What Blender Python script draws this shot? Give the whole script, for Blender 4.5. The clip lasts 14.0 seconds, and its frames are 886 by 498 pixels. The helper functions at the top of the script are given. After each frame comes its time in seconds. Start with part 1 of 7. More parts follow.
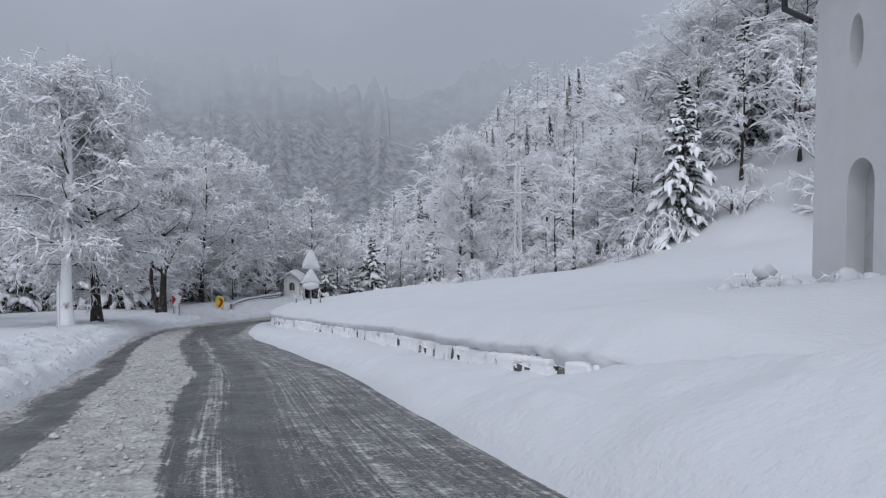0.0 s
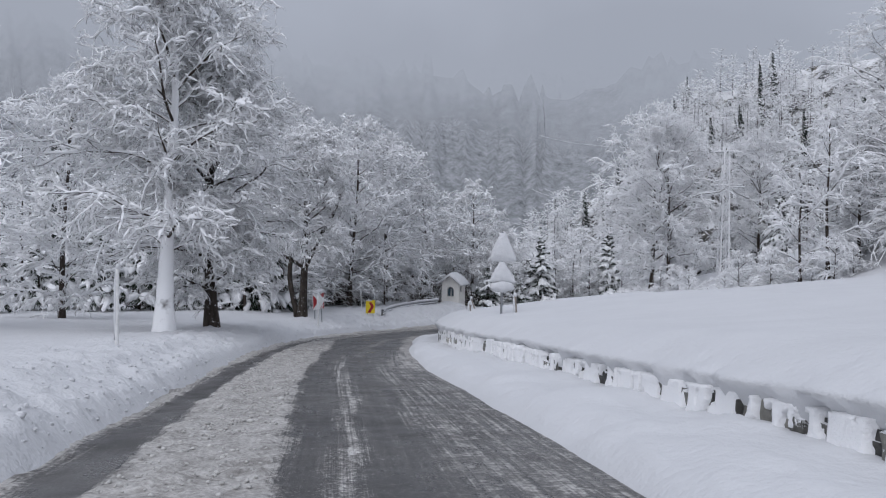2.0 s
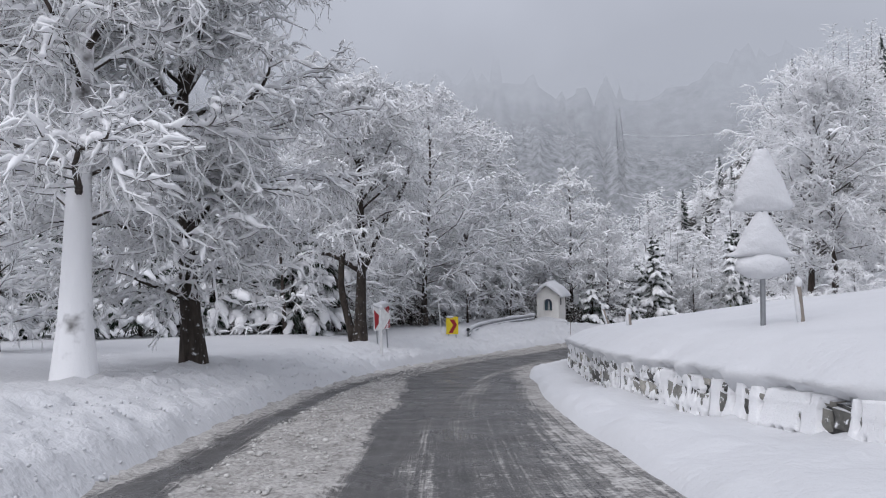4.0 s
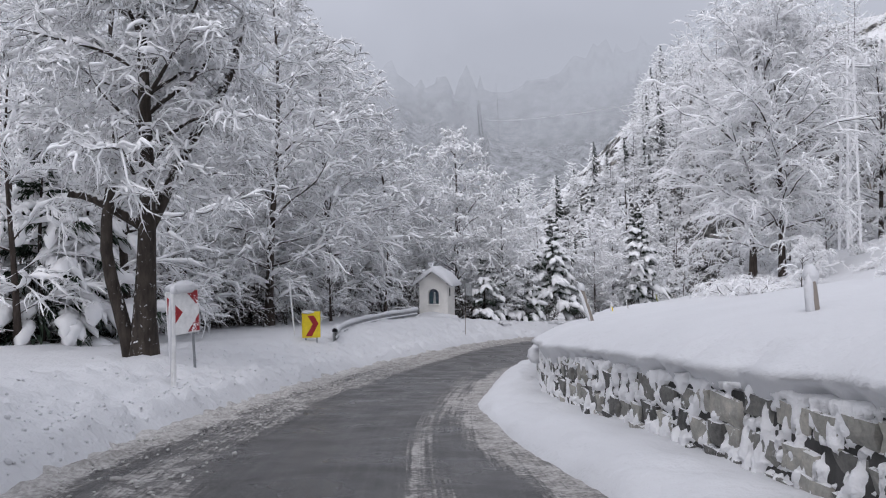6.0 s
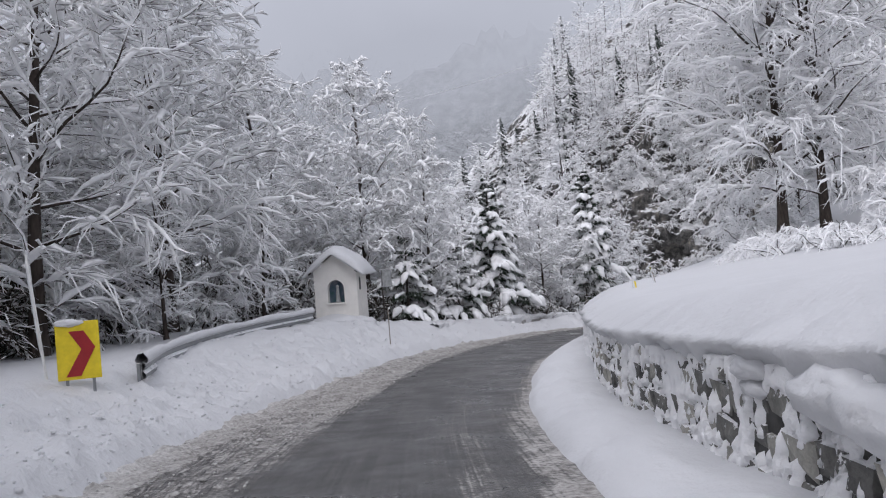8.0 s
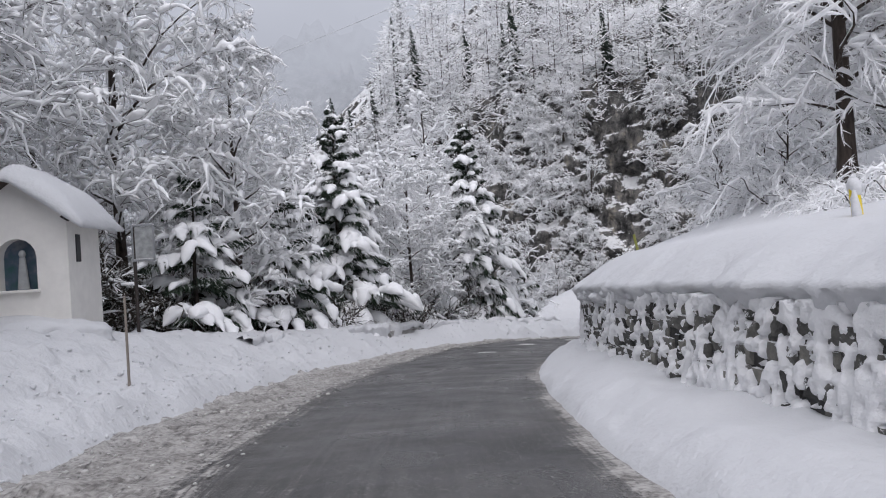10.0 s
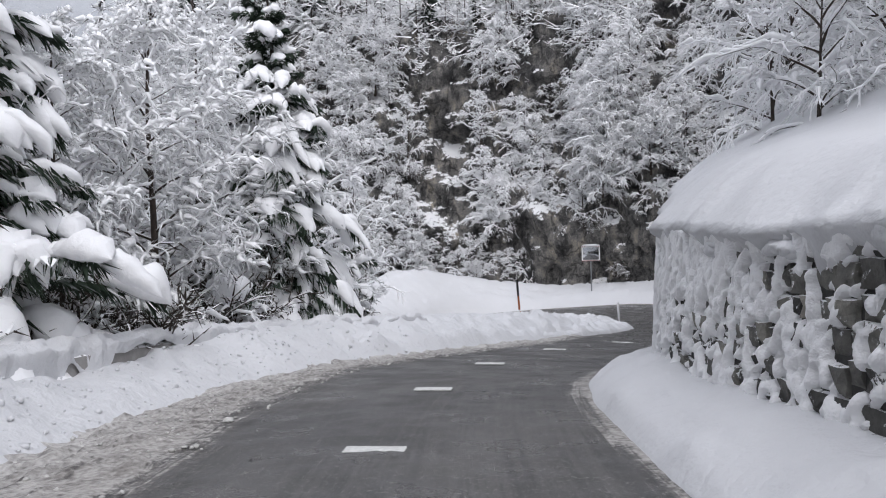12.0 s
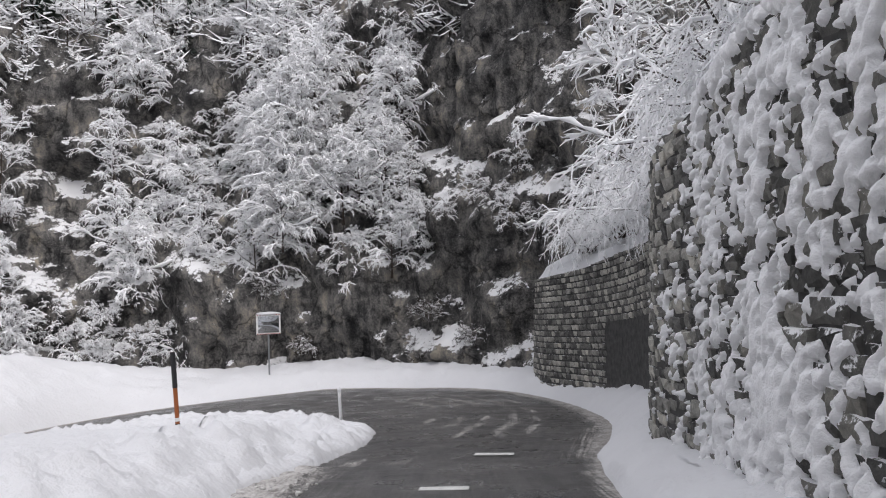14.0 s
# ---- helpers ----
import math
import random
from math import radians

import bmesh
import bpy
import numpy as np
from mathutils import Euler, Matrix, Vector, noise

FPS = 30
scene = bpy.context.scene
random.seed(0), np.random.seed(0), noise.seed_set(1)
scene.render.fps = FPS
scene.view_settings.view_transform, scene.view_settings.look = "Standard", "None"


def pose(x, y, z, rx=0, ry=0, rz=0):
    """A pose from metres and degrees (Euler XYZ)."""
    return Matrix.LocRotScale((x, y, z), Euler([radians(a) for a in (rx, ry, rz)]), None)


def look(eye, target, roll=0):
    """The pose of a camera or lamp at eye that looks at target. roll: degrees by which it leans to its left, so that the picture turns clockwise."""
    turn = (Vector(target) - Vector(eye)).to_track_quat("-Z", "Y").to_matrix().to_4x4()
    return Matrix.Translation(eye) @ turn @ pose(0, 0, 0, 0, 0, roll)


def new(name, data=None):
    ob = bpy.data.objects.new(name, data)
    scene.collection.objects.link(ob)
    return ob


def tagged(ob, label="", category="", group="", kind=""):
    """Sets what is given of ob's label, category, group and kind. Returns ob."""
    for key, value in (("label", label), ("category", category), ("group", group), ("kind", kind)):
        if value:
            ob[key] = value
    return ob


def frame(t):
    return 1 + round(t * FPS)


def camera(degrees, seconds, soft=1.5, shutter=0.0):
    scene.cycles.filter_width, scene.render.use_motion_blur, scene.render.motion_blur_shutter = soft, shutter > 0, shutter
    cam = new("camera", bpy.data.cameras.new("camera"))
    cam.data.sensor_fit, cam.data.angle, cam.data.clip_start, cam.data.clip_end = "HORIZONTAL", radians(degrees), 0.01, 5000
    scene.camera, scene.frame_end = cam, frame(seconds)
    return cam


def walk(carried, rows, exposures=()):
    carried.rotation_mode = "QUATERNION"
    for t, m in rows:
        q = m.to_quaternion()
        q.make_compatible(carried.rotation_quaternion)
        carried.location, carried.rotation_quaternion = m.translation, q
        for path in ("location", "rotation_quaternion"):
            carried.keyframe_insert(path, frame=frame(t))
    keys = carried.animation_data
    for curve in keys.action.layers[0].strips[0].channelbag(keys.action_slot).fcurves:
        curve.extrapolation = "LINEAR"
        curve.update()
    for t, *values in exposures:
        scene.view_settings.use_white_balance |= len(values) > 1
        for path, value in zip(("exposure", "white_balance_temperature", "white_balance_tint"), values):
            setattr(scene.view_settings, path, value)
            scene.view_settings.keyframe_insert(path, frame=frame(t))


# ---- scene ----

# ---------------------------------------------------------------- camera
cam = camera(60.0, 14.0, 1.1)
ROWS = [
    (0, -0.063, 0.004, 1.336, -0.20, -2.14, 0.29),
    (0.5, -1.015, 2.994, 1.004, 3.96, -5.24, 0.44),
    (1, -1.916, 5.969, 0.657, 4.12, -3.33, 1.22),
    (1.5, -2.735, 9.175, 0.270, 6.89, -2.03, 1.20),
    (2, -3.709, 12.465, -0.042, 10.62, -1.52, 1.16),
    (2.5, -4.669, 15.763, -0.471, 12.08, -0.74, -0.03),
    (2.7, -5.112, 17.070, -0.603, 12.78, -0.63, -0.36),
    (4.8, -9.585, 30.331, -2.177, 16.29, 0.15, -0.65),
    (5, -9.982, 31.622, -2.303, 15.27, -0.44, -0.51),
    (5.5, -10.854, 34.875, -2.664, 12.12, -0.42, -0.88),
    (6, -11.745, 38.284, -2.997, 4.86, -0.18, -0.75),
    (6.5, -12.527, 41.746, -3.488, 3.18, -1.47, -1.95),
    (7, -13.172, 45.270, -3.868, 2.06, -1.28, -2.75),
    (7.2, -13.338, 46.726, -3.976, 1.04, -1.02, -3.02),
    (9.3, -13.577, 62.733, -5.658, -11.46, 0.57, -4.26),
    (9.5, -13.443, 64.297, -5.813, -13.14, 0.43, -3.73),
    (10, -12.920, 68.013, -6.166, -16.88, 0.36, -3.43),
    (10.5, -12.238, 71.685, -6.345, -20.42, -0.86, -2.55),
    (11, -11.272, 75.415, -6.641, -25.01, -1.53, -2.16),
    (11.5, -10.050, 79.166, -6.931, -28.62, -1.54, -1.64),
    (12, -8.621, 82.581, -7.201, -33.07, -1.22, -1.77),
    (12.5, -6.888, 85.822, -7.510, -38.80, -0.58, -3.22),
    (13, -4.839, 88.768, -7.784, -44.45, -0.41, -3.54),
    (13.5, -2.635, 91.407, -8.019, -51.17, 0.50, -2.99),
    (14, 0.012, 93.768, -8.363, -58.94, 4.11, -2.28),
]
walk(cam, [(t, pose(x, y, z, 90 + pitch, 0, yaw) @ pose(0, 0, 0, 0, 0, roll)) for t, x, y, z, yaw, pitch, roll in ROWS],
     exposures=[(0, -0.25, 5700, 11), (2.5, -0.17, 5850, 13), (5, 0.13, 6000, 14), (7, 0.12, 6000, 15), (9.5, 0.12, 6050, 15), (11, 0.34, 6050, 13), (13, 0.52, 6150, 13), (14, 0.62, 6300, 14)])

# ---------------------------------------------------------------- world and light
SUN_EL, SUN_AZ = 50.0, 200.0
world = bpy.data.worlds.new("world")
scene.world = world
world.use_nodes = True
wt = world.node_tree
wt.nodes.clear()
w_out = wt.nodes.new("ShaderNodeOutputWorld")
w_bg = wt.nodes.new("ShaderNodeBackground")
w_sky = wt.nodes.new("ShaderNodeTexSky")
w_sky.sky_type, w_sky.sun_disc = "NISHITA", False
w_sky.sun_elevation, w_sky.sun_rotation = radians(SUN_EL), radians(SUN_AZ)
w_sky.air_density, w_sky.dust_density = 1.0, 6.0
w_co = wt.nodes.new("ShaderNodeTexCoord")
w_sep = wt.nodes.new("ShaderNodeSeparateXYZ")
w_ramp = wt.nodes.new("ShaderNodeValToRGB")
w_mix = wt.nodes.new("ShaderNodeMix")
w_mix.data_type = "RGBA"
w_noise = wt.nodes.new("ShaderNodeTexNoise")
w_noise.inputs["Scale"].default_value, w_noise.inputs["Detail"].default_value = 2.2, 5.0
w_add = wt.nodes.new("ShaderNodeMath")
w_add.operation = "MULTIPLY_ADD"
w_add.inputs[1].default_value, w_add.inputs[2].default_value = 0.5, -0.25
w_sum = wt.nodes.new("ShaderNodeMath")
w_sum.operation = "ADD"
# overcast: brighter overhead than at the misty horizon
for e, (p, c) in zip((0, 1), ((0.0, (4.3, 4.35, 4.48, 1)), (1.0, (7.2, 7.25, 7.4, 1)))):
    w_ramp.color_ramp.elements[e].position, w_ramp.color_ramp.elements[e].color = p, c
mid = w_ramp.color_ramp.elements.new(0.22)
mid.color = (4.6, 4.64, 4.76, 1)
upper = w_ramp.color_ramp.elements.new(0.46)
upper.color = (5.9, 5.95, 6.1, 1)
w_mix.inputs["Factor"].default_value = 0.9
wt.links.new(w_co.outputs["Generated"], w_sep.inputs[0])
wt.links.new(w_co.outputs["Generated"], w_noise.inputs["Vector"])
wt.links.new(w_noise.outputs["Fac"], w_add.inputs[0])
wt.links.new(w_sep.outputs["Z"], w_sum.inputs[0])
wt.links.new(w_add.outputs[0], w_sum.inputs[1])
wt.links.new(w_sum.outputs[0], w_ramp.inputs[0])
wt.links.new(w_sky.outputs[0], w_mix.inputs[6])
wt.links.new(w_ramp.outputs[0], w_mix.inputs[7])
wt.links.new(w_mix.outputs[2], w_bg.inputs["Color"])
w_bg.inputs["Strength"].default_value = 0.1
wt.links.new(w_bg.outputs[0], w_out.inputs["Surface"])
sun = new("sun", bpy.data.lights.new("sun", "SUN"))
sun.data.energy, sun.data.angle, sun.data.color = 1.3, radians(60), (1.0, 0.97, 0.93)
sun.matrix_basis = look((0, 0, 60), (60 * math.cos(radians(SUN_EL)) * -math.sin(radians(SUN_AZ)), 60 * math.cos(radians(SUN_EL)) * -math.cos(radians(SUN_AZ)), 60 - 60 * math.sin(radians(SUN_EL))))

# ---------------------------------------------------------------- materials


def nodes_of(name, rough=0.8, spec=0.3):
    m = bpy.data.materials.new(name)
    m.use_nodes = True
    t = m.node_tree
    b = t.nodes["Principled BSDF"]
    b.inputs["Roughness"].default_value = rough
    b.inputs["Specular IOR Level"].default_value = spec
    return m, t, b


def put(t, kind, **ins):
    n = t.nodes.new(kind)
    for k, v in ins.items():
        n.inputs[k.replace("_", " ")].default_value = v
    return n


def noise_of(t, scale, detail=4.0, rough=0.55, coord="Object", stretch=None):
    co = t.nodes.new("ShaderNodeTexCoord")
    n = put(t, "ShaderNodeTexNoise", Scale=scale, Detail=detail, Roughness=rough)
    src = co.outputs[coord]
    if stretch:
        mp = t.nodes.new("ShaderNodeMapping")
        mp.inputs["Scale"].default_value = stretch
        t.links.new(src, mp.inputs[0])
        src = mp.outputs[0]
    t.links.new(src, n.inputs["Vector"])
    return n.outputs["Fac"]


def ramp_of(t, fac, stops):
    r = t.nodes.new("ShaderNodeValToRGB")
    while len(r.color_ramp.elements) < len(stops):
        r.color_ramp.elements.new(0.5)
    for e, (p, c) in zip(r.color_ramp.elements, stops):
        e.position = p
        e.color = (*c, 1) if len(c) == 3 else c
    t.links.new(fac, r.inputs[0])
    return r.outputs[0]


def mathn(t, op, a, b=None, c=None):
    n = t.nodes.new("ShaderNodeMath")
    n.operation = op
    for i, v in enumerate((a, b, c)):
        if v is None:
            continue
        if isinstance(v, (int, float)):
            n.inputs[i].default_value = v
        else:
            t.links.new(v, n.inputs[i])
    return n.outputs[0]


def mixc(t, fac, a, b):
    n = t.nodes.new("ShaderNodeMix")
    n.data_type = "RGBA"
    for sock, v in ((n.inputs[0], fac), (n.inputs[6], a), (n.inputs[7], b)):
        if isinstance(v, (int, float)):
            sock.default_value = v
        elif isinstance(v, tuple):
            sock.default_value = (*v, 1) if len(v) == 3 else v
        else:
            t.links.new(v, sock)
    return n.outputs[2]


def bump_of(t, b, height, strength, dist=0.02):
    n = t.nodes.new("ShaderNodeBump")
    n.inputs["Strength"].default_value, n.inputs["Distance"].default_value = strength, dist
    t.links.new(height, n.inputs["Height"])
    t.links.new(n.outputs[0], b.inputs["Normal"])


def normal_z(t):
    g = t.nodes.new("ShaderNodeNewGeometry")
    s = t.nodes.new("ShaderNodeSeparateXYZ")
    t.links.new(g.outputs["Normal"], s.inputs[0])
    return s.outputs["Z"]


def smooth_step(t, v, lo, hi):
    n = t.nodes.new("ShaderNodeMapRange")
    n.interpolation_type = "SMOOTHSTEP"
    n.inputs["From Min"].default_value, n.inputs["From Max"].default_value = lo, hi
    t.links.new(v, n.inputs["Value"])
    return n.outputs["Result"]


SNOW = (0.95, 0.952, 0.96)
# snow on the ground is darkened in colour to balance light against trees
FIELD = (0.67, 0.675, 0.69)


def snow_material(name, lumps=0.5, grain=9.0, tint=SNOW):
    m, t, b = nodes_of(name, 0.75, 0.25)
    big, fine = noise_of(t, 0.7, 5), noise_of(t, grain, 3, 0.6)
    b_in = ramp_of(t, big, [(0.3, tuple(c * 0.95 for c in tint)), (0.7, tint)])
    t.links.new(b_in, b.inputs["Base Color"])
    bump_of(t, b, mathn(t, "ADD", fine, mathn(t, "MULTIPLY", big, 1.5)), lumps, 0.05)
    return m


def dusted(name, stops, scale, lo, hi, rough=0.85, bump=0.5, snow_noise=3.0, amount=0.5, stretch=None):
    """A surface with snow lying on what faces upwards."""
    m, t, b = nodes_of(name, rough, 0.3)
    n = noise_of(t, scale, 6, 0.6, stretch=stretch)
    col = ramp_of(t, n, stops)
    z = mathn(t, "ADD", normal_z(t), mathn(t, "MULTIPLY", mathn(t, "SUBTRACT", noise_of(t, snow_noise, 4), 0.5), amount * 2))
    t.links.new(mixc(t, smooth_step(t, z, lo, hi), col, SNOW), b.inputs["Base Color"])
    bump_of(t, b, n, bump, 0.03)
    return m


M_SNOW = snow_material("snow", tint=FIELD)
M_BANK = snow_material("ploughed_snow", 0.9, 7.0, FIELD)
M_CRUST = snow_material("clinging_snow", 0.45, 40.0)
M_PAD = snow_material("tree_snow", 0.5, 6.0)
M_BARK = dusted("bark", [(0.3, (0.028, 0.022, 0.019)), (0.7, (0.085, 0.068, 0.058))], 9.0, 0.2, 0.55, 0.95, 0.9, 2.5, 0.5, (1, 1, 0.25))
M_TWIG = dusted("frosted_twig", [(0.3, (0.03, 0.026, 0.024)), (0.7, (0.1, 0.09, 0.085))], 6.0, -1.0, -0.62, 0.9, 0.2, 3.0, 0.35)
M_PLASTERED = dusted("plastered_bark", [(0.3, (0.03, 0.024, 0.02)), (0.7, (0.09, 0.072, 0.06))], 9.0, -0.35, 0.0, 0.95, 0.9, 1.3, 0.9, (1, 1, 0.3))
M_FROST = dusted("rimed_twig", [(0.3, (0.03, 0.026, 0.024)), (0.7, (0.1, 0.09, 0.085))], 6.0, -1.05, -0.65, 0.9, 0.2, 3.0, 0.35)
M_BRUSH = dusted("bare_brush", [(0.3, (0.022, 0.018, 0.015)), (0.7, (0.07, 0.058, 0.048))], 6.0, 0.45, 0.8, 0.9, 0.2, 3.0, 0.35)
M_TWIG_NEAR = dusted("snowy_twig", [(0.3, (0.04, 0.033, 0.03)), (0.7, (0.13, 0.115, 0.105))], 6.0, -1.0, -0.55, 0.9, 0.2, 3.0, 0.4)
M_STREAKED = dusted("snow_streaked_bark", [(0.3, (0.024, 0.02, 0.017)), (0.7, (0.08, 0.066, 0.055))], 9.0, 0.28, 0.6, 0.95, 0.9, 9.0, 1.1, (1, 1, 0.25))
M_NEEDLE = dusted("needles", [(0.3, (0.012, 0.022, 0.014)), (0.7, (0.04, 0.058, 0.038))], 5.0, 0.6, 1.0, 0.9, 0.2, 2.0, 0.6)


def rock_material():
    m, t, b = nodes_of("rock", 0.85, 0.3)
    n, f = noise_of(t, 0.55, 12, 0.72), noise_of(t, 1.3, 10, 0.72, stretch=(1.2, 1.2, 0.45))
    fine = noise_of(t, 9.0, 8, 0.75)
    stain = noise_of(t, 0.9, 4, 0.55, stretch=(1.2, 1.2, 0.3))
    tone = mathn(t, "ADD", mathn(t, "ADD", mathn(t, "MULTIPLY", n, 0.32), mathn(t, "MULTIPLY", stain, 0.2)), mathn(t, "ADD", mathn(t, "MULTIPLY", f, 0.26), mathn(t, "MULTIPLY", fine, 0.22)))
    col = ramp_of(t, tone, [(0.41, (0.012, 0.012, 0.013)), (0.47, (0.06, 0.059, 0.058)), (0.53, (0.2, 0.192, 0.18)), (0.6, (0.42, 0.375, 0.3))])
    vo = t.nodes.new("ShaderNodeTexVoronoi")
    vo.feature = "DISTANCE_TO_EDGE"
    vo.inputs["Scale"].default_value = 0.38
    co = t.nodes.new("ShaderNodeTexCoord")
    warp = t.nodes.new("ShaderNodeVectorMath")
    warp.operation = "MULTIPLY_ADD"
    nz = put(t, "ShaderNodeTexNoise", Scale=0.8, Detail=6.0, Roughness=0.65)
    t.links.new(co.outputs["Object"], nz.inputs["Vector"])
    t.links.new(nz.outputs["Color"], warp.inputs[0])
    warp.inputs[1].default_value = (2.4, 2.4, 1.6)
    t.links.new(co.outputs["Object"], warp.inputs[2])
    t.links.new(warp.outputs[0], vo.inputs["Vector"])
    crack = smooth_step(t, vo.outputs["Distance"], -0.03, 0.05)
    col = mixc(t, crack, (0.008, 0.008, 0.009), col)
    # snow clings in clumps where the rock leans back
    z = mathn(t, "ADD", normal_z(t), mathn(t, "ADD", mathn(t, "MULTIPLY", mathn(t, "SUBTRACT", noise_of(t, 2.6, 9, 0.75), 0.5), 1.7), mathn(t, "MULTIPLY", mathn(t, "SUBTRACT", noise_of(t, 0.35, 3), 0.5), 0.6)))
    t.links.new(mixc(t, smooth_step(t, z, 0.58, 0.68), col, SNOW), b.inputs["Base Color"])
    bump_of(t, b, mathn(t, "ADD", n, mathn(t, "ADD", mathn(t, "ADD", f, mathn(t, "MULTIPLY", crack, 0.5)), mathn(t, "MULTIPLY", fine, 0.35))), 0.9, 0.3)
    return m


M_ROCK = rock_material()
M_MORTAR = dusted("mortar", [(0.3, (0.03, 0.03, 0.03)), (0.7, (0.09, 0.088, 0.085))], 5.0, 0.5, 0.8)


def stone_material(name, stuck, light):
    m, t, b = nodes_of(name, 0.85, 0.3)
    info = t.nodes.new("ShaderNodeObjectInfo")
    isl = t.nodes.new("ShaderNodeNewGeometry")
    n, fine = noise_of(t, 5.0, 7, 0.7), noise_of(t, 24.0, 5, 0.7)
    r = mathn(t, "FRACT", mathn(t, "ADD", info.outputs["Random"], isl.outputs["Random Per Island"]))
    v = mathn(t, "ADD", mathn(t, "ADD", mathn(t, "MULTIPLY", n, 0.45), mathn(t, "MULTIPLY", fine, 0.2)), mathn(t, "MULTIPLY", r, 0.35))
    col = ramp_of(t, v, [(0.28, tuple(c * light for c in (0.03, 0.03, 0.03))), (0.48, tuple(c * light for c in (0.11, 0.108, 0.1))), (0.62, tuple(c * light for c in (0.2, 0.195, 0.175))), (0.78, tuple(c * light for c in (0.34, 0.32, 0.28)))])
    z = mathn(t, "ADD", mathn(t, "MULTIPLY", normal_z(t), 0.35), mathn(t, "ADD", mathn(t, "MULTIPLY", mathn(t, "SUBTRACT", noise_of(t, 4.2, 8, 0.7), 0.5), 1.6), mathn(t, "MULTIPLY", mathn(t, "SUBTRACT", fine, 0.5), 0.5)))
    t.links.new(mixc(t, smooth_step(t, z, stuck, stuck + 0.1), col, SNOW), b.inputs["Base Color"])
    bump_of(t, b, mathn(t, "ADD", n, mathn(t, "MULTIPLY", fine, 0.4)), 0.9, 0.04)
    return m


M_BRICK = stone_material("bare_wall_stone", 0.42, 1.9)
M_BLOCK = stone_material("squared_wall_stone", 0.22, 1.9)
M_STONE = stone_material("wall_stone", 0.16, 1.1)


def road_material():
    m, t, b = nodes_of("wet_asphalt_with_slush", 0.5, 0.5)
    at = t.nodes.new("ShaderNodeAttribute")
    at.attribute_name = "slush"
    dr = t.nodes.new("ShaderNodeAttribute")
    dr.attribute_name = "dirt"
    uv = t.nodes.new("ShaderNodeUVMap")
    uv.uv_map = "lane"
    mp = t.nodes.new("ShaderNodeMapping")
    mp.inputs["Scale"].default_value = (9.0, 0.13, 1.0)
    t.links.new(uv.outputs[0], mp.inputs[0])
    streak = put(t, "ShaderNodeTexNoise", Scale=2.0, Detail=5.0, Roughness=0.6)
    t.links.new(mp.outputs[0], streak.inputs["Vector"])
    grit, patch, crumb = noise_of(t, 60.0, 3, 0.7), noise_of(t, 3.5, 4, 0.6), noise_of(t, 20.0, 2, 0.5)
    base = ramp_of(t, mathn(t, "ADD", mathn(t, "MULTIPLY", grit, 0.5), mathn(t, "MULTIPLY", noise_of(t, 0.6, 4), 0.5)), [(0.3, (0.03, 0.03, 0.031)), (0.7, (0.085, 0.081, 0.078))])
    worn = smooth_step(t, mathn(t, "ADD", mathn(t, "MULTIPLY", streak.outputs["Fac"], 0.6), mathn(t, "MULTIPLY", noise_of(t, 0.45, 4), 0.4)), 0.42, 0.62)
    base = mixc(t, mathn(t, "MULTIPLY", worn, 0.85), base, (0.115, 0.11, 0.105))
    edge = mathn(t, "ADD", at.outputs["Fac"], mathn(t, "ADD", mathn(t, "MULTIPLY", mathn(t, "SUBTRACT", streak.outputs["Fac"], 0.5), 1.1), mathn(t, "ADD", mathn(t, "MULTIPLY", mathn(t, "SUBTRACT", crumb, 0.5), 0.65), mathn(t, "MULTIPLY", mathn(t, "SUBTRACT", patch, 0.5), 0.7))))
    mp2 = t.nodes.new("ShaderNodeMapping")
    mp2.inputs["Scale"].default_value = (34.0, 0.22, 1.0)
    t.links.new(uv.outputs[0], mp2.inputs[0])
    thin = put(t, "ShaderNodeTexNoise", Scale=1.0, Detail=4.0, Roughness=0.6)
    t.links.new(mp2.outputs[0], thin.inputs["Vector"])
    edge = mathn(t, "ADD", edge, mathn(t, "MULTIPLY", mathn(t, "SUBTRACT", thin.outputs["Fac"], 0.5), 0.7))
    mask = smooth_step(t, edge, 0.38, 0.78)
    speck = smooth_step(t, mathn(t, "ADD", noise_of(t, 34.0, 3, 0.6), mathn(t, "MULTIPLY", at.outputs["Fac"], 0.16)), 0.62, 0.69)
    mask = mathn(t, "MAXIMUM", mask, mathn(t, "MULTIPLY", speck, 0.7))
    tone = smooth_step(t, mathn(t, "ADD", mathn(t, "MULTIPLY", patch, 0.5), mathn(t, "MULTIPLY", crumb, 0.5)), 0.3, 0.72)
    clean = mixc(t, tone, (0.36, 0.345, 0.325), (0.72, 0.705, 0.685))
    dirty = mixc(t, tone, (0.12, 0.108, 0.095), (0.45, 0.43, 0.405))
    slush = mixc(t, dr.outputs["Fac"], clean, dirty)
    t.links.new(mixc(t, mask, base, slush), b.inputs["Base Color"])
    wet = mathn(t, "ADD", mathn(t, "MULTIPLY", mask, 0.4), ramp_of(t, noise_of(t, 1.1, 4), [(0.35, (0.22, 0.22, 0.22)), (0.65, (0.5, 0.5, 0.5))]))
    t.links.new(wet, b.inputs["Roughness"])
    bump_of(t, b, mathn(t, "ADD", mathn(t, "MULTIPLY", grit, 0.25), mathn(t, "MULTIPLY", mathn(t, "ADD", crumb, patch), mask)), 0.7, 0.04)
    return m


M_ROAD = road_material()


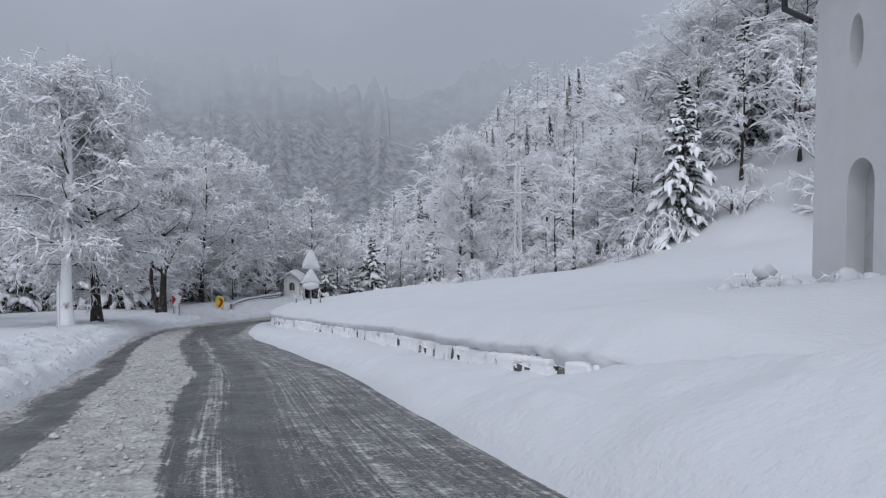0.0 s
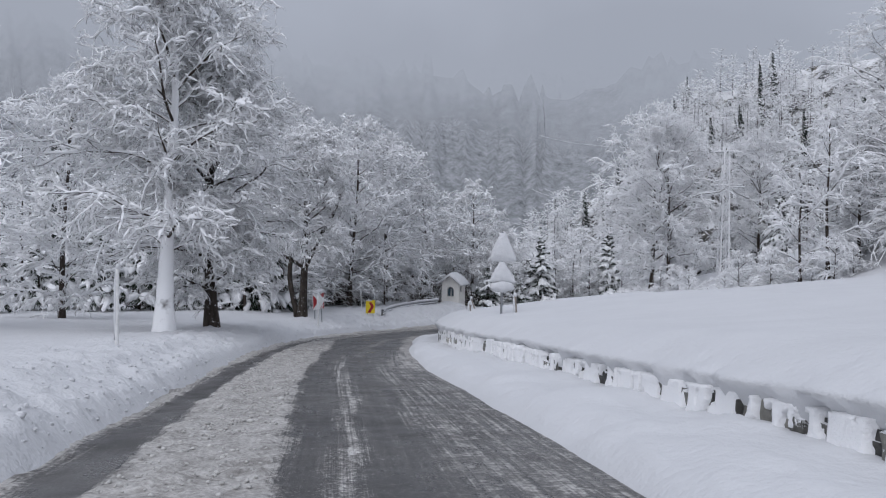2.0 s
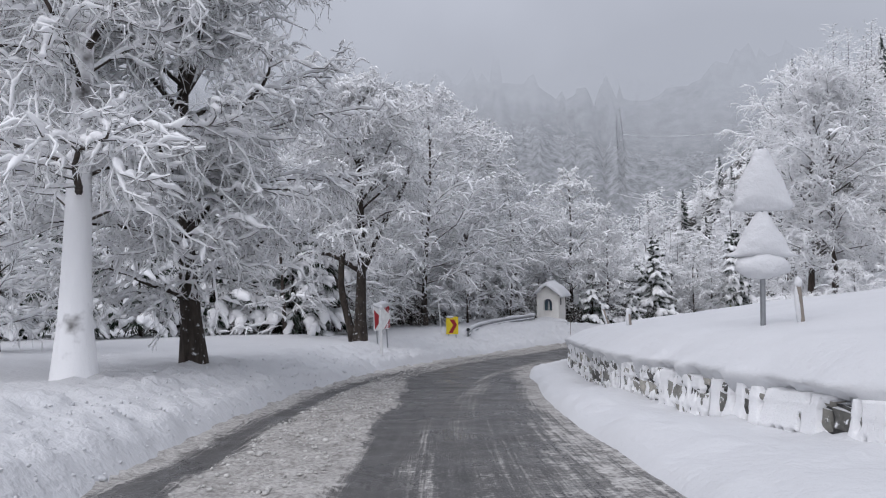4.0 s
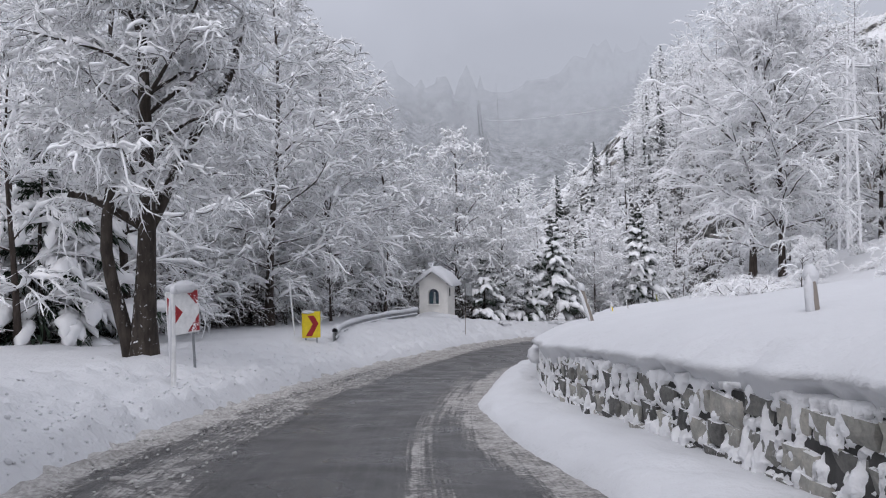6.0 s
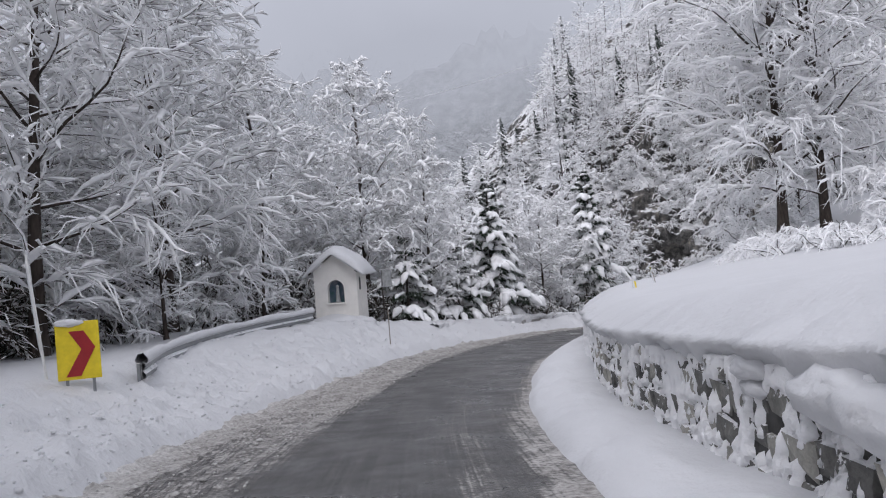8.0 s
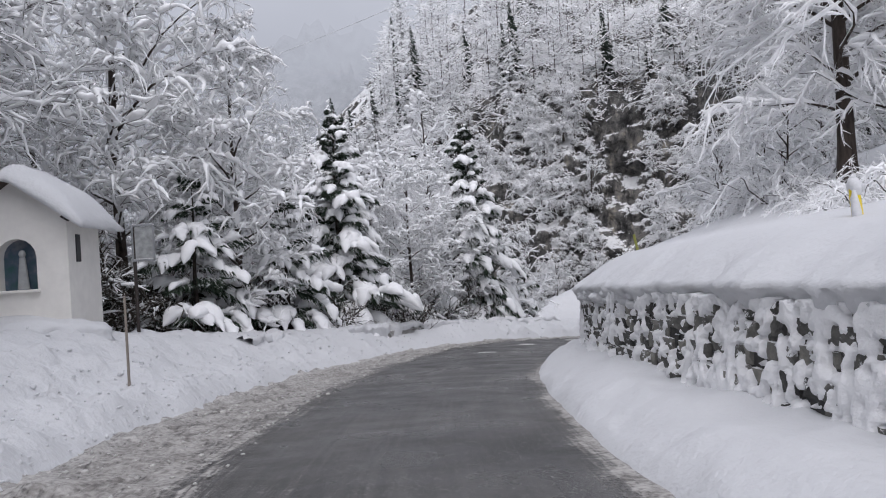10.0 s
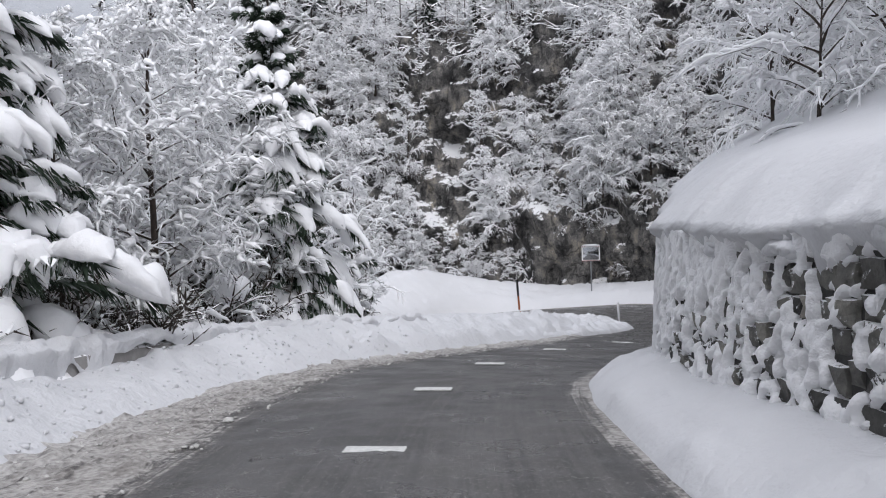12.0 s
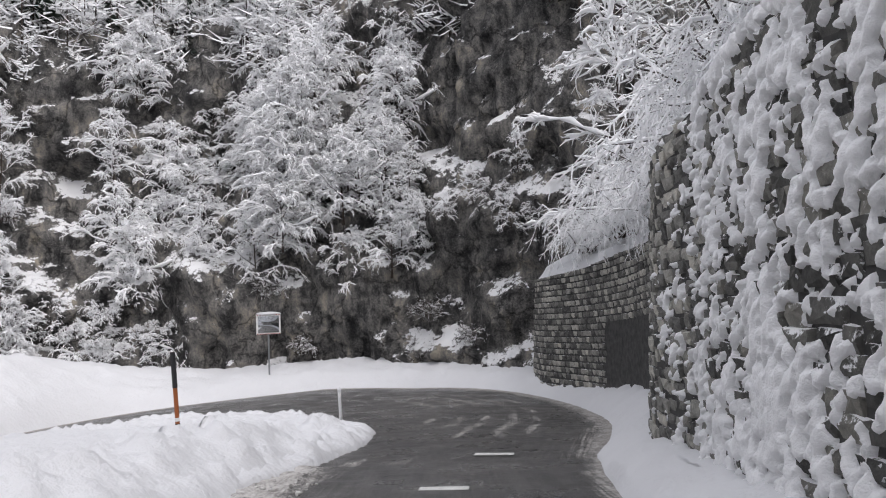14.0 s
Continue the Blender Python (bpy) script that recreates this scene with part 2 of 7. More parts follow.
def plain_material(name, colour, rough=0.7, metal=0.0, vary=0.12, scale=8.0, bump=0.15, dusty=False):
    m, t, b = nodes_of(name, rough, 0.4)
    b.inputs["Metallic"].default_value = metal
    n = noise_of(t, scale, 5, 0.6)
    col = ramp_of(t, n, [(0.3, tuple(c * (1 - vary) for c in colour)), (0.7, tuple(min(1, c * (1 + vary)) for c in colour))])
    if dusty:
        z = mathn(t, "ADD", normal_z(t), mathn(t, "MULTIPLY", mathn(t, "SUBTRACT", noise_of(t, 9.0, 5), 0.5), 1.4))
        col = mixc(t, smooth_step(t, z, 0.35, 0.55), col, SNOW)
    t.links.new(col, b.inputs["Base Color"])
    bump_of(t, b, n, bump, 0.01)
    return m


M_PLASTER = plain_material("plaster", (0.78, 0.76, 0.72), 0.9, 0, 0.06, 3.0, 0.2)
M_CHURCH = plain_material("church_plaster", (0.6, 0.6, 0.6), 0.9, 0, 0.05, 1.5, 0.2)
M_DARKWOOD = plain_material("dark_wood", (0.035, 0.028, 0.025), 0.7)
M_TILE = plain_material("roof_tile", (0.09, 0.07, 0.06), 0.8, dusty=True)
M_STEEL = plain_material("galvanised_steel", (0.3, 0.31, 0.32), 0.45, 0.7, 0.1, dusty=True)
M_WHITE = plain_material("white_paint", (0.75, 0.75, 0.74), 0.5, dusty=True)
M_RED = plain_material("red_paint", (0.32, 0.02, 0.025), 0.45)
def snow_blown_paint():
    m, t, b = nodes_of("snow_blown_red_paint", 0.5)
    stuck = smooth_step(t, mathn(t, "ADD", mathn(t, "MULTIPLY", noise_of(t, 5.0, 3), 0.6), mathn(t, "MULTIPLY", noise_of(t, 30.0, 4), 0.4)), 0.5, 0.58)
    t.links.new(mixc(t, stuck, (0.3, 0.03, 0.035), SNOW), b.inputs["Base Color"])
    return m


M_RED_SNOWY = snow_blown_paint()
M_YELLOW = plain_material("yellow_paint", (0.75, 0.58, 0.02), 0.45)
M_ORANGE = plain_material("orange_paint", (0.3, 0.09, 0.025), 0.5)
M_BLACK = plain_material("black_paint", (0.02, 0.02, 0.022), 0.5)
M_CONCRETE = plain_material("concrete", (0.3, 0.29, 0.28), 0.9, 0, 0.2, 4.0, 0.4, dusty=True)
M_STAKE = plain_material("stake_wood", (0.25, 0.22, 0.19), 0.85, dusty=True)
M_OLIVE = plain_material("yellow_green_paint", (0.24, 0.25, 0.06), 0.6)
M_MARK = plain_material("road_marking", (0.62, 0.62, 0.6), 0.6, 0, 0.25, 25.0)
M_MIRROR, _t, _b = nodes_of("mirror_glass", 0.05)
_b.inputs["Metallic"].default_value, _b.inputs["Base Color"].default_value = 1.0, (0.8, 0.82, 0.84, 1)


def painting_material():
    m, t, b = nodes_of("niche_fresco", 0.6)
    t.links.new(ramp_of(t, noise_of(t, 3.2, 4), [(0.3, (0.03, 0.09, 0.08)), (0.5, (0.07, 0.1, 0.14)), (0.7, (0.2, 0.2, 0.22))]), b.inputs["Base Color"])
    return m


M_FRESCO = painting_material()

# ---------------------------------------------------------------- mesh helpers


def mesh_np(name, V, F, mats, smooth=True, mat_index=None):
    """A mesh from an array of points and an array (or list of arrays) of triangles or quads."""
    Fs = F if isinstance(F, list) else [F]
    Fs = [np.asarray(f, np.int64) for f in Fs if len(f)]
    me = bpy.data.meshes.new(name)
    V = np.asarray(V, np.float32)
    me.vertices.add(len(V))
    me.vertices.foreach_set("co", V.ravel())
    loops = np.concatenate([f.ravel() for f in Fs])
    totals = np.concatenate([np.full(len(f), f.shape[1]) for f in Fs])
    starts = np.r_[0, np.cumsum(totals)[:-1]]
    me.loops.add(len(loops))
    me.loops.foreach_set("vertex_index", loops.astype(np.int32))
    me.polygons.add(len(totals))
    me.polygons.foreach_set("loop_start", starts.astype(np.int32))
    me.polygons.foreach_set("loop_total", totals.astype(np.int32))
    me.polygons.foreach_set("use_smooth", np.full(len(totals), smooth))
    for m in mats if isinstance(mats, (list, tuple)) else [mats]:
        me.materials.append(m)
    if mat_index is not None:
        me.polygons.foreach_set("material_index", np.asarray(mat_index, np.int32))
    me.update(calc_edges=True)
    me.validate()
    return me


def grid_faces(n, m, close=False):
    """Quads of an n x m sheet of points; close joins the last column to the first."""
    i, j = np.meshgrid(np.arange(n - 1), np.arange(m if close else m - 1), indexing="ij")
    a, b = i * m + j, i * m + (j + 1) % m
    return np.stack([a, b, b + m, a + m], -1).reshape(-1, 4)


def lattice(i, j, k, seed):
    """A fixed random number in -1..1 for each whole place."""
    h = (i.astype(np.int64) * 374761393 + j.astype(np.int64) * 668265263 + k * 1274126177 + seed * 974634777) & 0xFFFFFFFF
    h = ((h ^ (h >> 13)) * 1274126177) & 0xFFFFFFFF
    return ((h ^ (h >> 16)) & 0xFFFFFF) / 0x7FFFFF - 1.0


def smooth_noise(x, y, z, seed):
    i, j = np.floor(x), np.floor(y)
    u, v = x - i, y - j
    u, v = u * u * (3 - 2 * u), v * v * (3 - 2 * v)

    def layer(k):
        a, b = lattice(i, j, k, seed), lattice(i + 1, j, k, seed)
        c, d = lattice(i, j + 1, k, seed), lattice(i + 1, j + 1, k, seed)
        return (a * (1 - u) + b * u) * (1 - v) + (c * (1 - u) + d * u) * v
    if np.ndim(z) == 0:
        return layer(np.int64(np.floor(z)))
    k = np.floor(z)
    w = z - k
    w = w * w * (3 - 2 * w)
    k = k.astype(np.int64)
    return layer(k) * (1 - w) + layer(k + 1) * w


def fbm(x, y, z=0.0, octaves=4, seed=0):
    """Rough natural noise, about -1..1, in several octaves; a feature is about three units long."""
    x, y = np.asarray(x, float) * 0.4 + 37.7, np.asarray(y, float) * 0.4 + 11.3
    z = np.asarray(z, float) * 0.4 + 5.1 if np.ndim(z) else 0.0
    out, amp, total, f = 0.0, 1.0, 0.0, 1.0
    for o in range(octaves):
        out = out + amp * smooth_noise((x * 0.8 - y * 0.6) * f, (x * 0.6 + y * 0.8) * f, z * f if np.ndim(z) else 0.0, seed * 17 + o)
        total, amp, f = total + amp, amp * 0.55, f * 2.07
    return 1.5 * out / total


def part(name, bm, material, parent, label=""):
    me = bpy.data.meshes.new(name)
    bm.to_mesh(me)
    bm.free()
    me.materials.append(material)
    ob = new(name, me)
    ob.parent = parent
    return tagged(ob, label)


def part_mesh(name, me, parent, label="", kind=""):
    ob = new(name, me)
    ob.parent = parent
    return tagged(ob, label, kind=kind)


def thing(name, m, label, category, group="", kind=""):
    ob = new(name)
    ob.empty_display_size = 0.2
    ob.matrix_basis = m
    return tagged(ob, label, category, group, kind)


def box(bm, size, m=None, bevel=0.0):
    r = bmesh.ops.create_cube(bm, size=1.0, matrix=(m or Matrix()) @ Matrix.Diagonal((*size, 1)))
    if bevel:
        edges = list({e for v in r["verts"] for e in v.link_edges})
        bmesh.ops.bevel(bm, geom=edges, offset=bevel, segments=2, affect="EDGES", profile=0.5)


def rod(bm, a, b, r1, r2=None, sides=10):
    a, b = Vector(a), Vector(b)
    d = b - a
    m = Matrix.Translation((a + b) / 2) @ d.to_track_quat("Z", "Y").to_matrix().to_4x4()
    bmesh.ops.create_cone(bm, cap_ends=True, segments=sides, radius1=r1, radius2=r1 if r2 is None else r2, depth=d.length, matrix=m)


def lump(bm, m, subdiv=3, rough=0.12, seed=0):
    r = bmesh.ops.create_icosphere(bm, subdivisions=subdiv, radius=1.0)
    rnd = Vector((seed * 3.7, seed * 1.9, seed * 5.3))
    for v in r["verts"]:
        v.co *= 1 + rough * noise.noise(v.co * 1.6 + rnd) + rough * 0.5 * noise.noise(v.co * 4 + rnd)
        v.co = m @ v.co


def smooth_mesh(ob):
    for p in ob.data.polygons:
        p.use_smooth = True
    return ob


# ---------------------------------------------------------------- plan: road, wall and slopes
ROAD = np.array([
    (8.99, -28.42, 3.17), (6.28, -19.89, 2.23), (3.56, -11.37, 1.28), (0.84, -2.84, 0.33), (-1.83, 5.7, -0.63), (-4.25, 14.31, -1.6),
    (-7.05, 22.81, -2.6), (-9.88, 31.29, -3.59), (-12.12, 39.95, -4.55), (-13.37, 48.78, -5.51), (-13.5, 57.73, -6.45), (-13.11, 66.66, -7.36),
    (-11.26, 75.44, -7.96), (-7.98, 83.77, -8.63), (-2.88, 91.12, -9.31), (2.61, 95.34, -10.01), (8.0, 98.6, -10.62), (16.0, 103.3, -11.45),
    (24.0, 107.5, -12.2), (32.0, 111.0, -12.5), (45.0, 116.0, -12.5)])


def spline(P, step):
    """Catmull-Rom through P, laid out at even steps."""
    P = np.asarray(P, float)
    Q = np.vstack([2 * P[0] - P[1], P, 2 * P[-1] - P[-2]])
    out = []
    for i in range(1, len(Q) - 2):
        t = np.linspace(0, 1, 40, endpoint=False)[:, None]
        a, b, c, d = Q[i - 1], Q[i], Q[i + 1], Q[i + 2]
        out.append(0.5 * (2 * b + (c - a) * t + (2 * a - 5 * b + 4 * c - d) * t**2 + (3 * b - a - 3 * c + d) * t**3))
    out = np.vstack(out + [P[-1:]])
    L = np.r_[0, np.cumsum(np.linalg.norm(np.diff(out[:, :2], axis=0), axis=1))]
    s = np.arange(0, L[-1], step)
    return s, np.stack([np.interp(s, L, out[:, i]) for i in range(out.shape[1])], 1)


CS, CP = spline(ROAD, 0.25)
CS = CS - 30.0
CT = np.gradient(CP[:, :2], axis=0)
CT /= np.linalg.norm(CT, axis=1)[:, None]
CN = np.stack([CT[:, 1], -CT[:, 0]], 1)


def centre(s):
    return np.stack([np.interp(s, CS, CP[:, i]) for i in range(3)], -1), np.stack([np.interp(s, CS, CN[:, i]) for i in range(2)], -1)


def near_line(L, x, y, chunk=4000):
    """For points: index of the nearest point of a line, and the distance."""
    x, y = np.ravel(x), np.ravel(y)
    idx, dist = np.empty(len(x), int), np.empty(len(x))
    for a in range(0, len(x), chunk):
        d = (x[a:a + chunk, None] - L[None, :, 0]) ** 2 + (y[a:a + chunk, None] - L[None, :, 1]) ** 2
        i = d.argmin(1)
        idx[a:a + chunk], dist[a:a + chunk] = i, np.sqrt(d[np.arange(len(i)), i])
    return idx, dist


def road_info(x, y):
    """Place along the road, offset to its right, and its height."""
    i, d = near_line(CP[::2], x, y)
    i = i * 2
    off = (np.ravel(x) - CP[i, 0]) * CN[i, 0] + (np.ravel(y) - CP[i, 1]) * CN[i, 1]
    return CS[i], np.where(np.abs(off) < d * 0.7, np.sign(off) * d, off), CP[i, 2]


def right_edge(s):
    return np.interp(s, [-30, 10, 25, 38, 46, 54, 60, 70, 82, 95, 101, 106, 112, 118], [2.4, 2.35, 2.15, 2.1, 1.9, 1.2, 1.35, 1.8, 1.9, 1.72, 1.65, 1.6, 2.4, 3.6])


def left_edge(s):
    return -np.interp(s, [-30, 5, 15, 30, 45, 65, 75, 80, 92, 100, 105, 110, 116], [2.2, 2.35, 2.7, 2.9, 3.3, 3.7, 3.2, 3.45, 3.5, 3.5, 2.95, 2.7, 1.9])


WALL_S = [-30, 5, 10, 25, 33, 40, 47, 54, 60, 66, 72, 77, 86, 98, 104, 111, 113]
WALL_OFF = [6.0, 4.2, 3.55, 3.8, 3.9, 3.2, 3.0, 2.45, 2.45, 2.9, 3.2, 3.0, 2.65, 2.65, 2.4, 3.0, 3.1]
_s = np.arange(-30, 113, 3.0)
_c, _n = centre(_s)
_w = np.column_stack([_c[:, :2] + _n * np.interp(_s, WALL_S, WALL_OFF)[:, None], _s])
_w = np.vstack([_w, [(16.5, 98.3, 117), (21, 99.6, 122), (25.3, 102, 127), (29, 105, 132), (31.6, 107.9, 136), (33.3, 109.2, 138)]])
WS, WP = spline(_w, 0.25)
WT = np.gradient(WP[:, :2], axis=0)
WT /= np.linalg.norm(WT, axis=1)[:, None]
WN = np.stack([WT[:, 1], -WT[:, 0]], 1)
W_S = WP[:, 2]
_rs, _ro, _rz = road_info(WP[:, 0], WP[:, 1])
W_BASE = np.convolve(np.pad(_rz, 6, mode="edge"), np.ones(13) / 13, "valid") + 0.1
WALL_H = np.interp(W_S, [-30, 5, 7, 25, 35, 42, 50, 60, 74, 82, 91, 97, 100, 102, 104, 106, 112, 120, 128, 136], [0.1, 0.1, 0.42, 0.43, 0.5, 0.64, 0.76, 0.8, 0.95, 1.25, 1.5, 2.05, 2.6, 3.3, 3.9, 4.2, 4.5, 5.0, 5.3, 5.0])
W_TOP = W_BASE + WALL_H
W_SLOPE = np.interp(W_S, [0, 15, 40, 57, 75, 87, 95, 105], [0.045, 0.07, 0.125, 0.14, 0.12, 0.15, 0.34, 0.5])
W_FOOT = np.interp(W_S, [0, 40, 57, 75, 86, 95, 105, 125], [60, 44, 26, 10, 7, 5.5, 3.5, 2])


def slope_height(i, d, y=None):
    """Height of the snowfield and the hillside d metres behind the wall's point i."""
    d = np.maximum(d, 0)
    u = np.clip((d - 5) / 12, 0, 1)
    u = u * u * (3 - 2 * u)
    top, slope, f = W_TOP[i], W_SLOPE[i], W_FOOT[i]
    if y is not None:
        top, slope, f = ((1 - u) * a + u * np.interp(y, WP[::8, 1], b[::8]) for a, b in ((top, W_TOP - 0.7 * np.maximum(WALL_H - 2, 0)), (slope, W_SLOPE), (f, W_FOOT)))
    far = np.maximum(d - f, 0)
    return top + 0.3 + slope * np.minimum(d, f) + 0.68 * np.minimum(far, 90) * np.minimum(1, 0.25 + far / 25)


def bank_profile(s, d):
    """Height above the road of the left verge, d metres outside its edge."""
    field = np.interp(s, [-30, 20, 40, 57, 70, 80, 87, 91, 94, 97.5, 100], [0.6, 0.6, 0.55, 0.8, 1.15, 1.3, 0.95, 0.78, 0.38, 0.62, 0.68])
    rise = np.interp(s, [-30, 40, 57, 75, 85, 92], [1.6, 1.8, 3.0, 3.2, 2.6, 1.2])
    u = np.clip(d / rise, 0, 1)
    base = np.interp(s, [84, 88, 98, 102], [0.26, 0.13, 0.13, 0.26])
    h = base * np.clip(d / 0.3, 0, 1) ** 0.7 + (field - base) * u * u * (3 - 2 * u)
    drop = np.interp(s, [84, 91, 98, 104], [0.0, 0.35, 0.55, 0.45])
    return h - drop * np.maximum(d - np.interp(s, [84, 93, 104, 112], [9.0, 1.9, 2.6, 5.5]), 0)


HAIRPIN = np.array([(8.3, 96.4), (12.5, 98.2), (20.5, 100.9), (26, 103.6), (29.6, 106.3), (32.3, 110), (33.4, 114), (33, 118.5), (31, 122.6), (28.5, 126.5), (24.5, 129), (19, 128), (12, 124), (4, 119.5), (-8, 113)])
ISLAND = np.array([(-6, 104), (2, 103.5), (7, 101.4), (10.2, 102.5), (13.2, 103.8), (16.0, 105.6), (17.2, 107.4), (18.6, 110.0), (18.8, 113.0), (16.5, 115.0), (12.5, 114.2), (8, 110.8), (1, 107.6), (-6, 106)])


def inside(P, x, y):
    x, y = np.ravel(x), np.ravel(y)
    r = np.zeros(len(x), bool)
    for (x0, y0), (x1, y1) in zip(P, np.roll(P, -1, 0)):
        c = (y0 > y) != (y1 > y)
        with np.errstate(divide="ignore", invalid="ignore"):
            r ^= c & (x < (x1 - x0) * (y - y0) / (y1 - y0 if y1 != y0 else 1e-9) + x0)
    return r


def edge_distance(P, x, y, closed=True):
    x, y = np.ravel(x), np.ravel(y)
    best = np.full(len(x), 1e9)
    Q = np.roll(P, -1, 0) if closed else P[1:]
    for a, b in zip(P, Q):
        d = b - a
        t = np.clip(((x - a[0]) * d[0] + (y - a[1]) * d[1]) / (d @ d), 0, 1)
        best = np.minimum(best, np.hypot(x - a[0] - t * d[0], y - a[1] - t * d[1]))
    return best


def apron_height(x, y):
    """The road's surface round the hairpin: it falls away to the lower road."""
    s, off, z = road_info(x, y)
    return z - 0.075 * np.maximum(-off - 9, 0)


def ground_height(x, y):
    x, y = np.ravel(np.asarray(x, float)), np.ravel(np.asarray(y, float))
    s, off, z = road_info(x, y)
    i, dw = near_line(WP[::2], x, y)
    i = i * 2
    side = (x - WP[i, 0]) * WN[i, 0] + (y - WP[i, 1]) * WN[i, 1]
    side = np.where(i >= len(WP) - 3, -1.0, side)
    right = slope_height(i, dw, y)
    left = z + bank_profile(s, -off + left_edge(s)) - 0.02 * np.maximum(-off - 25, 0)
    low = apron_height(x, y)
    hair = inside(HAIRPIN, x, y) | ((edge_distance(HAIRPIN, x, y) < 4) & (side < 0) & (s > 104))
    h = np.where((side > 0) & (off > 0), right, np.where(off > left_edge(s), z, left))
    h = np.where(hair & (s > 104), low, h)
    h = np.where((side <= 0) & (s > 108) & ~hair, np.maximum(h, low - 1.5), h)
    return np.maximum(h, z - 7)


def ground_at(x, y):
    return float(ground_height([x], [y])[0])


# ---------------------------------------------------------------- ground sheet
def axis_steps(lo, hi, fine_lo, fine_hi, step, grow):
    a = list(np.arange(fine_lo, fine_hi, step))
    d, v = step, fine_hi
    while v < hi:
        a.append(v)
        d *= grow
        v += d
    a.append(hi)
    d, v = step, fine_lo
    while v > lo:
        d *= grow
        v -= d
        a.insert(0, max(v, lo))
    return np.array(a)


gx, gy = axis_steps(-1500, 1500, -45, 50, 0.9, 1.25), axis_steps(-1500, 1500, -30, 140, 0.9, 1.25)
GX, GY = np.meshgrid(gx, gy, indexing="ij")
gz = ground_height(GX, GY)
gs, go, gr = road_info(GX, GY)
gi, gd = near_line(WP[::2], GX.ravel(), GY.ravel())
gi = gi * 2
gside = (GX.ravel() - WP[gi, 0]) * WN[gi, 0] + (GY.ravel() - WP[gi, 1]) * WN[gi, 1]
gside = np.where(gi >= len(WP) - 3, -1.0, gside)
# kept low under the road, the verges and the snow on top of the wall, which are laid over it
under = (go > left_edge(gs) - 7) & ((gside < 0) | (gd < 9))
near_road = np.clip(1 - (np.maximum(left_edge(gs) - 5 - go, 0) + np.where(gside > 0, np.maximum(gd - 7, 0), 0)) / 2.0, 0, 1)
gz = gz + fbm(GX.ravel() * 0.35, GY.ravel() * 0.35, 0, 3, 2) * 0.12
low_z = np.where(gside > 0, gz - 0.35, gr - 0.35)
low_z = np.where((gside > 0) & (gd < 1.6), W_BASE[gi] - 0.6, low_z)
low_z = np.where((go < left_edge(gs)) & (gside < 0), gz - 0.35, low_z)
gz = np.where(np.hypot(GX.ravel(), GY.ravel() - 60) < 260, gz * (1 - near_road) + low_z * near_road, np.clip(gz, -40, 60))
gz = np.where(inside(HAIRPIN, GX, GY) | ((edge_distance(HAIRPIN, GX, GY) < 3.2) & (gs > 104) & (gside < 0)), apron_height(GX, GY) - 0.6, gz)
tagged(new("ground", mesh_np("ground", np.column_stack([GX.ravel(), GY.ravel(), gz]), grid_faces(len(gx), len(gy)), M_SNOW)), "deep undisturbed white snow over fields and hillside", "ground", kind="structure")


# ---------------------------------------------------------------- road
def lane_masks(s, off):
    """Share of slush and of dirt in it, across and along the road."""
    off = off + 0.16 * fbm(s * 1.1, off * 2.0, 0, 3, 8) + 0.07 * fbm(s * 6.0, off * 6.0, 0, 2, 10)
    def band(a, b, soft):
        return np.clip((off - a) / soft + 0.5, 0, 1) * np.clip((b - off) / soft + 0.5, 0, 1)
    early = np.clip((46 - s) / 14, 0, 1)
    mid = np.clip((s - 30) / 14, 0, 1) * np.clip((74 - s) / 14, 0, 1)
    late = np.clip((s - 62) / 10, 0, 1)
    L = left_edge(s)
    inner = np.interp(s, [0, 15, 25, 40, 48, 56, 75, 85, 98, 108], [-0.3, -0.5, -0.75, -0.75, -1.6, -1.8, -1.35, -1.5, -2.25, -1.8])
    m = early * (1.0 * band(L + 0.75, inner, 0.25) + 0.45 * band(-0.15, 0.22, 0.25) + 0.5 * band(0.75, 3.0, 0.4) + 0.16 * band(-0.7, 0.75, 0.3) + 0.8 * band(-9, L + 0.25, 0.3))
    m = m + mid * (0.85 * band(-9, L + 0.6, 0.4) + 0.55 * band(-9, inner, 0.4) * np.clip((s - 44) / 8, 0, 1) + 0.9 * band(np.minimum(L + 1.0, inner - 0.5), inner, 0.3) * np.clip((50 - s) / 6, 0.15, 1) + 0.55 * band(0.3, 0.75, 0.2) + 0.85 * band(right_edge(s) - 0.5, 9, 0.45))
    m = m + late * (0.72 * band(-9, inner - 0.1, 0.7) + 0.65 * band(right_edge(s) - 0.18, 9, 0.3) + 0.15)
    return np.clip(m, 0, 1.1), np.clip(0.25 + 0.4 * mid + 0.45 * late - 0.5 * np.clip((L + 0.7 - off) / 0.8, 0, 1) * (s > 40) + 0.2 * early * band(-3, -0.4, 0.3), 0, 1)


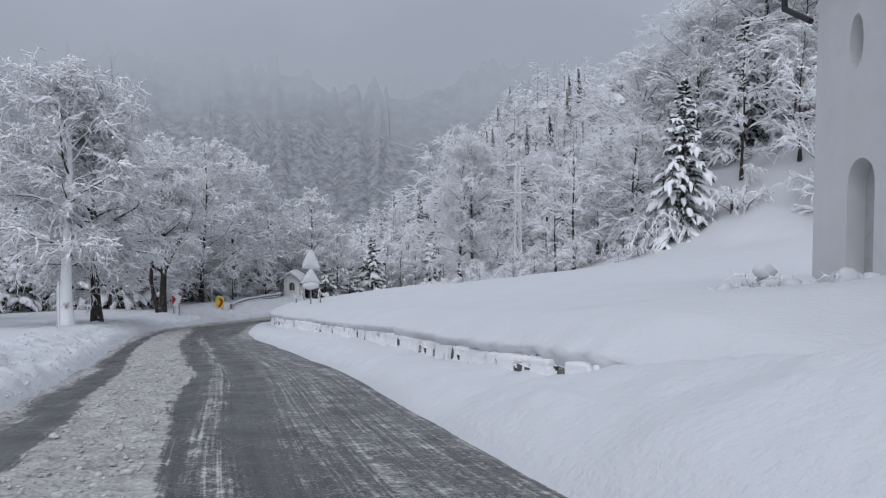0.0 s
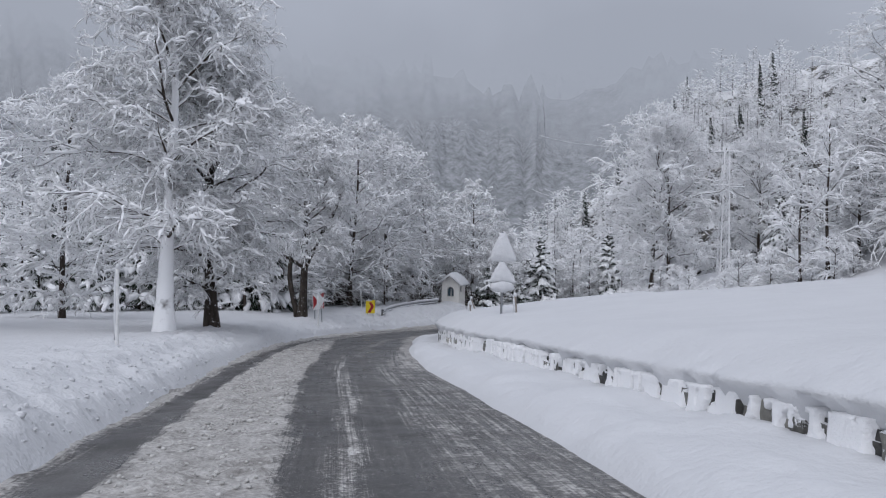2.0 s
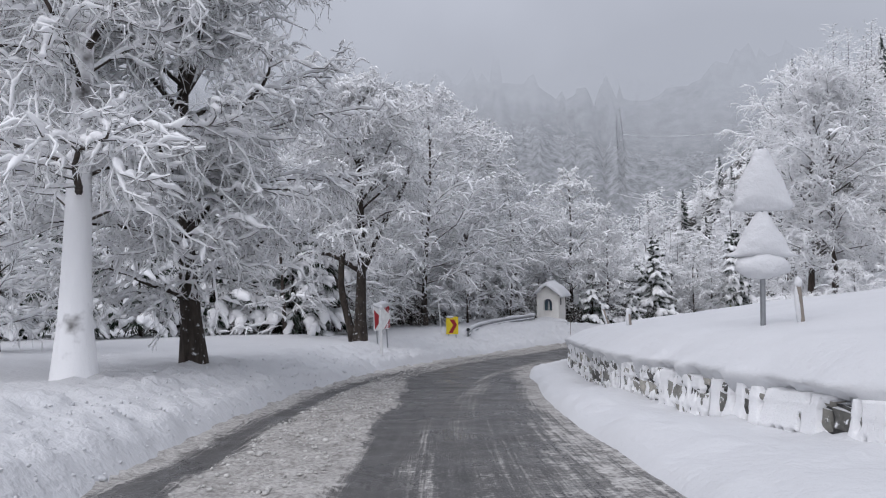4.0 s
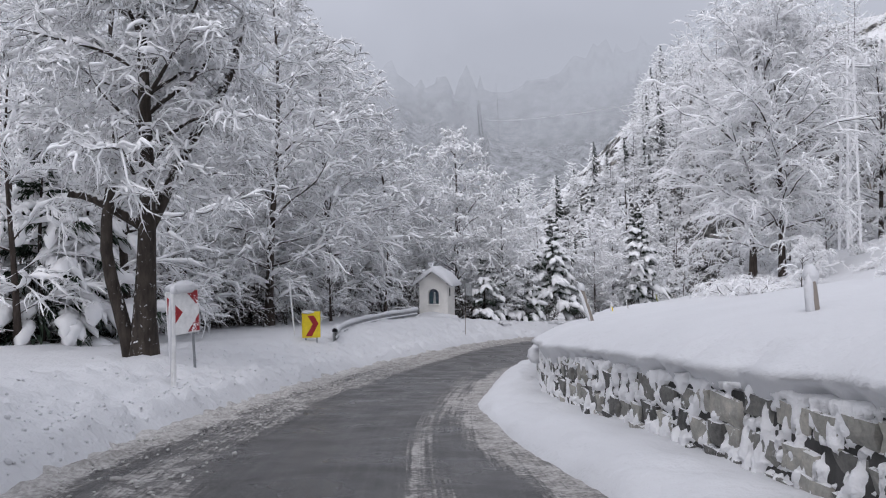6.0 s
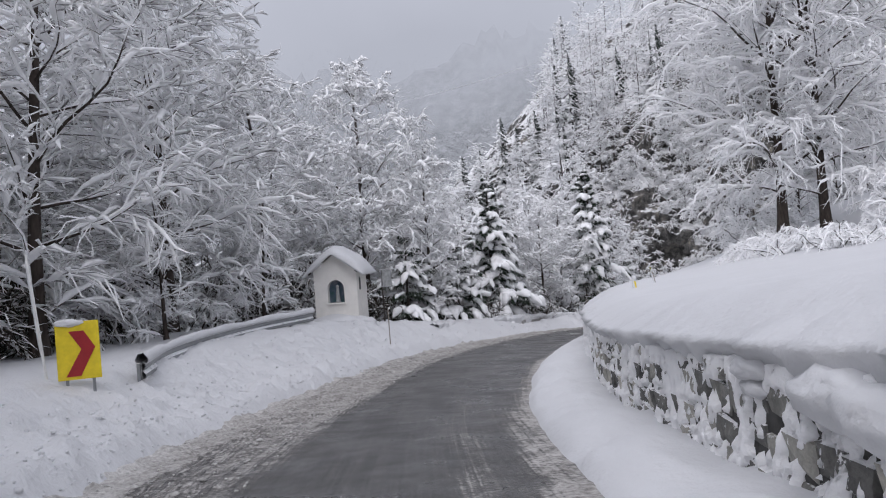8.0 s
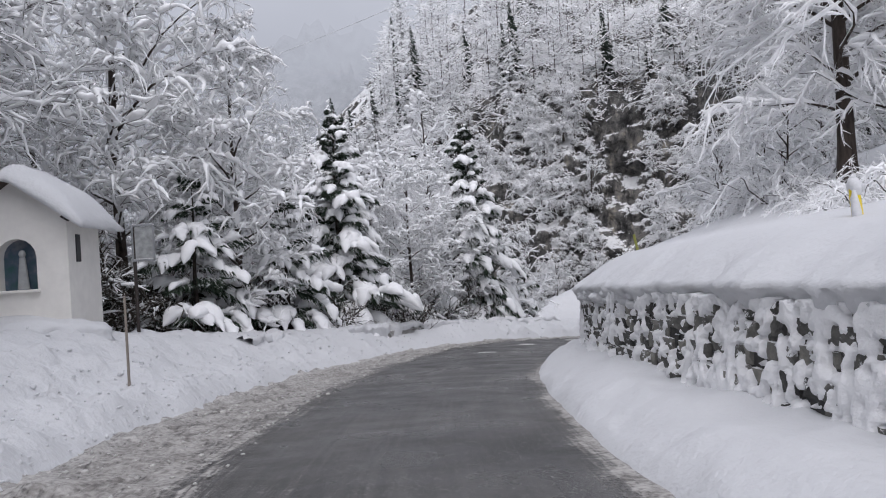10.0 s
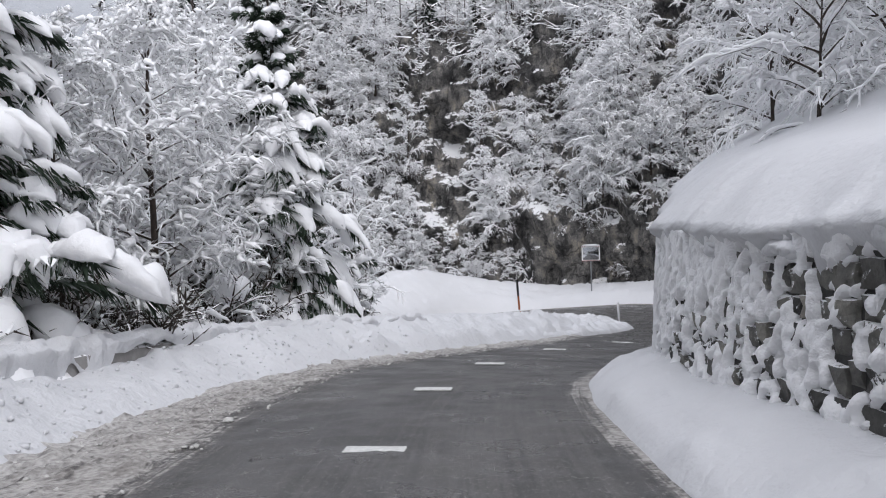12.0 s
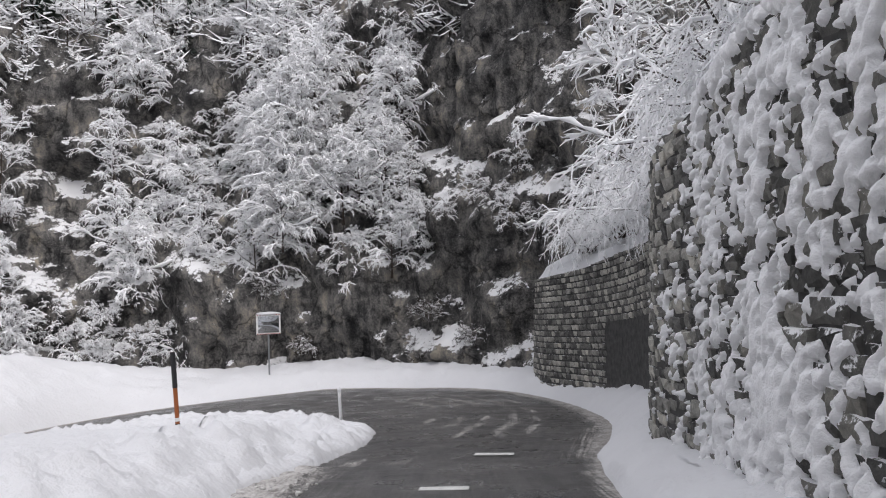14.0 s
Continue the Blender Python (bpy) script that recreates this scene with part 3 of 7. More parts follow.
def road_mesh():
    s = np.arange(-22, 112, 0.13)
    o = np.arange(-4.3, 3.4, 0.09)
    S, O = np.meshgrid(s, o, indexing="ij")
    C, N = centre(S.ravel())
    X = C[:, 0] + N[:, 0] * O.ravel()
    Y = C[:, 1] + N[:, 1] * O.ravel()
    slush, dirt = lane_masks(S.ravel(), O.ravel())
    lumps = np.maximum(0, fbm(X * 15, Y * 15, 0, 2, 5)) * 0.05 + np.maximum(0, fbm(X * 5, Y * 5, 0, 2, 6)) * 0.025
    heap = np.clip((left_edge(S.ravel()) + 1.6 - O.ravel()) / 1.2, 0, 1) * np.clip((S.ravel() - 40) / 10, 0, 1)
    lumps = lumps * (1 + 0.8 * heap) + heap * np.maximum(0, fbm(X * 3.2, Y * 3.2, 0, 3, 7)) * 0.08
    crown = -0.012 * O.ravel() ** 2 * 0.5
    V = np.column_stack([X, Y, C[:, 2] + crown + np.clip(slush, 0, 1) * np.where(O.ravel() < 0.2, 1.0, 0.25) * (lumps + 0.015)])
    me = mesh_np("road", V, grid_faces(len(s), len(o)), M_ROAD)
    return me, slush, dirt, np.column_stack([O.ravel(), S.ravel()])


def add_masks(me, slush, dirt, lane):
    for n, v in (("slush", slush), ("dirt", dirt)):
        a = me.attributes.new(n, "FLOAT", "POINT")
        a.data.foreach_set("value", v.astype(np.float32))
    idx = np.empty(len(me.loops), np.int32)
    me.loops.foreach_get("vertex_index", idx)
    uv = me.uv_layers.new(name="lane")
    uv.data.foreach_set("uv", lane[idx].astype(np.float32).ravel())


_me, *_masks = road_mesh()
add_masks(_me, *_masks)
tagged(new("road", _me), "wet grey asphalt mountain road with slush between wheel tracks", "road", kind="structure")


def hairpin_mesh():
    x, y = np.arange(-12, 37, 0.2), np.arange(94, 131, 0.2)
    X, Y = np.meshgrid(x, y, indexing="ij")
    X, Y = X.ravel(), Y.ravel()
    s, off, z = road_info(X, Y)
    ins = (inside(HAIRPIN, X, Y) | (edge_distance(HAIRPIN, X, Y) < 1.0)) & (s > 107)
    F = grid_faces(len(x), len(y))
    F = F[ins[F].all(1)]
    used = np.unique(F)
    remap = np.zeros(len(X), int)
    remap[used] = np.arange(len(used))
    X, Y = X[used], Y[used]
    s, off, z = road_info(X, Y)
    edge = edge_distance(HAIRPIN, X, Y)
    tyre = sum(np.clip(1 - np.abs(edge + 0.25 * fbm(s * 0.5, edge * 0, 0, 2, 12) - r) / 0.3, 0, 1) for r in (1.9, 2.6, 3.5, 4.3, 5.2))
    slush = np.clip(0.9 - edge / 1.2, 0, 0.9) + 0.1 + 0.56 * tyre * np.clip(0.6 + 1.6 * fbm(X * 0.6, Y * 0.6, 0, 2, 13), 0, 1.2)
    crown = -0.012 * np.minimum(np.abs(off), 4) ** 2 * 0.5
    me = mesh_np("road_hairpin", np.column_stack([X, Y, apron_height(X, Y) + crown - 0.004 - 0.01 * (s < 112)]), remap[F], M_ROAD)
    add_masks(me, slush, np.full(len(X), 0.8), np.column_stack([edge, s]))
    return me


tagged(new("road_hairpin", hairpin_mesh()), "wide wet asphalt hairpin bend with curved tyre marks", "road", kind="structure")


# ---------------------------------------------------------------- snow verges
def strip(name, s, d, fn, mat):
    S, Dd = np.meshgrid(s, d, indexing="ij")
    X, Y, Z = fn(S.ravel(), Dd.ravel())
    return mesh_np(name, np.column_stack([X, Y, Z]), grid_faces(len(s), len(d)), mat)


def lumpy(X, Y, amp):
    return amp * (0.7 * fbm(X * 2.2, Y * 2.2, 0, 3, 21) + 1.1 * np.maximum(0, fbm(X * 8, Y * 8, 0, 2, 22)) + 0.6 * np.maximum(-0.2, fbm(X * 11, Y * 11, 0, 2, 23)))


def left_verge(S, d):
    C, N = centre(S)
    off = left_edge(S) - d + 0.12 * fbm(S * 0.9, d * 0, 0, 3, 31) * (d < 1.5)
    X, Y = C[:, 0] + N[:, 0] * off, C[:, 1] + N[:, 1] * off
    near = np.clip(1.3 - d / 4, 0.22, 1) * np.clip(d / 0.3, 0.15, 1)
    h = bank_profile(S, np.maximum(d, 0)) + lumpy(X, Y, 0.17) * np.interp(S, [30, 60, 80, 88, 98, 103], [0.6, 0.9, 1.0, 0.55, 0.55, 0.9]) * near - 0.3 * np.clip(-d / 0.3, 0, 1) - 0.35 * np.clip((d - 7.4) / 0.8, 0, 1)
    return X, Y, C[:, 2] + h - 0.03


def right_verge(S, d):
    """From the road's edge (0) to the foot of the wall (1) and a little past it."""
    C, N = centre(S)
    a, b = right_edge(S), np.interp(S, WALL_S, WALL_OFF)
    off = a + d * (b - a) + 0.06 * fbm(S * 0.8, d * 0, 0, 3, 33) * (d < 0.8)
    X, Y = C[:, 0] + N[:, 0] * off, C[:, 1] + N[:, 1] * off
    u = np.clip(d, 0, 1)
    width = b - a
    h = 0.05 * np.clip(d * width / 0.12, 0, 1) + 0.2 * np.sin(np.clip(d * width / 0.75, 0, 1) * 1.57) + np.interp(S, [8, 16, 40, 66, 80], [0.16, 0.12, -0.02, -0.08, 0.2]) * u
    h = np.where(S < 8, h + np.clip((8 - S) / 4.5, 0, 1) * 0.55 * u, h)
    return X, Y, C[:, 2] + h + (lumpy(X, Y, 0.045) + 0.06 * fbm(X * 1.6, Y * 1.6, 0, 3, 26)) * np.clip(d * 6, 0, 1) - 0.3 * np.clip(-d / 0.15, 0, 1) - 0.02


_d = np.r_[-0.3, -0.1, np.arange(0, 2.4, 0.1), np.arange(2.4, 8.5, 0.28)]
tagged(new("snow_bank", strip("snow_bank", np.arange(-22, 114, 0.15), _d, left_verge, M_BANK)), "lumpy ploughed snow bank along the outer road edge", "snow bank", kind="structure")
_d = np.r_[-0.15, -0.05, np.arange(0, 1.1, 0.045)]
tagged(new("snow_bank", strip("snow_bank", np.arange(-22, 112.5, 0.17), _d, right_verge, M_SNOW)), "smooth snow shoulder between road and stone wall", "snow bank", kind="structure")


def wall_cap(i, d):
    """Snow on top of the wall, rounded over its edge, running into the field."""
    k = np.clip(np.floor(i).astype(int), 0, len(WP) - 2)
    fr = i - k

    def along(A):
        return A[k] * (1 - fr) + A[k + 1] * fr
    s = along(W_S)
    over = np.interp(s, [20, 34, 55, 85, 100, 103.5, 106], [0.02, 0.04, 0.08, 0.04, 0.03, -0.1, -0.35]) + 0.09 * np.clip((s - 86) / 8, 0, 1) * np.clip((105 - s) / 2, 0, 1) * np.clip(fbm(s * 6.0, d * 2, 0, 2, 47), -0.3, 1) + (0.06 * fbm(s * 0.7, 0 * d, 0, 3, 41) + 0.1 * fbm(s * 5.0, d * 3, 0, 3, 42)) * np.interp(s, [100, 105], [1, 0.3])
    thick = np.interp(s, [-30, 5, 20, 60, 80, 100, 103.5, 107], [0.6, 0.6, 0.5, 0.5, 0.55, 0.6, 0.3, 0.15])
    lip = np.interp(s, [70, 85, 102, 105], [0.18, 0.09, 0.07, -0.06])
    # d below 0 runs down round the lip
    a = np.clip(d / 0.9, -1, 1)
    out = np.where(d < 0.9, -over * np.cos(np.clip(a, 0, 1) * 1.57) + np.where(d < 0, -d * 0.36, 0), 0)
    drip = np.interp(s, [30, 80, 102, 105], [0.45, 0.36, 0.3, 0.12]) * (1 + 0.5 * fbm(s * 2.2, 0 * d, 0, 3, 45) + 0.8 * np.clip(fbm(s * 13.0, 0 * d, 0, 3, 46), -0.6, 1))
    top = np.where(d < 0, lip + d * drip, lip + (thick - lip) * np.sin(np.clip(d / 1.1, 0, 1) * 1.57))
    dd = np.maximum(d, 0) * 1.0
    nx, ny = along(WN[:, 0]), along(WN[:, 1])
    X, Y = along(WP[:, 0]) + nx * (dd + out), along(WP[:, 1]) + ny * (dd + out)
    rise = slope_height(k, dd, Y) * (1 - fr) + slope_height(k + 1, dd, Y) * fr
    Z = along(W_TOP) + top + np.where(d > 0, rise - along(W_TOP) - 0.3, 0)
    Z = Z + 0.06 * fbm(X * 0.5, Y * 0.5, 0, 3, 43) * np.clip(d, 0, 1) + 0.025 * fbm(X * 2.2, Y * 2.2, 0, 3, 44)
    return X, Y, Z - 0.6 * np.clip((d - 9) / 1.5, 0, 1)


_d = np.r_[np.arange(-0.6, 0, 0.15), np.arange(0, 1.3, 0.1), np.arange(1.3, 11, 0.35)]
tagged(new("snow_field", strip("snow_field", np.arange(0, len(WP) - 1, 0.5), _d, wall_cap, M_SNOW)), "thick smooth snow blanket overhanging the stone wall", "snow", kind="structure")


# island of ploughed snow inside the hairpin, and the bank round its outer edge
def island_mesh():
    x, y = np.arange(-7, 22, 0.09), np.arange(100, 120, 0.09)
    X, Y = np.meshgrid(x, y, indexing="ij")
    X, Y = X.ravel(), Y.ravel()
    ins = inside(ISLAND, X, Y)
    e = edge_distance(ISLAND, X, Y) * np.where(ins, 1, -1)
    s, off, z = road_info(X, Y)
    h = 0.34 * np.clip(e / 1.1, 0, 1) ** 0.6 + lumpy(X, Y, 0.11) * np.clip(e, 0, 1)
    h = h + (np.maximum(0, fbm(X * 4.5, Y * 4.5, 0, 3, 31)) * 0.2 + np.maximum(0, fbm(X * 2, Y * 2, 0, 2, 32)) * 0.08) * np.clip(e / 0.3, 0, 1) * (1 - 0.75 * np.clip((e - 1.0) / 2, 0, 1))
    Z = apron_height(X, Y) + np.where(ins, h, -0.3)
    F = grid_faces(len(x), len(y))
    F = F[(e > -0.3)[F].all(1)]
    return mesh_np("snow_island", np.column_stack([X, Y, Z]), F, M_BANK)


tagged(new("snow_island", island_mesh()), "tongue of ploughed snow inside the hairpin", "snow bank", kind="structure")

HS, HP = spline(np.vstack([[(9.5, 96.6)], HAIRPIN[1:]]), 0.2)
HT = np.gradient(HP, axis=0)
HT /= np.linalg.norm(HT, axis=1)[:, None]


def outer_bank(k, d):
    k = np.clip(k.astype(int), 0, len(HP) - 1)
    nx, ny = HT[k, 1], -HT[k, 0]
    X, Y = HP[k, 0] + nx * d, HP[k, 1] + ny * d
    pile = np.exp(-((HP[k, 0] - 22) / 4.5) ** 2) * np.clip((HP[k, 1] - 118) / 4, 0, 1)
    h = 0.55 * np.clip(d / 0.9, 0, 1) ** 0.7 + 0.5 * np.clip(d / 4, 0, 1) + pile * 2.2 * np.clip(d / 3.5, 0, 1) * np.clip((9 - d) / 4, 0.3, 1)
    return X, Y, apron_height(HP[k, 0], HP[k, 1]) + h + lumpy(X, Y, 0.13) * np.clip(d, 0, 1) - 0.3 * (d < 0)


tagged(new("snow_bank", strip("snow_bank", np.arange(0, len(HP), 1.0), np.r_[-0.2, np.arange(0, 9, 0.25)], outer_bank, M_BANK)), "snow bank and ploughed heap round the outside of the bend", "snow bank", kind="structure")

# ---------------------------------------------------------------- stone retaining wall
def wall_point(w, h, out=0.0):
    """A point on the wall's face: w metres along, h above its base, out metres in front."""
    k = np.clip(w / 0.25, 0, len(WP) - 1)
    X = np.interp(k, np.arange(len(WP)), WP[:, 0])
    Y = np.interp(k, np.arange(len(WP)), WP[:, 1])
    nx, ny = np.interp(k, np.arange(len(WP)), WN[:, 0]), np.interp(k, np.arange(len(WP)), WN[:, 1])
    b = np.interp(k, np.arange(len(WP)), W_BASE)
    lean = 0.06
    return X + nx * (lean * h - out), Y + ny * (lean * h - out), b + h


wall = thing("wall", Matrix(), "grey rough stone retaining wall crusted with snow", "wall", kind="structure")
W_AT = np.arange(0, len(WP)) * 0.25
_i0 = int(np.searchsorted(W_S, 4.5))
_k = np.arange(_i0, len(WP))
_h = np.linspace(-0.5, 1, 8)
_K, _H = np.meshgrid(_k, _h, indexing="ij")
_hh = np.where(_H < 0, -0.5, _H * WALL_H[_K])
_x, _y, _z = wall_point(W_AT[_K].ravel(), _hh.ravel(), -0.035)
_V = np.column_stack([_x, _y, _z])
_back = _V.reshape(len(_k), 8, 3).copy()
_back[:, :, :2] += (WN[_k] * 0.55)[:, None, :]
_n = len(_V)
_F = grid_faces(len(_k), 8)
_top = np.array([(i * 8 + 7, (i + 1) * 8 + 7, _n + (i + 1) * 8 + 7, _n + i * 8 + 7) for i in range(len(_k) - 1)])
_end = np.array([((len(_k) - 1) * 8 + j, (len(_k) - 1) * 8 + j + 1, _n + (len(_k) - 1) * 8 + j + 1, _n + (len(_k) - 1) * 8 + j) for j in range(7)])
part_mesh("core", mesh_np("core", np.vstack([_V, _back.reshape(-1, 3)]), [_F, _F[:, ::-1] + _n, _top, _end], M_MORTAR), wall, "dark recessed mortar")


def stone_points(rs):
    """A rough block, unit sized: uneven ring at the back, worn ring in front, bulging middle."""
    P = []
    a0 = np.arange(8) * math.pi / 4 - math.pi * 0.75
    wob = rs.uniform(0.9, 1.1, 8)
    for y, g in ((0.5, 1.0), (-0.22, 0.9)):
        for a, w in zip(a0, wob):
            c, s = math.cos(a), math.sin(a)
            m = 0.5 / max(abs(c), abs(s) * 1.02) * min(w, 1.03) * g * rs.uniform(0.95, 1.03)
            P.append((np.clip(c * m, -0.5, 0.5), y + (rs.uniform(-0.12, 0.1) if y < 0 else 0), np.clip(s * m, -0.5, 0.5)))
    P.append((rs.uniform(-0.15, 0.15), -0.33 + rs.uniform(-0.06, 0.06), rs.uniform(-0.15, 0.15)))
    return np.array(P)


STONE_F = [np.array([(a, (a + 1) % 8, (a + 1) % 8 + 8) for a in range(8)] + [(a, (a + 1) % 8 + 8, a + 8) for a in range(8)] + [(a + 8, (a + 1) % 8 + 8, 16) for a in range(8)])]
_rs = np.random.RandomState(4)
STONES = [stone_points(_rs) for _ in range(10)]
STONE_ME = [mesh_np("stone", p, [f[:, ::-1] for f in STONE_F], M_STONE, False) for p in STONES]


def lay_stones():
    """Courses of stones along the wall: (w, h, length, height, depth)."""
    rs = np.random.RandomState(8)
    out = []
    for row in range(32):
        w = W_AT[_i0] + rs.uniform(0, 0.2)
        base = row * 0.25 - 0.1
        while w < W_AT[-1] - 0.2:
            s = float(np.interp(w, W_AT, W_S))
            coursed = s > 119
            ht = 0.25 if coursed else 0.27 if s < 70 else 0.205
            base = row * ht - 0.1
            ln = rs.uniform(0.3, 0.44) if coursed else rs.choice([0.26, 0.34, 0.42, 0.5] if s < 70 else [0.16, 0.23, 0.31, 0.44]) * rs.uniform(0.85, 1.2)
            top = float(np.interp(w, W_AT, WALL_H))
            if base < top - 0.04:
                hgt = min(ht, top - base + 0.03)
                j = 0.0 if coursed else rs.uniform(-0.045, 0.045)
                if not (coursed and 120.5 < s < 129.5 and base < 2.9) or rs.rand() < 0.0:
                    out.append((w + ln / 2, base + hgt / 2 + j, ln * (0.93 if coursed else 0.97), hgt * (0.87 if coursed else rs.uniform(0.72, 1.08)), rs.uniform(0.16, 0.2), s))
            w += ln
    return out


_laid = lay_stones()
_picked, _rest = [], []
for q in _laid:
    (_picked if (93.0 < q[5] < 98.0 and len(_picked) < 290) else _rest).append(q)


def stone_matrix(w, h, ln, hgt, dep, out=0.02):
    x, y, z = (float(v) for v in wall_point(np.array(w), np.array(h), out))
    k = min(int(w / 0.25), len(WP) - 1)
    ang = math.atan2(WT[k, 1], WT[k, 0])
    return Matrix.Translation((x, y, z)) @ Matrix.Rotation(ang, 4, "Z") @ Matrix.Rotation(-0.06, 4, "X") @ Matrix.Diagonal((ln, -dep, hgt, 1))


_rs = np.random.RandomState(9)
for kind in (0, 1, 2):
    _vs, _fs = [], []
    for n, (w, h, ln, hgt, dep, s) in enumerate([g for g in _rest if (2 if g[5] > 107 else 0 if 36 < g[5] < 70 else 1) == kind]):
        m = np.array(stone_matrix(w, h, ln, hgt, dep, -0.05 + _rs.uniform(-0.025, 0.025)))
        _vs.append(STONES[n % 10] @ m[:3, :3].T + m[:3, 3])
        _fs.append(STONE_F[0] + n * 17)
    part_mesh("stonework", mesh_np("stonework", np.vstack(_vs), np.vstack(_fs), (M_BLOCK, M_STONE, M_BRICK)[kind], False), wall, ("squared grey-brown blocks with snow on their ledges", "rough grey blocks dusted with snow", "bare grey blocks in even courses")[kind], "stuff")


def wall_crust(lo, hi, step):
    """Snow blown and fallen onto the wall's face, in lumps with gaps."""
    w = np.arange(np.interp(lo, W_S, W_AT), np.interp(hi, W_S, W_AT), step)
    h = np.arange(-0.1, 0.2 + float(np.interp(np.linspace(lo, hi, 9), W_S, WALL_H).max()), step)
    Wg, Hg = np.meshgrid(w, h, indexing="ij")
    Wf, Hf = Wg.ravel(), Hg.ravel()
    s = np.interp(Wf, W_AT, W_S)
    top = np.interp(Wf, W_AT, WALL_H)
    n = 0.45 * fbm(Wf * 8, Hf * 6, 0, 2, 51) + 0.85 * fbm(Wf * 30 + Hf * 6, Hf * 20, 0, 2, 52) + 0.4 * fbm(Wf * 1.8, Hf * 1.6, 0, 2, 53)
    bias = np.interp(s, [6, 20, 34, 42, 60, 84, 98, 105, 107, 109, 111], [0.0, 0.0, 0.0, -0.4, -0.38, -0.18, 0.0, 0.04, -0.3, -0.95, -1.5])
    runs = 0.75 * fbm(Wf * 26 + Hf * 6, Hf * 9, 0, 3, 58) + 0.6 * fbm(Wf * 55, Hf * 22, 0, 2, 52) + 0.3 * fbm(Wf * 1.8, Hf * 1.6, 0, 2, 53)
    n = n + (runs - n) * np.interp(s, [66, 74], [1, 0])
    slit = np.clip(fbm(Wf * 20, Hf * 5.0, 0, 2, 57) - 0.05 + 0.15 * fbm(Wf * 1.6, 0 * Wf, 0, 2, 59), 0, 1)
    n = np.where(s < 36, 0.14 - 2.4 * slit, n)
    foot, rim = np.minimum(0.35, 0.3 * top), np.minimum(0.16, 0.22 * top)
    bias = bias + 0.5 * np.clip(1 - Hf / foot, 0, 1) * (s < 110) * np.interp(s, [36, 40, 66, 76], [0, 0.5, 0.5, 1]) + np.interp(s, [36, 40, 66, 76], [0, 0.3, 0.3, 0.6]) * np.clip((Hf - top + rim) / rim, 0, 1) * (s < 108)
    # snow sits on the ledge above each course
    course = ((Hf + 0.1) / np.where(s < 70, 0.27, 0.205) + 0.12 * fbm(Wf * 3.0, 0 * Wf, 0, 2, 55)) % 1
    n = n + bias + np.interp(s, [70, 90], [0.3, 0.1]) * np.exp(-(course / 0.3) ** 2)
    out = np.where(n > 0, 0.03 + 0.085 * (1 - np.exp(-2.4 * np.clip(n, 0, 2))), 0.03 + 0.42 * np.maximum(n, -0.3)) + 0.007 * fbm(Wf * 75, Hf * 60, 0, 1, 56)
    out = out * np.where(out > 0, np.interp(s, [30, 40, 66, 76, 94, 99], [0.2, 0.35, 0.42, 0.6, 0.65, 0.75]), 1.0)
    out = out + 0.035 * (s < 36) * (out > 0)
    out = np.where(Hf < top + 0.08, out, -0.12)
    # lumps sag a little
    x, y, z = wall_point(Wf, Hf - 0.25 * np.maximum(out - 0.05, 0), out)
    F = grid_faces(len(w), len(h))
    F = F[(out > -0.08)[F].any(1)]
    used = np.unique(F)
    remap = np.zeros(len(Wf), int)
    remap[used] = np.arange(len(used))
    return mesh_np("snow_crust", np.column_stack([x, y, z])[used], remap[F][:, ::-1], M_CRUST)


for _lo, _hi, _st in ((4.5, 36.0, 0.022), (36.0, 40.0, 0.03), (40.0, 72.0, 0.028), (72.0, 96.0, 0.022), (96.0, 103.0, 0.021), (103.0, 111.0, 0.022)):
    part_mesh("snow_crust", wall_crust(_lo, _hi, _st), wall, "patchy lumps of snow stuck to stones", "stuff")


# ---------------------------------------------------------------- rock face beyond the bend
CLIFF = np.array([(33.4, 102.5), (33.6, 106.0), (34.3, 109.3), (35.3, 112.4), (36.3, 116), (36.6, 121), (35.0, 127), (31.5, 133), (25, 138), (15, 142), (3, 146), (-12, 152), (-30, 160)])
KS, KP = spline(CLIFF, 0.28)
KT = np.gradient(KP, axis=0)
KT /= np.linalg.norm(KT, axis=1)[:, None]


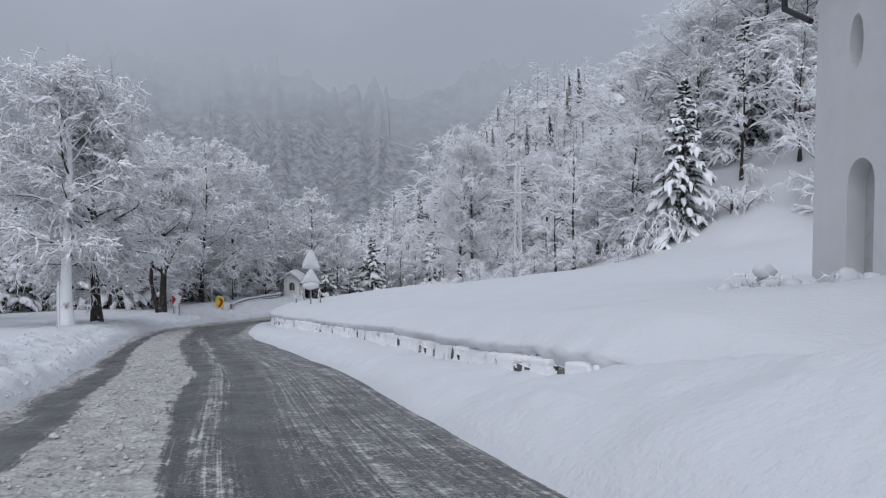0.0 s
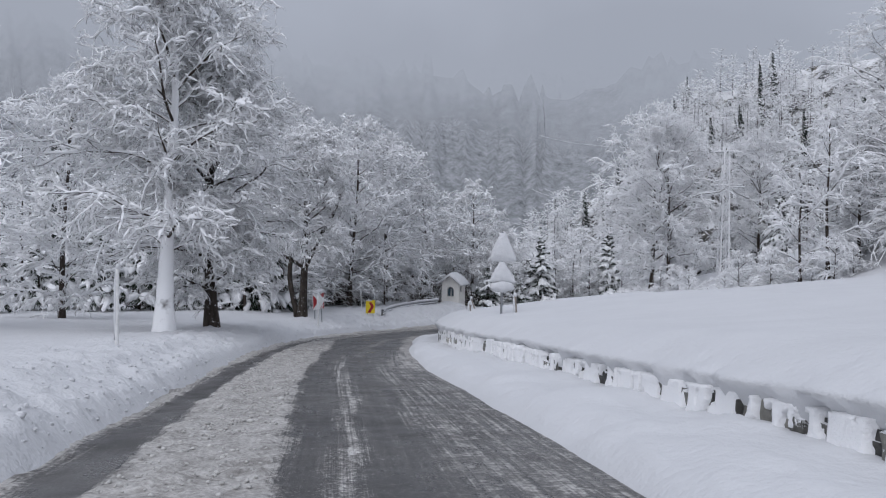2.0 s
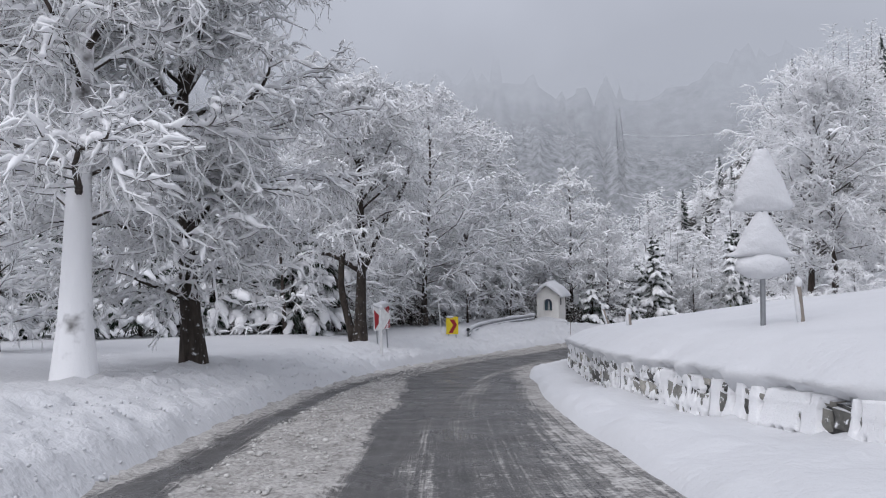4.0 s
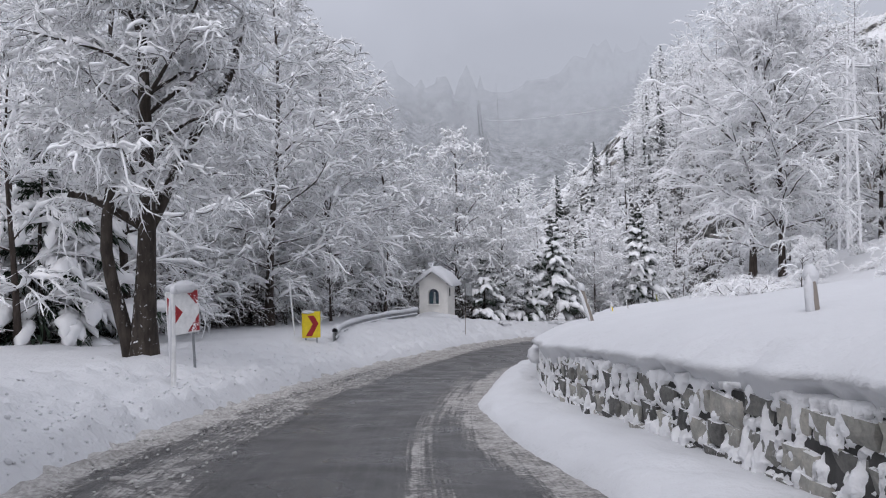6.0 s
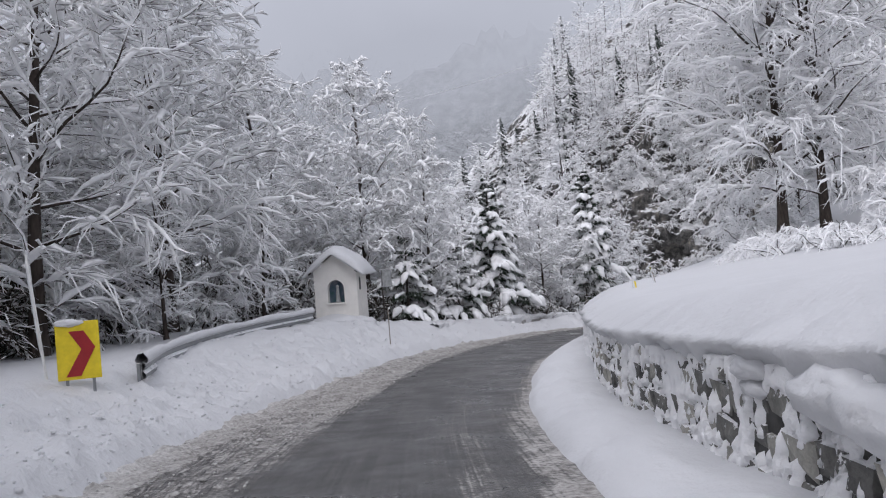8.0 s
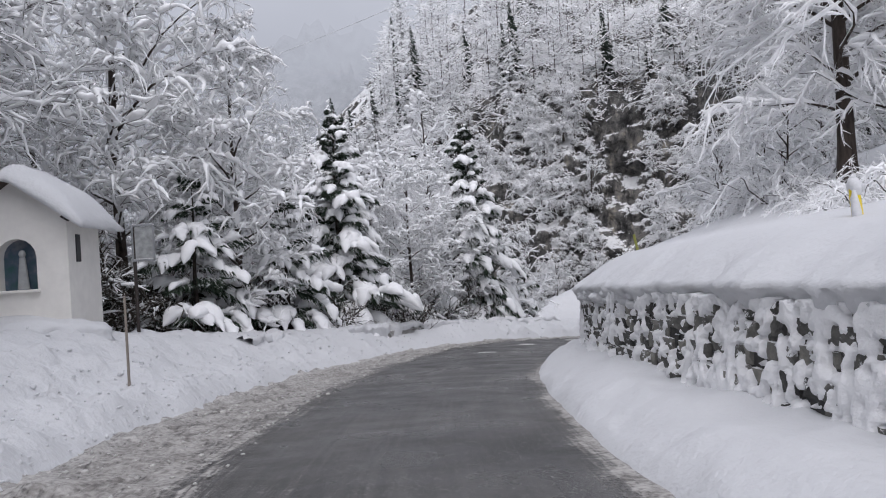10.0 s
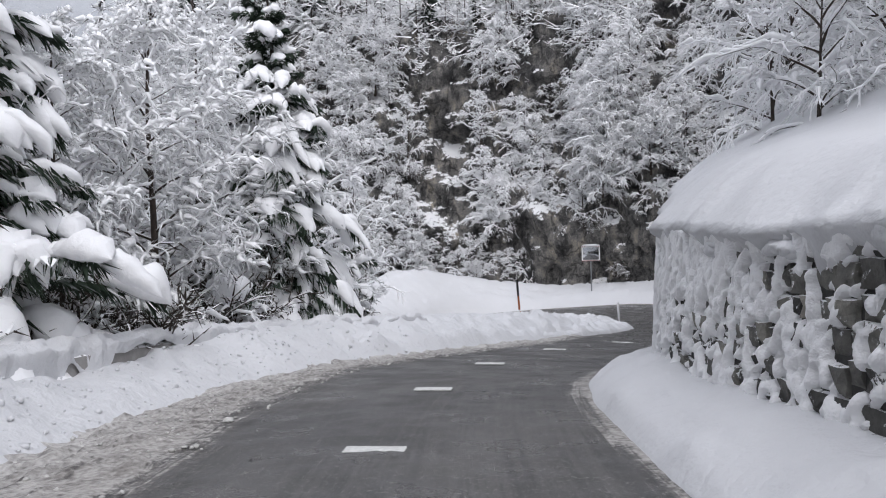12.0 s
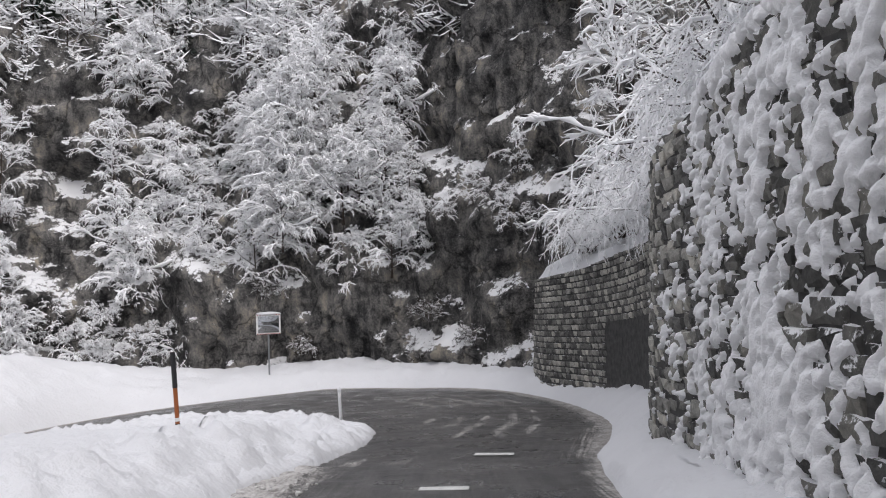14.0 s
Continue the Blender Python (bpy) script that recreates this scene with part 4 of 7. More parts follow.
def cliff_point(k, v):
    k = np.clip(k, 0, len(KP) - 1)
    ki = k.astype(int)
    nx, ny = KT[ki, 1], -KT[ki, 0]
    u = KS[ki]
    # foot steep, with a hollow near its start, then leaning back in ledges
    back = np.where(v < 7, 0.12 * v, 0.84 + (v - 7) * np.interp(u, [0, 12, 22, 40, 60, 85], [0.3, 0.22, 0.3, 0.3, 0.38, 0.8])) + 0.9 * np.maximum(v - 26, 0)
    hollow = 2.6 * np.exp(-((u - 6.5) / 3.0) ** 2) * np.exp(-((v - 4.0) / 3.2) ** 2)
    X, Y = KP[ki, 0] + nx * back, KP[ki, 1] + ny * back
    Z = np.interp(u, [0, 20, 45, 70, 110], [-12.3, -12.6, -13.2, -13.2, -12]) + v * np.interp(u, [0, 4, 9, 30, 48, 62, 80, 100], [0.35, 0.8, 1.0, 1.0, 0.95, 0.85, 0.6, 0.15])
    a, b, c = X * 0.32, Y * 0.32, Z * 0.32
    d = 1.5 * fbm(a, b, c * 0.8, 3, 61) + 0.7 * np.abs(fbm(a * 3, b * 3, c * 2, 3, 62)) + 0.35 * fbm(a * 8, b * 8, c * 6, 2, 63)
    ledge = 1.3 * fbm(a * 1.1, b * 1.1, c * 1.5, 3, 64)
    block = 0.9 * np.floor(2.5 * fbm(a * 1.6 + c, b * 1.6 - c, c * 2.2, 2, 66)) / 2.5 + 0.4 * np.floor(3 * fbm(a * 5, b * 5 + c * 2, c * 5, 1, 67)) / 3
    d = (d * 1.1 + ledge + block) * np.clip(v / 2 + 0.35, 0, 1)
    return X + nx * (hollow - d), Y + ny * (hollow - d), Z + 0.25 * fbm(a * 2, b * 2, c * 2, 2, 65)


_K, _Vv = np.meshgrid(np.arange(0, len(KP), 1.0), np.r_[np.arange(-1, 20, 0.24), np.arange(20, 46, 0.7)], indexing="ij")
_x, _y, _z = cliff_point(_K.ravel(), _Vv.ravel())
tagged(new("cliff", mesh_np("cliff", np.column_stack([_x, _y, _z]), grid_faces(*_K.shape)[:, ::-1], M_ROCK)), "dark grey limestone cliff with snowy ledges", "cliff", kind="structure")


# ---------------------------------------------------------------- trees
def unit(v):
    return v / np.maximum(np.linalg.norm(v, axis=-1, keepdims=True), 1e-9)


def grow(P0, D, L, k, rs, droop=0.0, wob=0.1):
    """Curved branches: points (n, k, 3) from starts, directions and lengths."""
    t = np.linspace(0, 1, k)[None, :, None]
    n = len(P0)
    side = unit(np.cross(D, rs.normal(size=(n, 3))))[:, None]
    side2 = unit(np.cross(D, side[:, 0]))[:, None]
    L = L[:, None, None]
    ph = rs.uniform(0, 6.28, (n, 1, 1))
    P = P0[:, None] + D[:, None] * L * t + wob * L * (side * np.sin(t * 5 + ph) * t + side2 * np.sin(t * 8 + ph * 2) * t * 0.5)
    P[:, :, 2] -= (np.broadcast_to(droop, (n,))[:, None, None] * L * t**2)[:, :, 0]
    return P


def sprout(P, count, lo, hi, ang, rs, up=0.0, level=1.0):
    """Starts, directions and parent numbers of side shoots along branches."""
    n, k, _ = P.shape
    par = np.repeat(np.arange(n), count)
    f = rs.uniform(lo, hi, len(par)) * (k - 1)
    i = np.minimum(f.astype(int), k - 2)
    u = (f - i)[:, None]
    a, b = P[par, i], P[par, i + 1]
    T = unit(b - a)
    perp = np.cross(T, rs.normal(size=T.shape))
    perp[:, 2] *= level
    perp = unit(perp)
    an = np.radians(rs.uniform(*ang, len(par)))[:, None]
    D = T * np.cos(an) + perp * np.sin(an)
    D[:, 2] += up
    return a + (b - a) * u, unit(D), par, f / (k - 1)


def tubes(P, R, sides, flat=1.0):
    """Rings round branches: points and quads. R (n, k)."""
    n, k, _ = P.shape
    T = unit(P[:, -1] - P[:, 0])
    ref = np.where(np.abs(T[:, 2:3]) > 0.9, np.array([[1.0, 0, 0]]), np.array([[0, 0, 1.0]]))
    A = unit(np.cross(T, ref))
    B = np.cross(A, T)
    th = np.arange(sides) * 2 * np.pi / sides
    ring = np.cos(th)[None, None, :, None] * A[:, None, None] + flat * np.sin(th)[None, None, :, None] * B[:, None, None]
    V = (P[:, :, None] + R[:, :, None, None] * ring).reshape(-1, 3)
    F = grid_faces(k, sides, True)
    return V, (F[None] + (np.arange(n) * k * sides)[:, None, None]).reshape(-1, 4)


def spikes(P0, P1, r, rs):
    """Three-sided twigs tapering to a point: points and triangles."""
    n = len(P0)
    T = unit(P1 - P0)
    A = unit(np.cross(T, rs.normal(size=T.shape)))
    B = np.cross(T, A)
    r = np.broadcast_to(r, (n,))[:, None]
    V = np.stack([P0 + r * A, P0 - 0.5 * r * A + 0.87 * r * B, P0 - 0.5 * r * A - 0.87 * r * B, P1], 1).reshape(-1, 3)
    F = np.array([(0, 1, 3), (1, 2, 3), (2, 0, 3)])
    return V, (F[None] + 4 * np.arange(n)[:, None, None]).reshape(-1, 3)


def merge(*parts):
    V, F, o = [], [], 0
    for v, f in parts:
        V.append(v)
        F.append(f + o)
        o += len(v)
    return np.vstack(V), F


def taper(n, k, r0, r1):
    return np.broadcast_to(r0, (n,))[:, None] * (1 + (np.asarray(r1) - 1) * np.linspace(0, 1, k))[None]


def pads(P, wide, rs, sides=5, flat=0.75, clumps=0):
    """Uneven ridges of snow lying along branches; wide (n,) is half their width."""
    n, k, _ = P.shape
    if clumps:
        f = np.linspace(0, k - 1, clumps)
        i = np.minimum(f.astype(int), k - 2)
        u = (f - i)[None, :, None]
        P, k = P[:, i] * (1 - u) + P[:, i + 1] * u, clumps
    prof = np.sin(np.linspace(0.0, math.pi, k)).clip(0) ** 0.5
    # little stays on what hangs or stands steeply
    wide = wide * np.clip(1.4 - 1.4 * np.abs(unit(P[:, -1] - P[:, 0])[:, 2]), 0.4, 1.0)
    wd = wide[:, None] * prof[None] * (np.where(rs.rand(n, k) < 0.25, 0.25, rs.uniform(0.6, 1.8, (n, k))) if clumps else rs.uniform(0.45, 1.4, (n, k)))
    C = P.copy()
    C[:, :, 2] += wd * 0.55
    return tubes(C, wd, sides, flat)


def broadleaf(seed, H=12.0, r0=0.28, crown=0.45, n1=16, n2=9, n3=8, n4=6, first=0.22, droop=0.2, weep=0.35, forked=False, twig=0.024, lean=0.03, fine=False, longest=1.2, bark=None, short=0.42, load=0.05, rime=False):
    """A bare broadleaved tree whose twigs are coated in snow: trunk with limbs, and crown of twigs."""
    rs = np.random.RandomState(seed)
    trunk = grow(np.zeros((1, 3)), unit(np.array([[lean, rs.normal() * 0.02, 1.0]])), np.array([H * 0.93]), 12, rs, 0, 0.02)
    p, d, par, f = sprout(trunk, n1, first, 0.97, (35, 70), rs, 0.15)
    f0 = np.sort(np.linspace(first, 0.97, n1) + rs.uniform(-0.02, 0.02, n1))
    i = np.minimum((f0 * 11).astype(int), 10)
    p = trunk[0, i] + (trunk[0, i + 1] - trunk[0, i]) * (f0 * 11 - i)[:, None]
    az = np.arange(n1) * 2.4 + rs.uniform(-0.5, 0.5, n1)
    el = np.radians(rs.uniform(12, 40, n1) + 38 * f0**2)
    d = np.stack([np.cos(az) * np.cos(el), np.sin(az) * np.cos(el), np.sin(el)], 1)
    shape = np.sin(np.clip((f0 - first) / (1 - first), 0, 1) * 2.5 + 0.62) ** 0.8
    L = H * crown * np.maximum(shape, 0.3) * rs.uniform(0.75, 1.15, n1)
    limbs = grow(p, d, L, 8, rs, droop * rs.uniform(0.3, 1.3, n1), 0.09)
    r_l = np.maximum(r0 * 0.42 * (L / (H * crown)) * (1 - 0.5 * f0), 0.035)
    p2, d2, par2, f2 = sprout(limbs, n2, 0.12, 1.0, (25, 65), rs, 0.05, 0.45)
    L2 = np.maximum(L[par2] * rs.uniform(0.28, 0.62, len(par2)) * (1.2 - 0.6 * f2), 0.5)
    b2 = grow(p2, d2, L2, 6, rs, weep * rs.uniform(0.3, 1.2, len(par2)), 0.2 if fine else 0.12)
    p3, d3, par3, f3 = sprout(b2, n3, 0.1, 1.0, (30, 85) if fine else (20, 60), rs, -0.05, 0.8 if fine else 0.5)
    L3 = np.clip(L2[par3] * rs.uniform(0.35, 0.75, len(par3)), 0.3, longest)
    b3 = grow(p3, d3, L3, 4, rs, weep * rs.uniform(0.4, 1.4, len(par3)), 0.34 if fine else 0.16)
    p4, d4, par4, f4 = sprout(b3, n4, 0.05, 1.0, (20, 65), rs, -0.1)
    L4 = np.clip(L3[par4] * rs.uniform(0.3, 0.7, len(par4)), 0.1, longest * short)
    tip = p4 + d4 * L4[:, None]
    tip[:, 2] -= 0.25 * weep * L4
    flare = 1 + 0.5 * np.exp(-np.linspace(0, 1, 12) * 14)
    Vt, Ft = merge(tubes(trunk, taper(1, 12, r0, 0.16) * flare, 10), tubes(limbs, taper(n1, 8, r_l, 0.22), 6 if fine else 4))
    mid = tubes(b3, taper(len(par3), 4, twig * 1.15, 0.6) * rs.uniform(0.6, 1.45, (len(par3), 4)), 3) if fine else tubes(b3[:, [0, 2, 3]], taper(len(par3), 3, twig * 0.8, 0.5), 3)
    Vc, Fc = merge(tubes(b2, taper(len(par2), 6, np.minimum(r_l[par2] * 0.45, 0.05) + 0.008, 0.4), 4 if fine else 3),
                   mid, spikes(p4, tip, twig * rs.uniform(0.4, 0.8, len(p4)), rs))
    if forked:
        st = np.array([[0.0, 0, H * 0.27], [0.05, 0, H * 0.24], [-0.25, 0, -0.2]])
        sd = unit(np.array([[-1.0, -0.2, 0.75], [0.42, 0.25, 1.0], [-0.12, -0.1, 1.0]]))
        sn = grow(st, sd, np.array([1.9, H * 0.5, H * 0.36]), 7, rs, np.array([0.25, 0.0, 0.0]), 0.06)
        V2, F2 = tubes(sn, taper(3, 7, np.array([r0 * 0.6, r0 * 0.6, r0 * 0.75]), 0.6), 8)
        Ft = Ft + [F2 + len(Vt)]
        Vt = np.vstack([Vt, V2])
    lying = np.flatnonzero(rs.rand(len(par3)) < 0.75)
    Vp, Fp = merge(pads(limbs[:, 1:], load * rs.uniform(0.9, 1.6, n1), rs, 8 if fine else 6, clumps=30 if fine else 0), pads(b2, load * rs.uniform(0.7, 1.25, len(par2)), rs, 6 if fine else 4, clumps=17 if fine else 0),
                   pads(b3[lying], load * rs.uniform(0.5, 1.0, len(lying)), rs, 4 if fine else 3, clumps=6 if fine else 0))
    return mesh_np("trunk", Vt, Ft, bark or M_BARK), mesh_np("crown", Vc, Fc, M_FROST if rime else M_TWIG_NEAR if fine else M_TWIG, fine), mesh_np("snow_load", Vp, Fp, M_PAD)


def bush(seed, H=2.5, stems=16, n2=7, n3=6, n4=4, weep=0.5, twig=0.02, spread=0.9, dark=False):
    rs = np.random.RandomState(seed)
    az = rs.uniform(0, 6.28, stems)
    el = np.radians(rs.uniform(30, 85, stems))
    d = np.stack([np.cos(az) * np.cos(el) * spread, np.sin(az) * np.cos(el) * spread, np.sin(el)], 1)
    p = np.column_stack([rs.normal(0, 0.12 * H, (stems, 2)), np.full(stems, -0.15)])
    L = H * rs.uniform(0.6, 1.15, stems)
    st = grow(p, unit(d), L, 6, rs, weep * rs.uniform(0.2, 0.8, stems), 0.1)
    p2, d2, par2, f2 = sprout(st, n2, 0.2, 1.0, (25, 65), rs, 0)
    L2 = L[par2] * rs.uniform(0.2, 0.45, len(par2))
    b2 = grow(p2, d2, L2, 4, rs, weep, 0.12)
    p3, d3, par3, f3 = sprout(b2, n3, 0.1, 1.0, (20, 60), rs, -0.05)
    L3 = np.clip(L2[par3] * rs.uniform(0.3, 0.6, len(par3)), 0.12, 0.5)
    t3 = p3 + d3 * L3[:, None]
    t3[:, 2] -= 0.3 * weep * L3
    b3 = np.stack([p3, (p3 + t3) / 2 + rs.normal(0, 0.03, p3.shape), t3], 1)
    p4, d4, par4, f4 = sprout(b3, n4, 0.1, 1.0, (25, 70), rs, -0.1)
    t4 = p4 + d4 * np.maximum(L3[par4] * rs.uniform(0.3, 0.6, len(par4)), 0.08)[:, None]
    Vs, Fs = tubes(st, taper(stems, 6, 0.013 * H, 0.3), 4)
    Vc, Fc = merge(tubes(b2, taper(len(par2), 4, twig * 1.2, 0.5), 3), spikes(p3, t3, twig * 1.2, rs), spikes(p4, t4, twig * rs.uniform(0.7, 1.4, len(p4)), rs))
    Vp, Fp = merge(pads(st[:, 1:], twig * 2.6 * rs.uniform(0.8, 1.3, stems), rs, 4), pads(b2, twig * 2.4 * rs.uniform(0.6, 1.3, len(par2)), rs, 4))
    return mesh_np("rootstock", Vs, Fs, M_BARK), mesh_np("branchwork", Vc, Fc, M_BRUSH if dark else M_FROST, False), mesh_np("snow_load", Vp, Fp, M_PAD)


def blades(P0, D, W, ln, wd):
    """Single pointed blades: base points along W, tip along D."""
    V = np.stack([P0 - W * wd[:, None], P0 + W * wd[:, None], P0 + D * ln[:, None]], 1).reshape(-1, 3)
    return V, np.arange(len(P0) * 3).reshape(-1, 3)


def spruce(seed, H=9.0, R=2.2, whorls=17, per=7, needles=70, snow=1.0, low=0.05):
    """A spruce with drooping boughs, each under a load of snow: trunk, needles, snow."""
    rs = np.random.RandomState(seed)
    trunk = grow(np.zeros((1, 3)), np.array([[0.0, 0, 1]]), np.array([H]), 8, rs, 0, 0.015)
    n = whorls * per
    f = np.sort(np.repeat(np.linspace(low, 0.97, whorls), per) + rs.uniform(-0.035, 0.035, n)).clip(0.03, 0.985)
    az = np.arange(n) * 2.4 + rs.uniform(-0.6, 0.6, n)
    L = (R * np.clip(1.03 - f, 0.05, 1) ** 0.85 + 0.12) * rs.uniform(0.55, 1.2, n)
    el = np.radians(-4 + 38 * f + rs.uniform(-14, 14, n))
    d = np.stack([np.cos(az) * np.cos(el), np.sin(az) * np.cos(el), np.sin(el)], 1)
    p = np.column_stack([rs.normal(0, 0.02, (n, 2)), f * H])
    B = grow(p, d, L, 6, rs, 0.62 * rs.uniform(0.4, 1.4, n) * (1.1 - 0.7 * f), 0.06)
    par = np.repeat(np.arange(n), needles)
    u = rs.uniform(0.08, 1.0, len(par)) ** 0.75 * 5
    i = np.minimum(u.astype(int), 4)
    base = B[par, i] + (B[par, i + 1] - B[par, i]) * (u - i)[:, None]
    T = unit(B[par, i + 1] - B[par, i])
    side = unit(np.cross(T, [0, 0, 1.0])) * rs.choice([-1, 1], len(par))[:, None]
    spread = (0.12 + 0.2 * L)[par][:, None] * np.sin(u / 5 * 2.6 + 0.35)[:, None]
    base = base + side * spread * rs.uniform(0, 1, (len(par), 1)) - np.array([0, 0, 1.0]) * rs.uniform(0, 0.07, (len(par), 1))
    dn = unit(T * rs.uniform(0.2, 0.9, (len(par), 1)) + side * rs.uniform(0.0, 0.8, (len(par), 1)) + np.array([0, 0, -1.0]) * rs.uniform(0.15, 1.1, (len(par), 1)))
    ln = np.clip(L[par] * rs.uniform(0.12, 0.26, len(par)), 0.12, 0.4)
    Vn, Fn = merge(blades(base, dn, unit(T + 0.6 * rs.normal(size=T.shape)), ln, 0.024 + 0.026 * rs.uniform(0, 1, len(par))), tubes(B, taper(n, 6, 0.012 + 0.012 * L / R, 0.3), 3))
    # snow lies on most boughs in long drooping lumps, broken into one to three pieces
    keep = np.repeat(np.flatnonzero(rs.rand(n) < 0.85), 2)
    second = np.arange(len(keep)) % 2
    k = 9
    a = np.where(second, rs.uniform(0.5, 0.72, len(keep)), rs.uniform(0.1, 0.3, len(keep)))
    e = np.where(second, rs.uniform(0.95, 1.08, len(keep)), a + rs.uniform(0.3, 0.5, len(keep)))
    t = (a[:, None] + (e - a)[:, None] * np.linspace(0, 1, k)[None]) * 5
    i = np.minimum(t.astype(int), 4)
    C = B[keep[:, None], i] + (B[keep[:, None], i + 1] - B[keep[:, None], i]) * (t - i)[:, :, None]
    C[:, :, :2] += rs.normal(0, 0.05, (len(keep), 1, 2)) * L[keep][:, None, None]
    # side fingers of snow, hanging from the twigs either side of a bough
    own = np.flatnonzero((rs.rand(n) < 0.8) & (L > 0.7))
    own = np.repeat(own, 5)
    sg = np.where(rs.rand(len(own)) < 0.5, 1.0, -1.0)[:, None]
    at = rs.uniform(0.3, 0.85, len(own)) * 5
    ia = at.astype(int)
    st = B[own, ia] + (B[own, ia + 1] - B[own, ia]) * (at - ia)[:, None]
    Tb = unit(B[own, ia + 1] - B[own, ia])
    sd = unit(np.cross(Tb, [0, 0, 1.0])) * sg
    fing = grow(st, unit(Tb * 0.75 + sd * 0.75), L[own] * rs.uniform(0.28, 0.5, len(own)), k, rs, 0.55 * rs.uniform(0.5, 1.3, len(own)), 0.05)
    C = np.concatenate([C, fing])
    keep = np.r_[keep, own]
    prof = np.sin(np.linspace(0.0, math.pi, k)).clip(0) ** 0.5
    wd = snow * (0.07 + 0.075 * L[keep])[:, None] * prof[None] * rs.uniform(0.8, 1.2, (len(keep), k)) * rs.uniform(0.7, 1.4, (len(keep), 1))
    C[:, :, 2] += wd * 0.42
    Vp, Fp = tubes(C, wd, 8, 0.7)
    Vp = Vp + 0.045 * np.stack([fbm(Vp[:, 0] * 9, Vp[:, 1] * 9, Vp[:, 2] * 9, 2, 71 + g) for g in range(3)], 1)
    Vt, Ft = tubes(trunk, taper(1, 8, 0.014 * H + 0.02, 0.1), 7)
    return mesh_np("trunk", Vt, Ft, M_BARK), mesh_np("needles", Vn, Fn, M_NEEDLE, False), mesh_np("snow_load", Vp, Fp, M_PAD)


def plant(name, meshes, x, y, label, category, group, scale=1.0, turn=None, sink=0.1, z=None, names=None, wide=1.0):
    rs = random.Random(round(x * 131 + y * 17))
    z = ground_at(x, y) if z is None else z
    ob = thing(name, pose(x, y, z - sink, 0, 0, rs.uniform(0, 360) if turn is None else turn) @ Matrix.Diagonal((scale * wide, scale * wide, scale, 1)), label, category, group)
    for me in meshes:
        part_mesh(me.name.split(".")[0], me, ob, kind="stuff" if me.name.split(".")[0] in ("crown", "branchwork", "needles", "snow_load") else "")
    return ob


BIG = [broadleaf(101, 12.6, 0.28, 0.36, 30, 13, 11, 6, 0.24, 0.2, 0.28, twig=0.015, fine=True, longest=0.6, short=0.36, bark=M_PLASTERED, load=0.062), broadleaf(102, 12.0, 0.25, 0.36, 40, 14, 11, 6, 0.16, 0.3, 0.26, twig=0.015, lean=0.06, fine=True, longest=0.48, short=0.36, bark=M_STREAKED, load=0.058),
       broadleaf(103, 11.5, 0.25, 0.31, 30, 13, 11, 6, 0.34, 0.24, 0.3, forked=True, twig=0.016, fine=True, longest=0.6, short=0.36, bark=M_STREAKED, load=0.058)]
TALL = [broadleaf(111, 15, 0.17, 0.33, 36, 9, 7, 2, 0.06, 0.1, 0.22, twig=0.026, longest=1.0, load=0.1), broadleaf(112, 14, 0.16, 0.3, 36, 9, 7, 2, 0.05, 0.1, 0.22, twig=0.026, longest=1.0, load=0.1), broadleaf(113, 17, 0.26, 0.43, 42, 10, 8, 3, 0.14, 0.14, 0.22, twig=0.024, longest=1.0, load=0.095)]
SMALL = [broadleaf(121, 10, 0.12, 0.36, 18, 6, 5, 3, 0.06, 0.12, 0.24, twig=0.034, longest=0.9, load=0.1), broadleaf(122, 9, 0.11, 0.4, 18, 6, 5, 3, 0.05, 0.14, 0.3, twig=0.034, longest=0.9, load=0.1)]
FIRS = [spruce(201, 9.5, 2.6, 16, 7, 170, 1.1, 0.1), spruce(202, 8.5, 2.5, 15, 7, 170, 1.1, 0.1), spruce(203, 12, 2.8, 22, 6, 110, 0.75), spruce(204, 4.5, 2.2, 7, 6, 110, 0.95)]
BUSH = [bush(301, 2.6, 14, 6, 5, 3, twig=0.024), bush(302, 3.2, 15, 6, 5, 3, 0.7, twig=0.025), bush(303, 1.8, 12, 6, 5, 3, 0.4, twig=0.02)]
THICKET = [bush(305, 2.8, 18, 7, 6, 2, 0.3, twig=0.02, dark=True), bush(306, 2.4, 18, 7, 6, 2, 0.5, twig=0.02, dark=True)]
WEEP = bush(304, 2.6, 28, 8, 6, 2, 0.75, twig=0.014)

NEAR = [broadleaf(131, 13, 0.16, 0.32, 30, 8, 7, 3, 0.07, 0.12, 0.2, twig=0.018, fine=True, longest=0.8, short=0.42, load=0.1)]
OLD, ROW, HILL = "old trees by the road", "row of trees behind the verge", "trees on the hillside"
plant("tree", BIG[0], -17.9, 36.5, "old frosted broadleaved tree with a snow-plastered trunk", "tree", OLD, 1.03, 40)
plant("tree", BIG[1], -18.3, 40.7, "frosted tree with a dark mossy trunk and drooping twigs", "tree", OLD, 0.98, 250)
plant("tree", BIG[2], -20.1, 55.2, "forked frosted tree with a dark trunk and broken limb", "tree", OLD, 1.0, 10)
plant("tree", TALL[0], -26.5, 33.0, "frosted broadleaved tree at the field's edge", "tree", OLD, 0.9, 90)
plant("tree", TALL[1], -27.5, 44.0, "frosted broadleaved tree at the field's edge", "tree", OLD, 0.85, 300)
for x, y, k, sc in ((-24.5, 63, 0, 0.85), (-26, 70, 1, 1.0), (-22.5, 72, 0, 0.95), (-21.5, 79.5, 1, 1.05), (-23, 86, 0, 1.0), (-19.3, 87.5, 1, 0.85), (-18, 96, 1, 0.95), (-28, 78, 0, 1.0)):
    plant("tree", TALL[k], x, y, "tall slender frosted tree in a dense row", "tree", ROW, sc * 1.12)
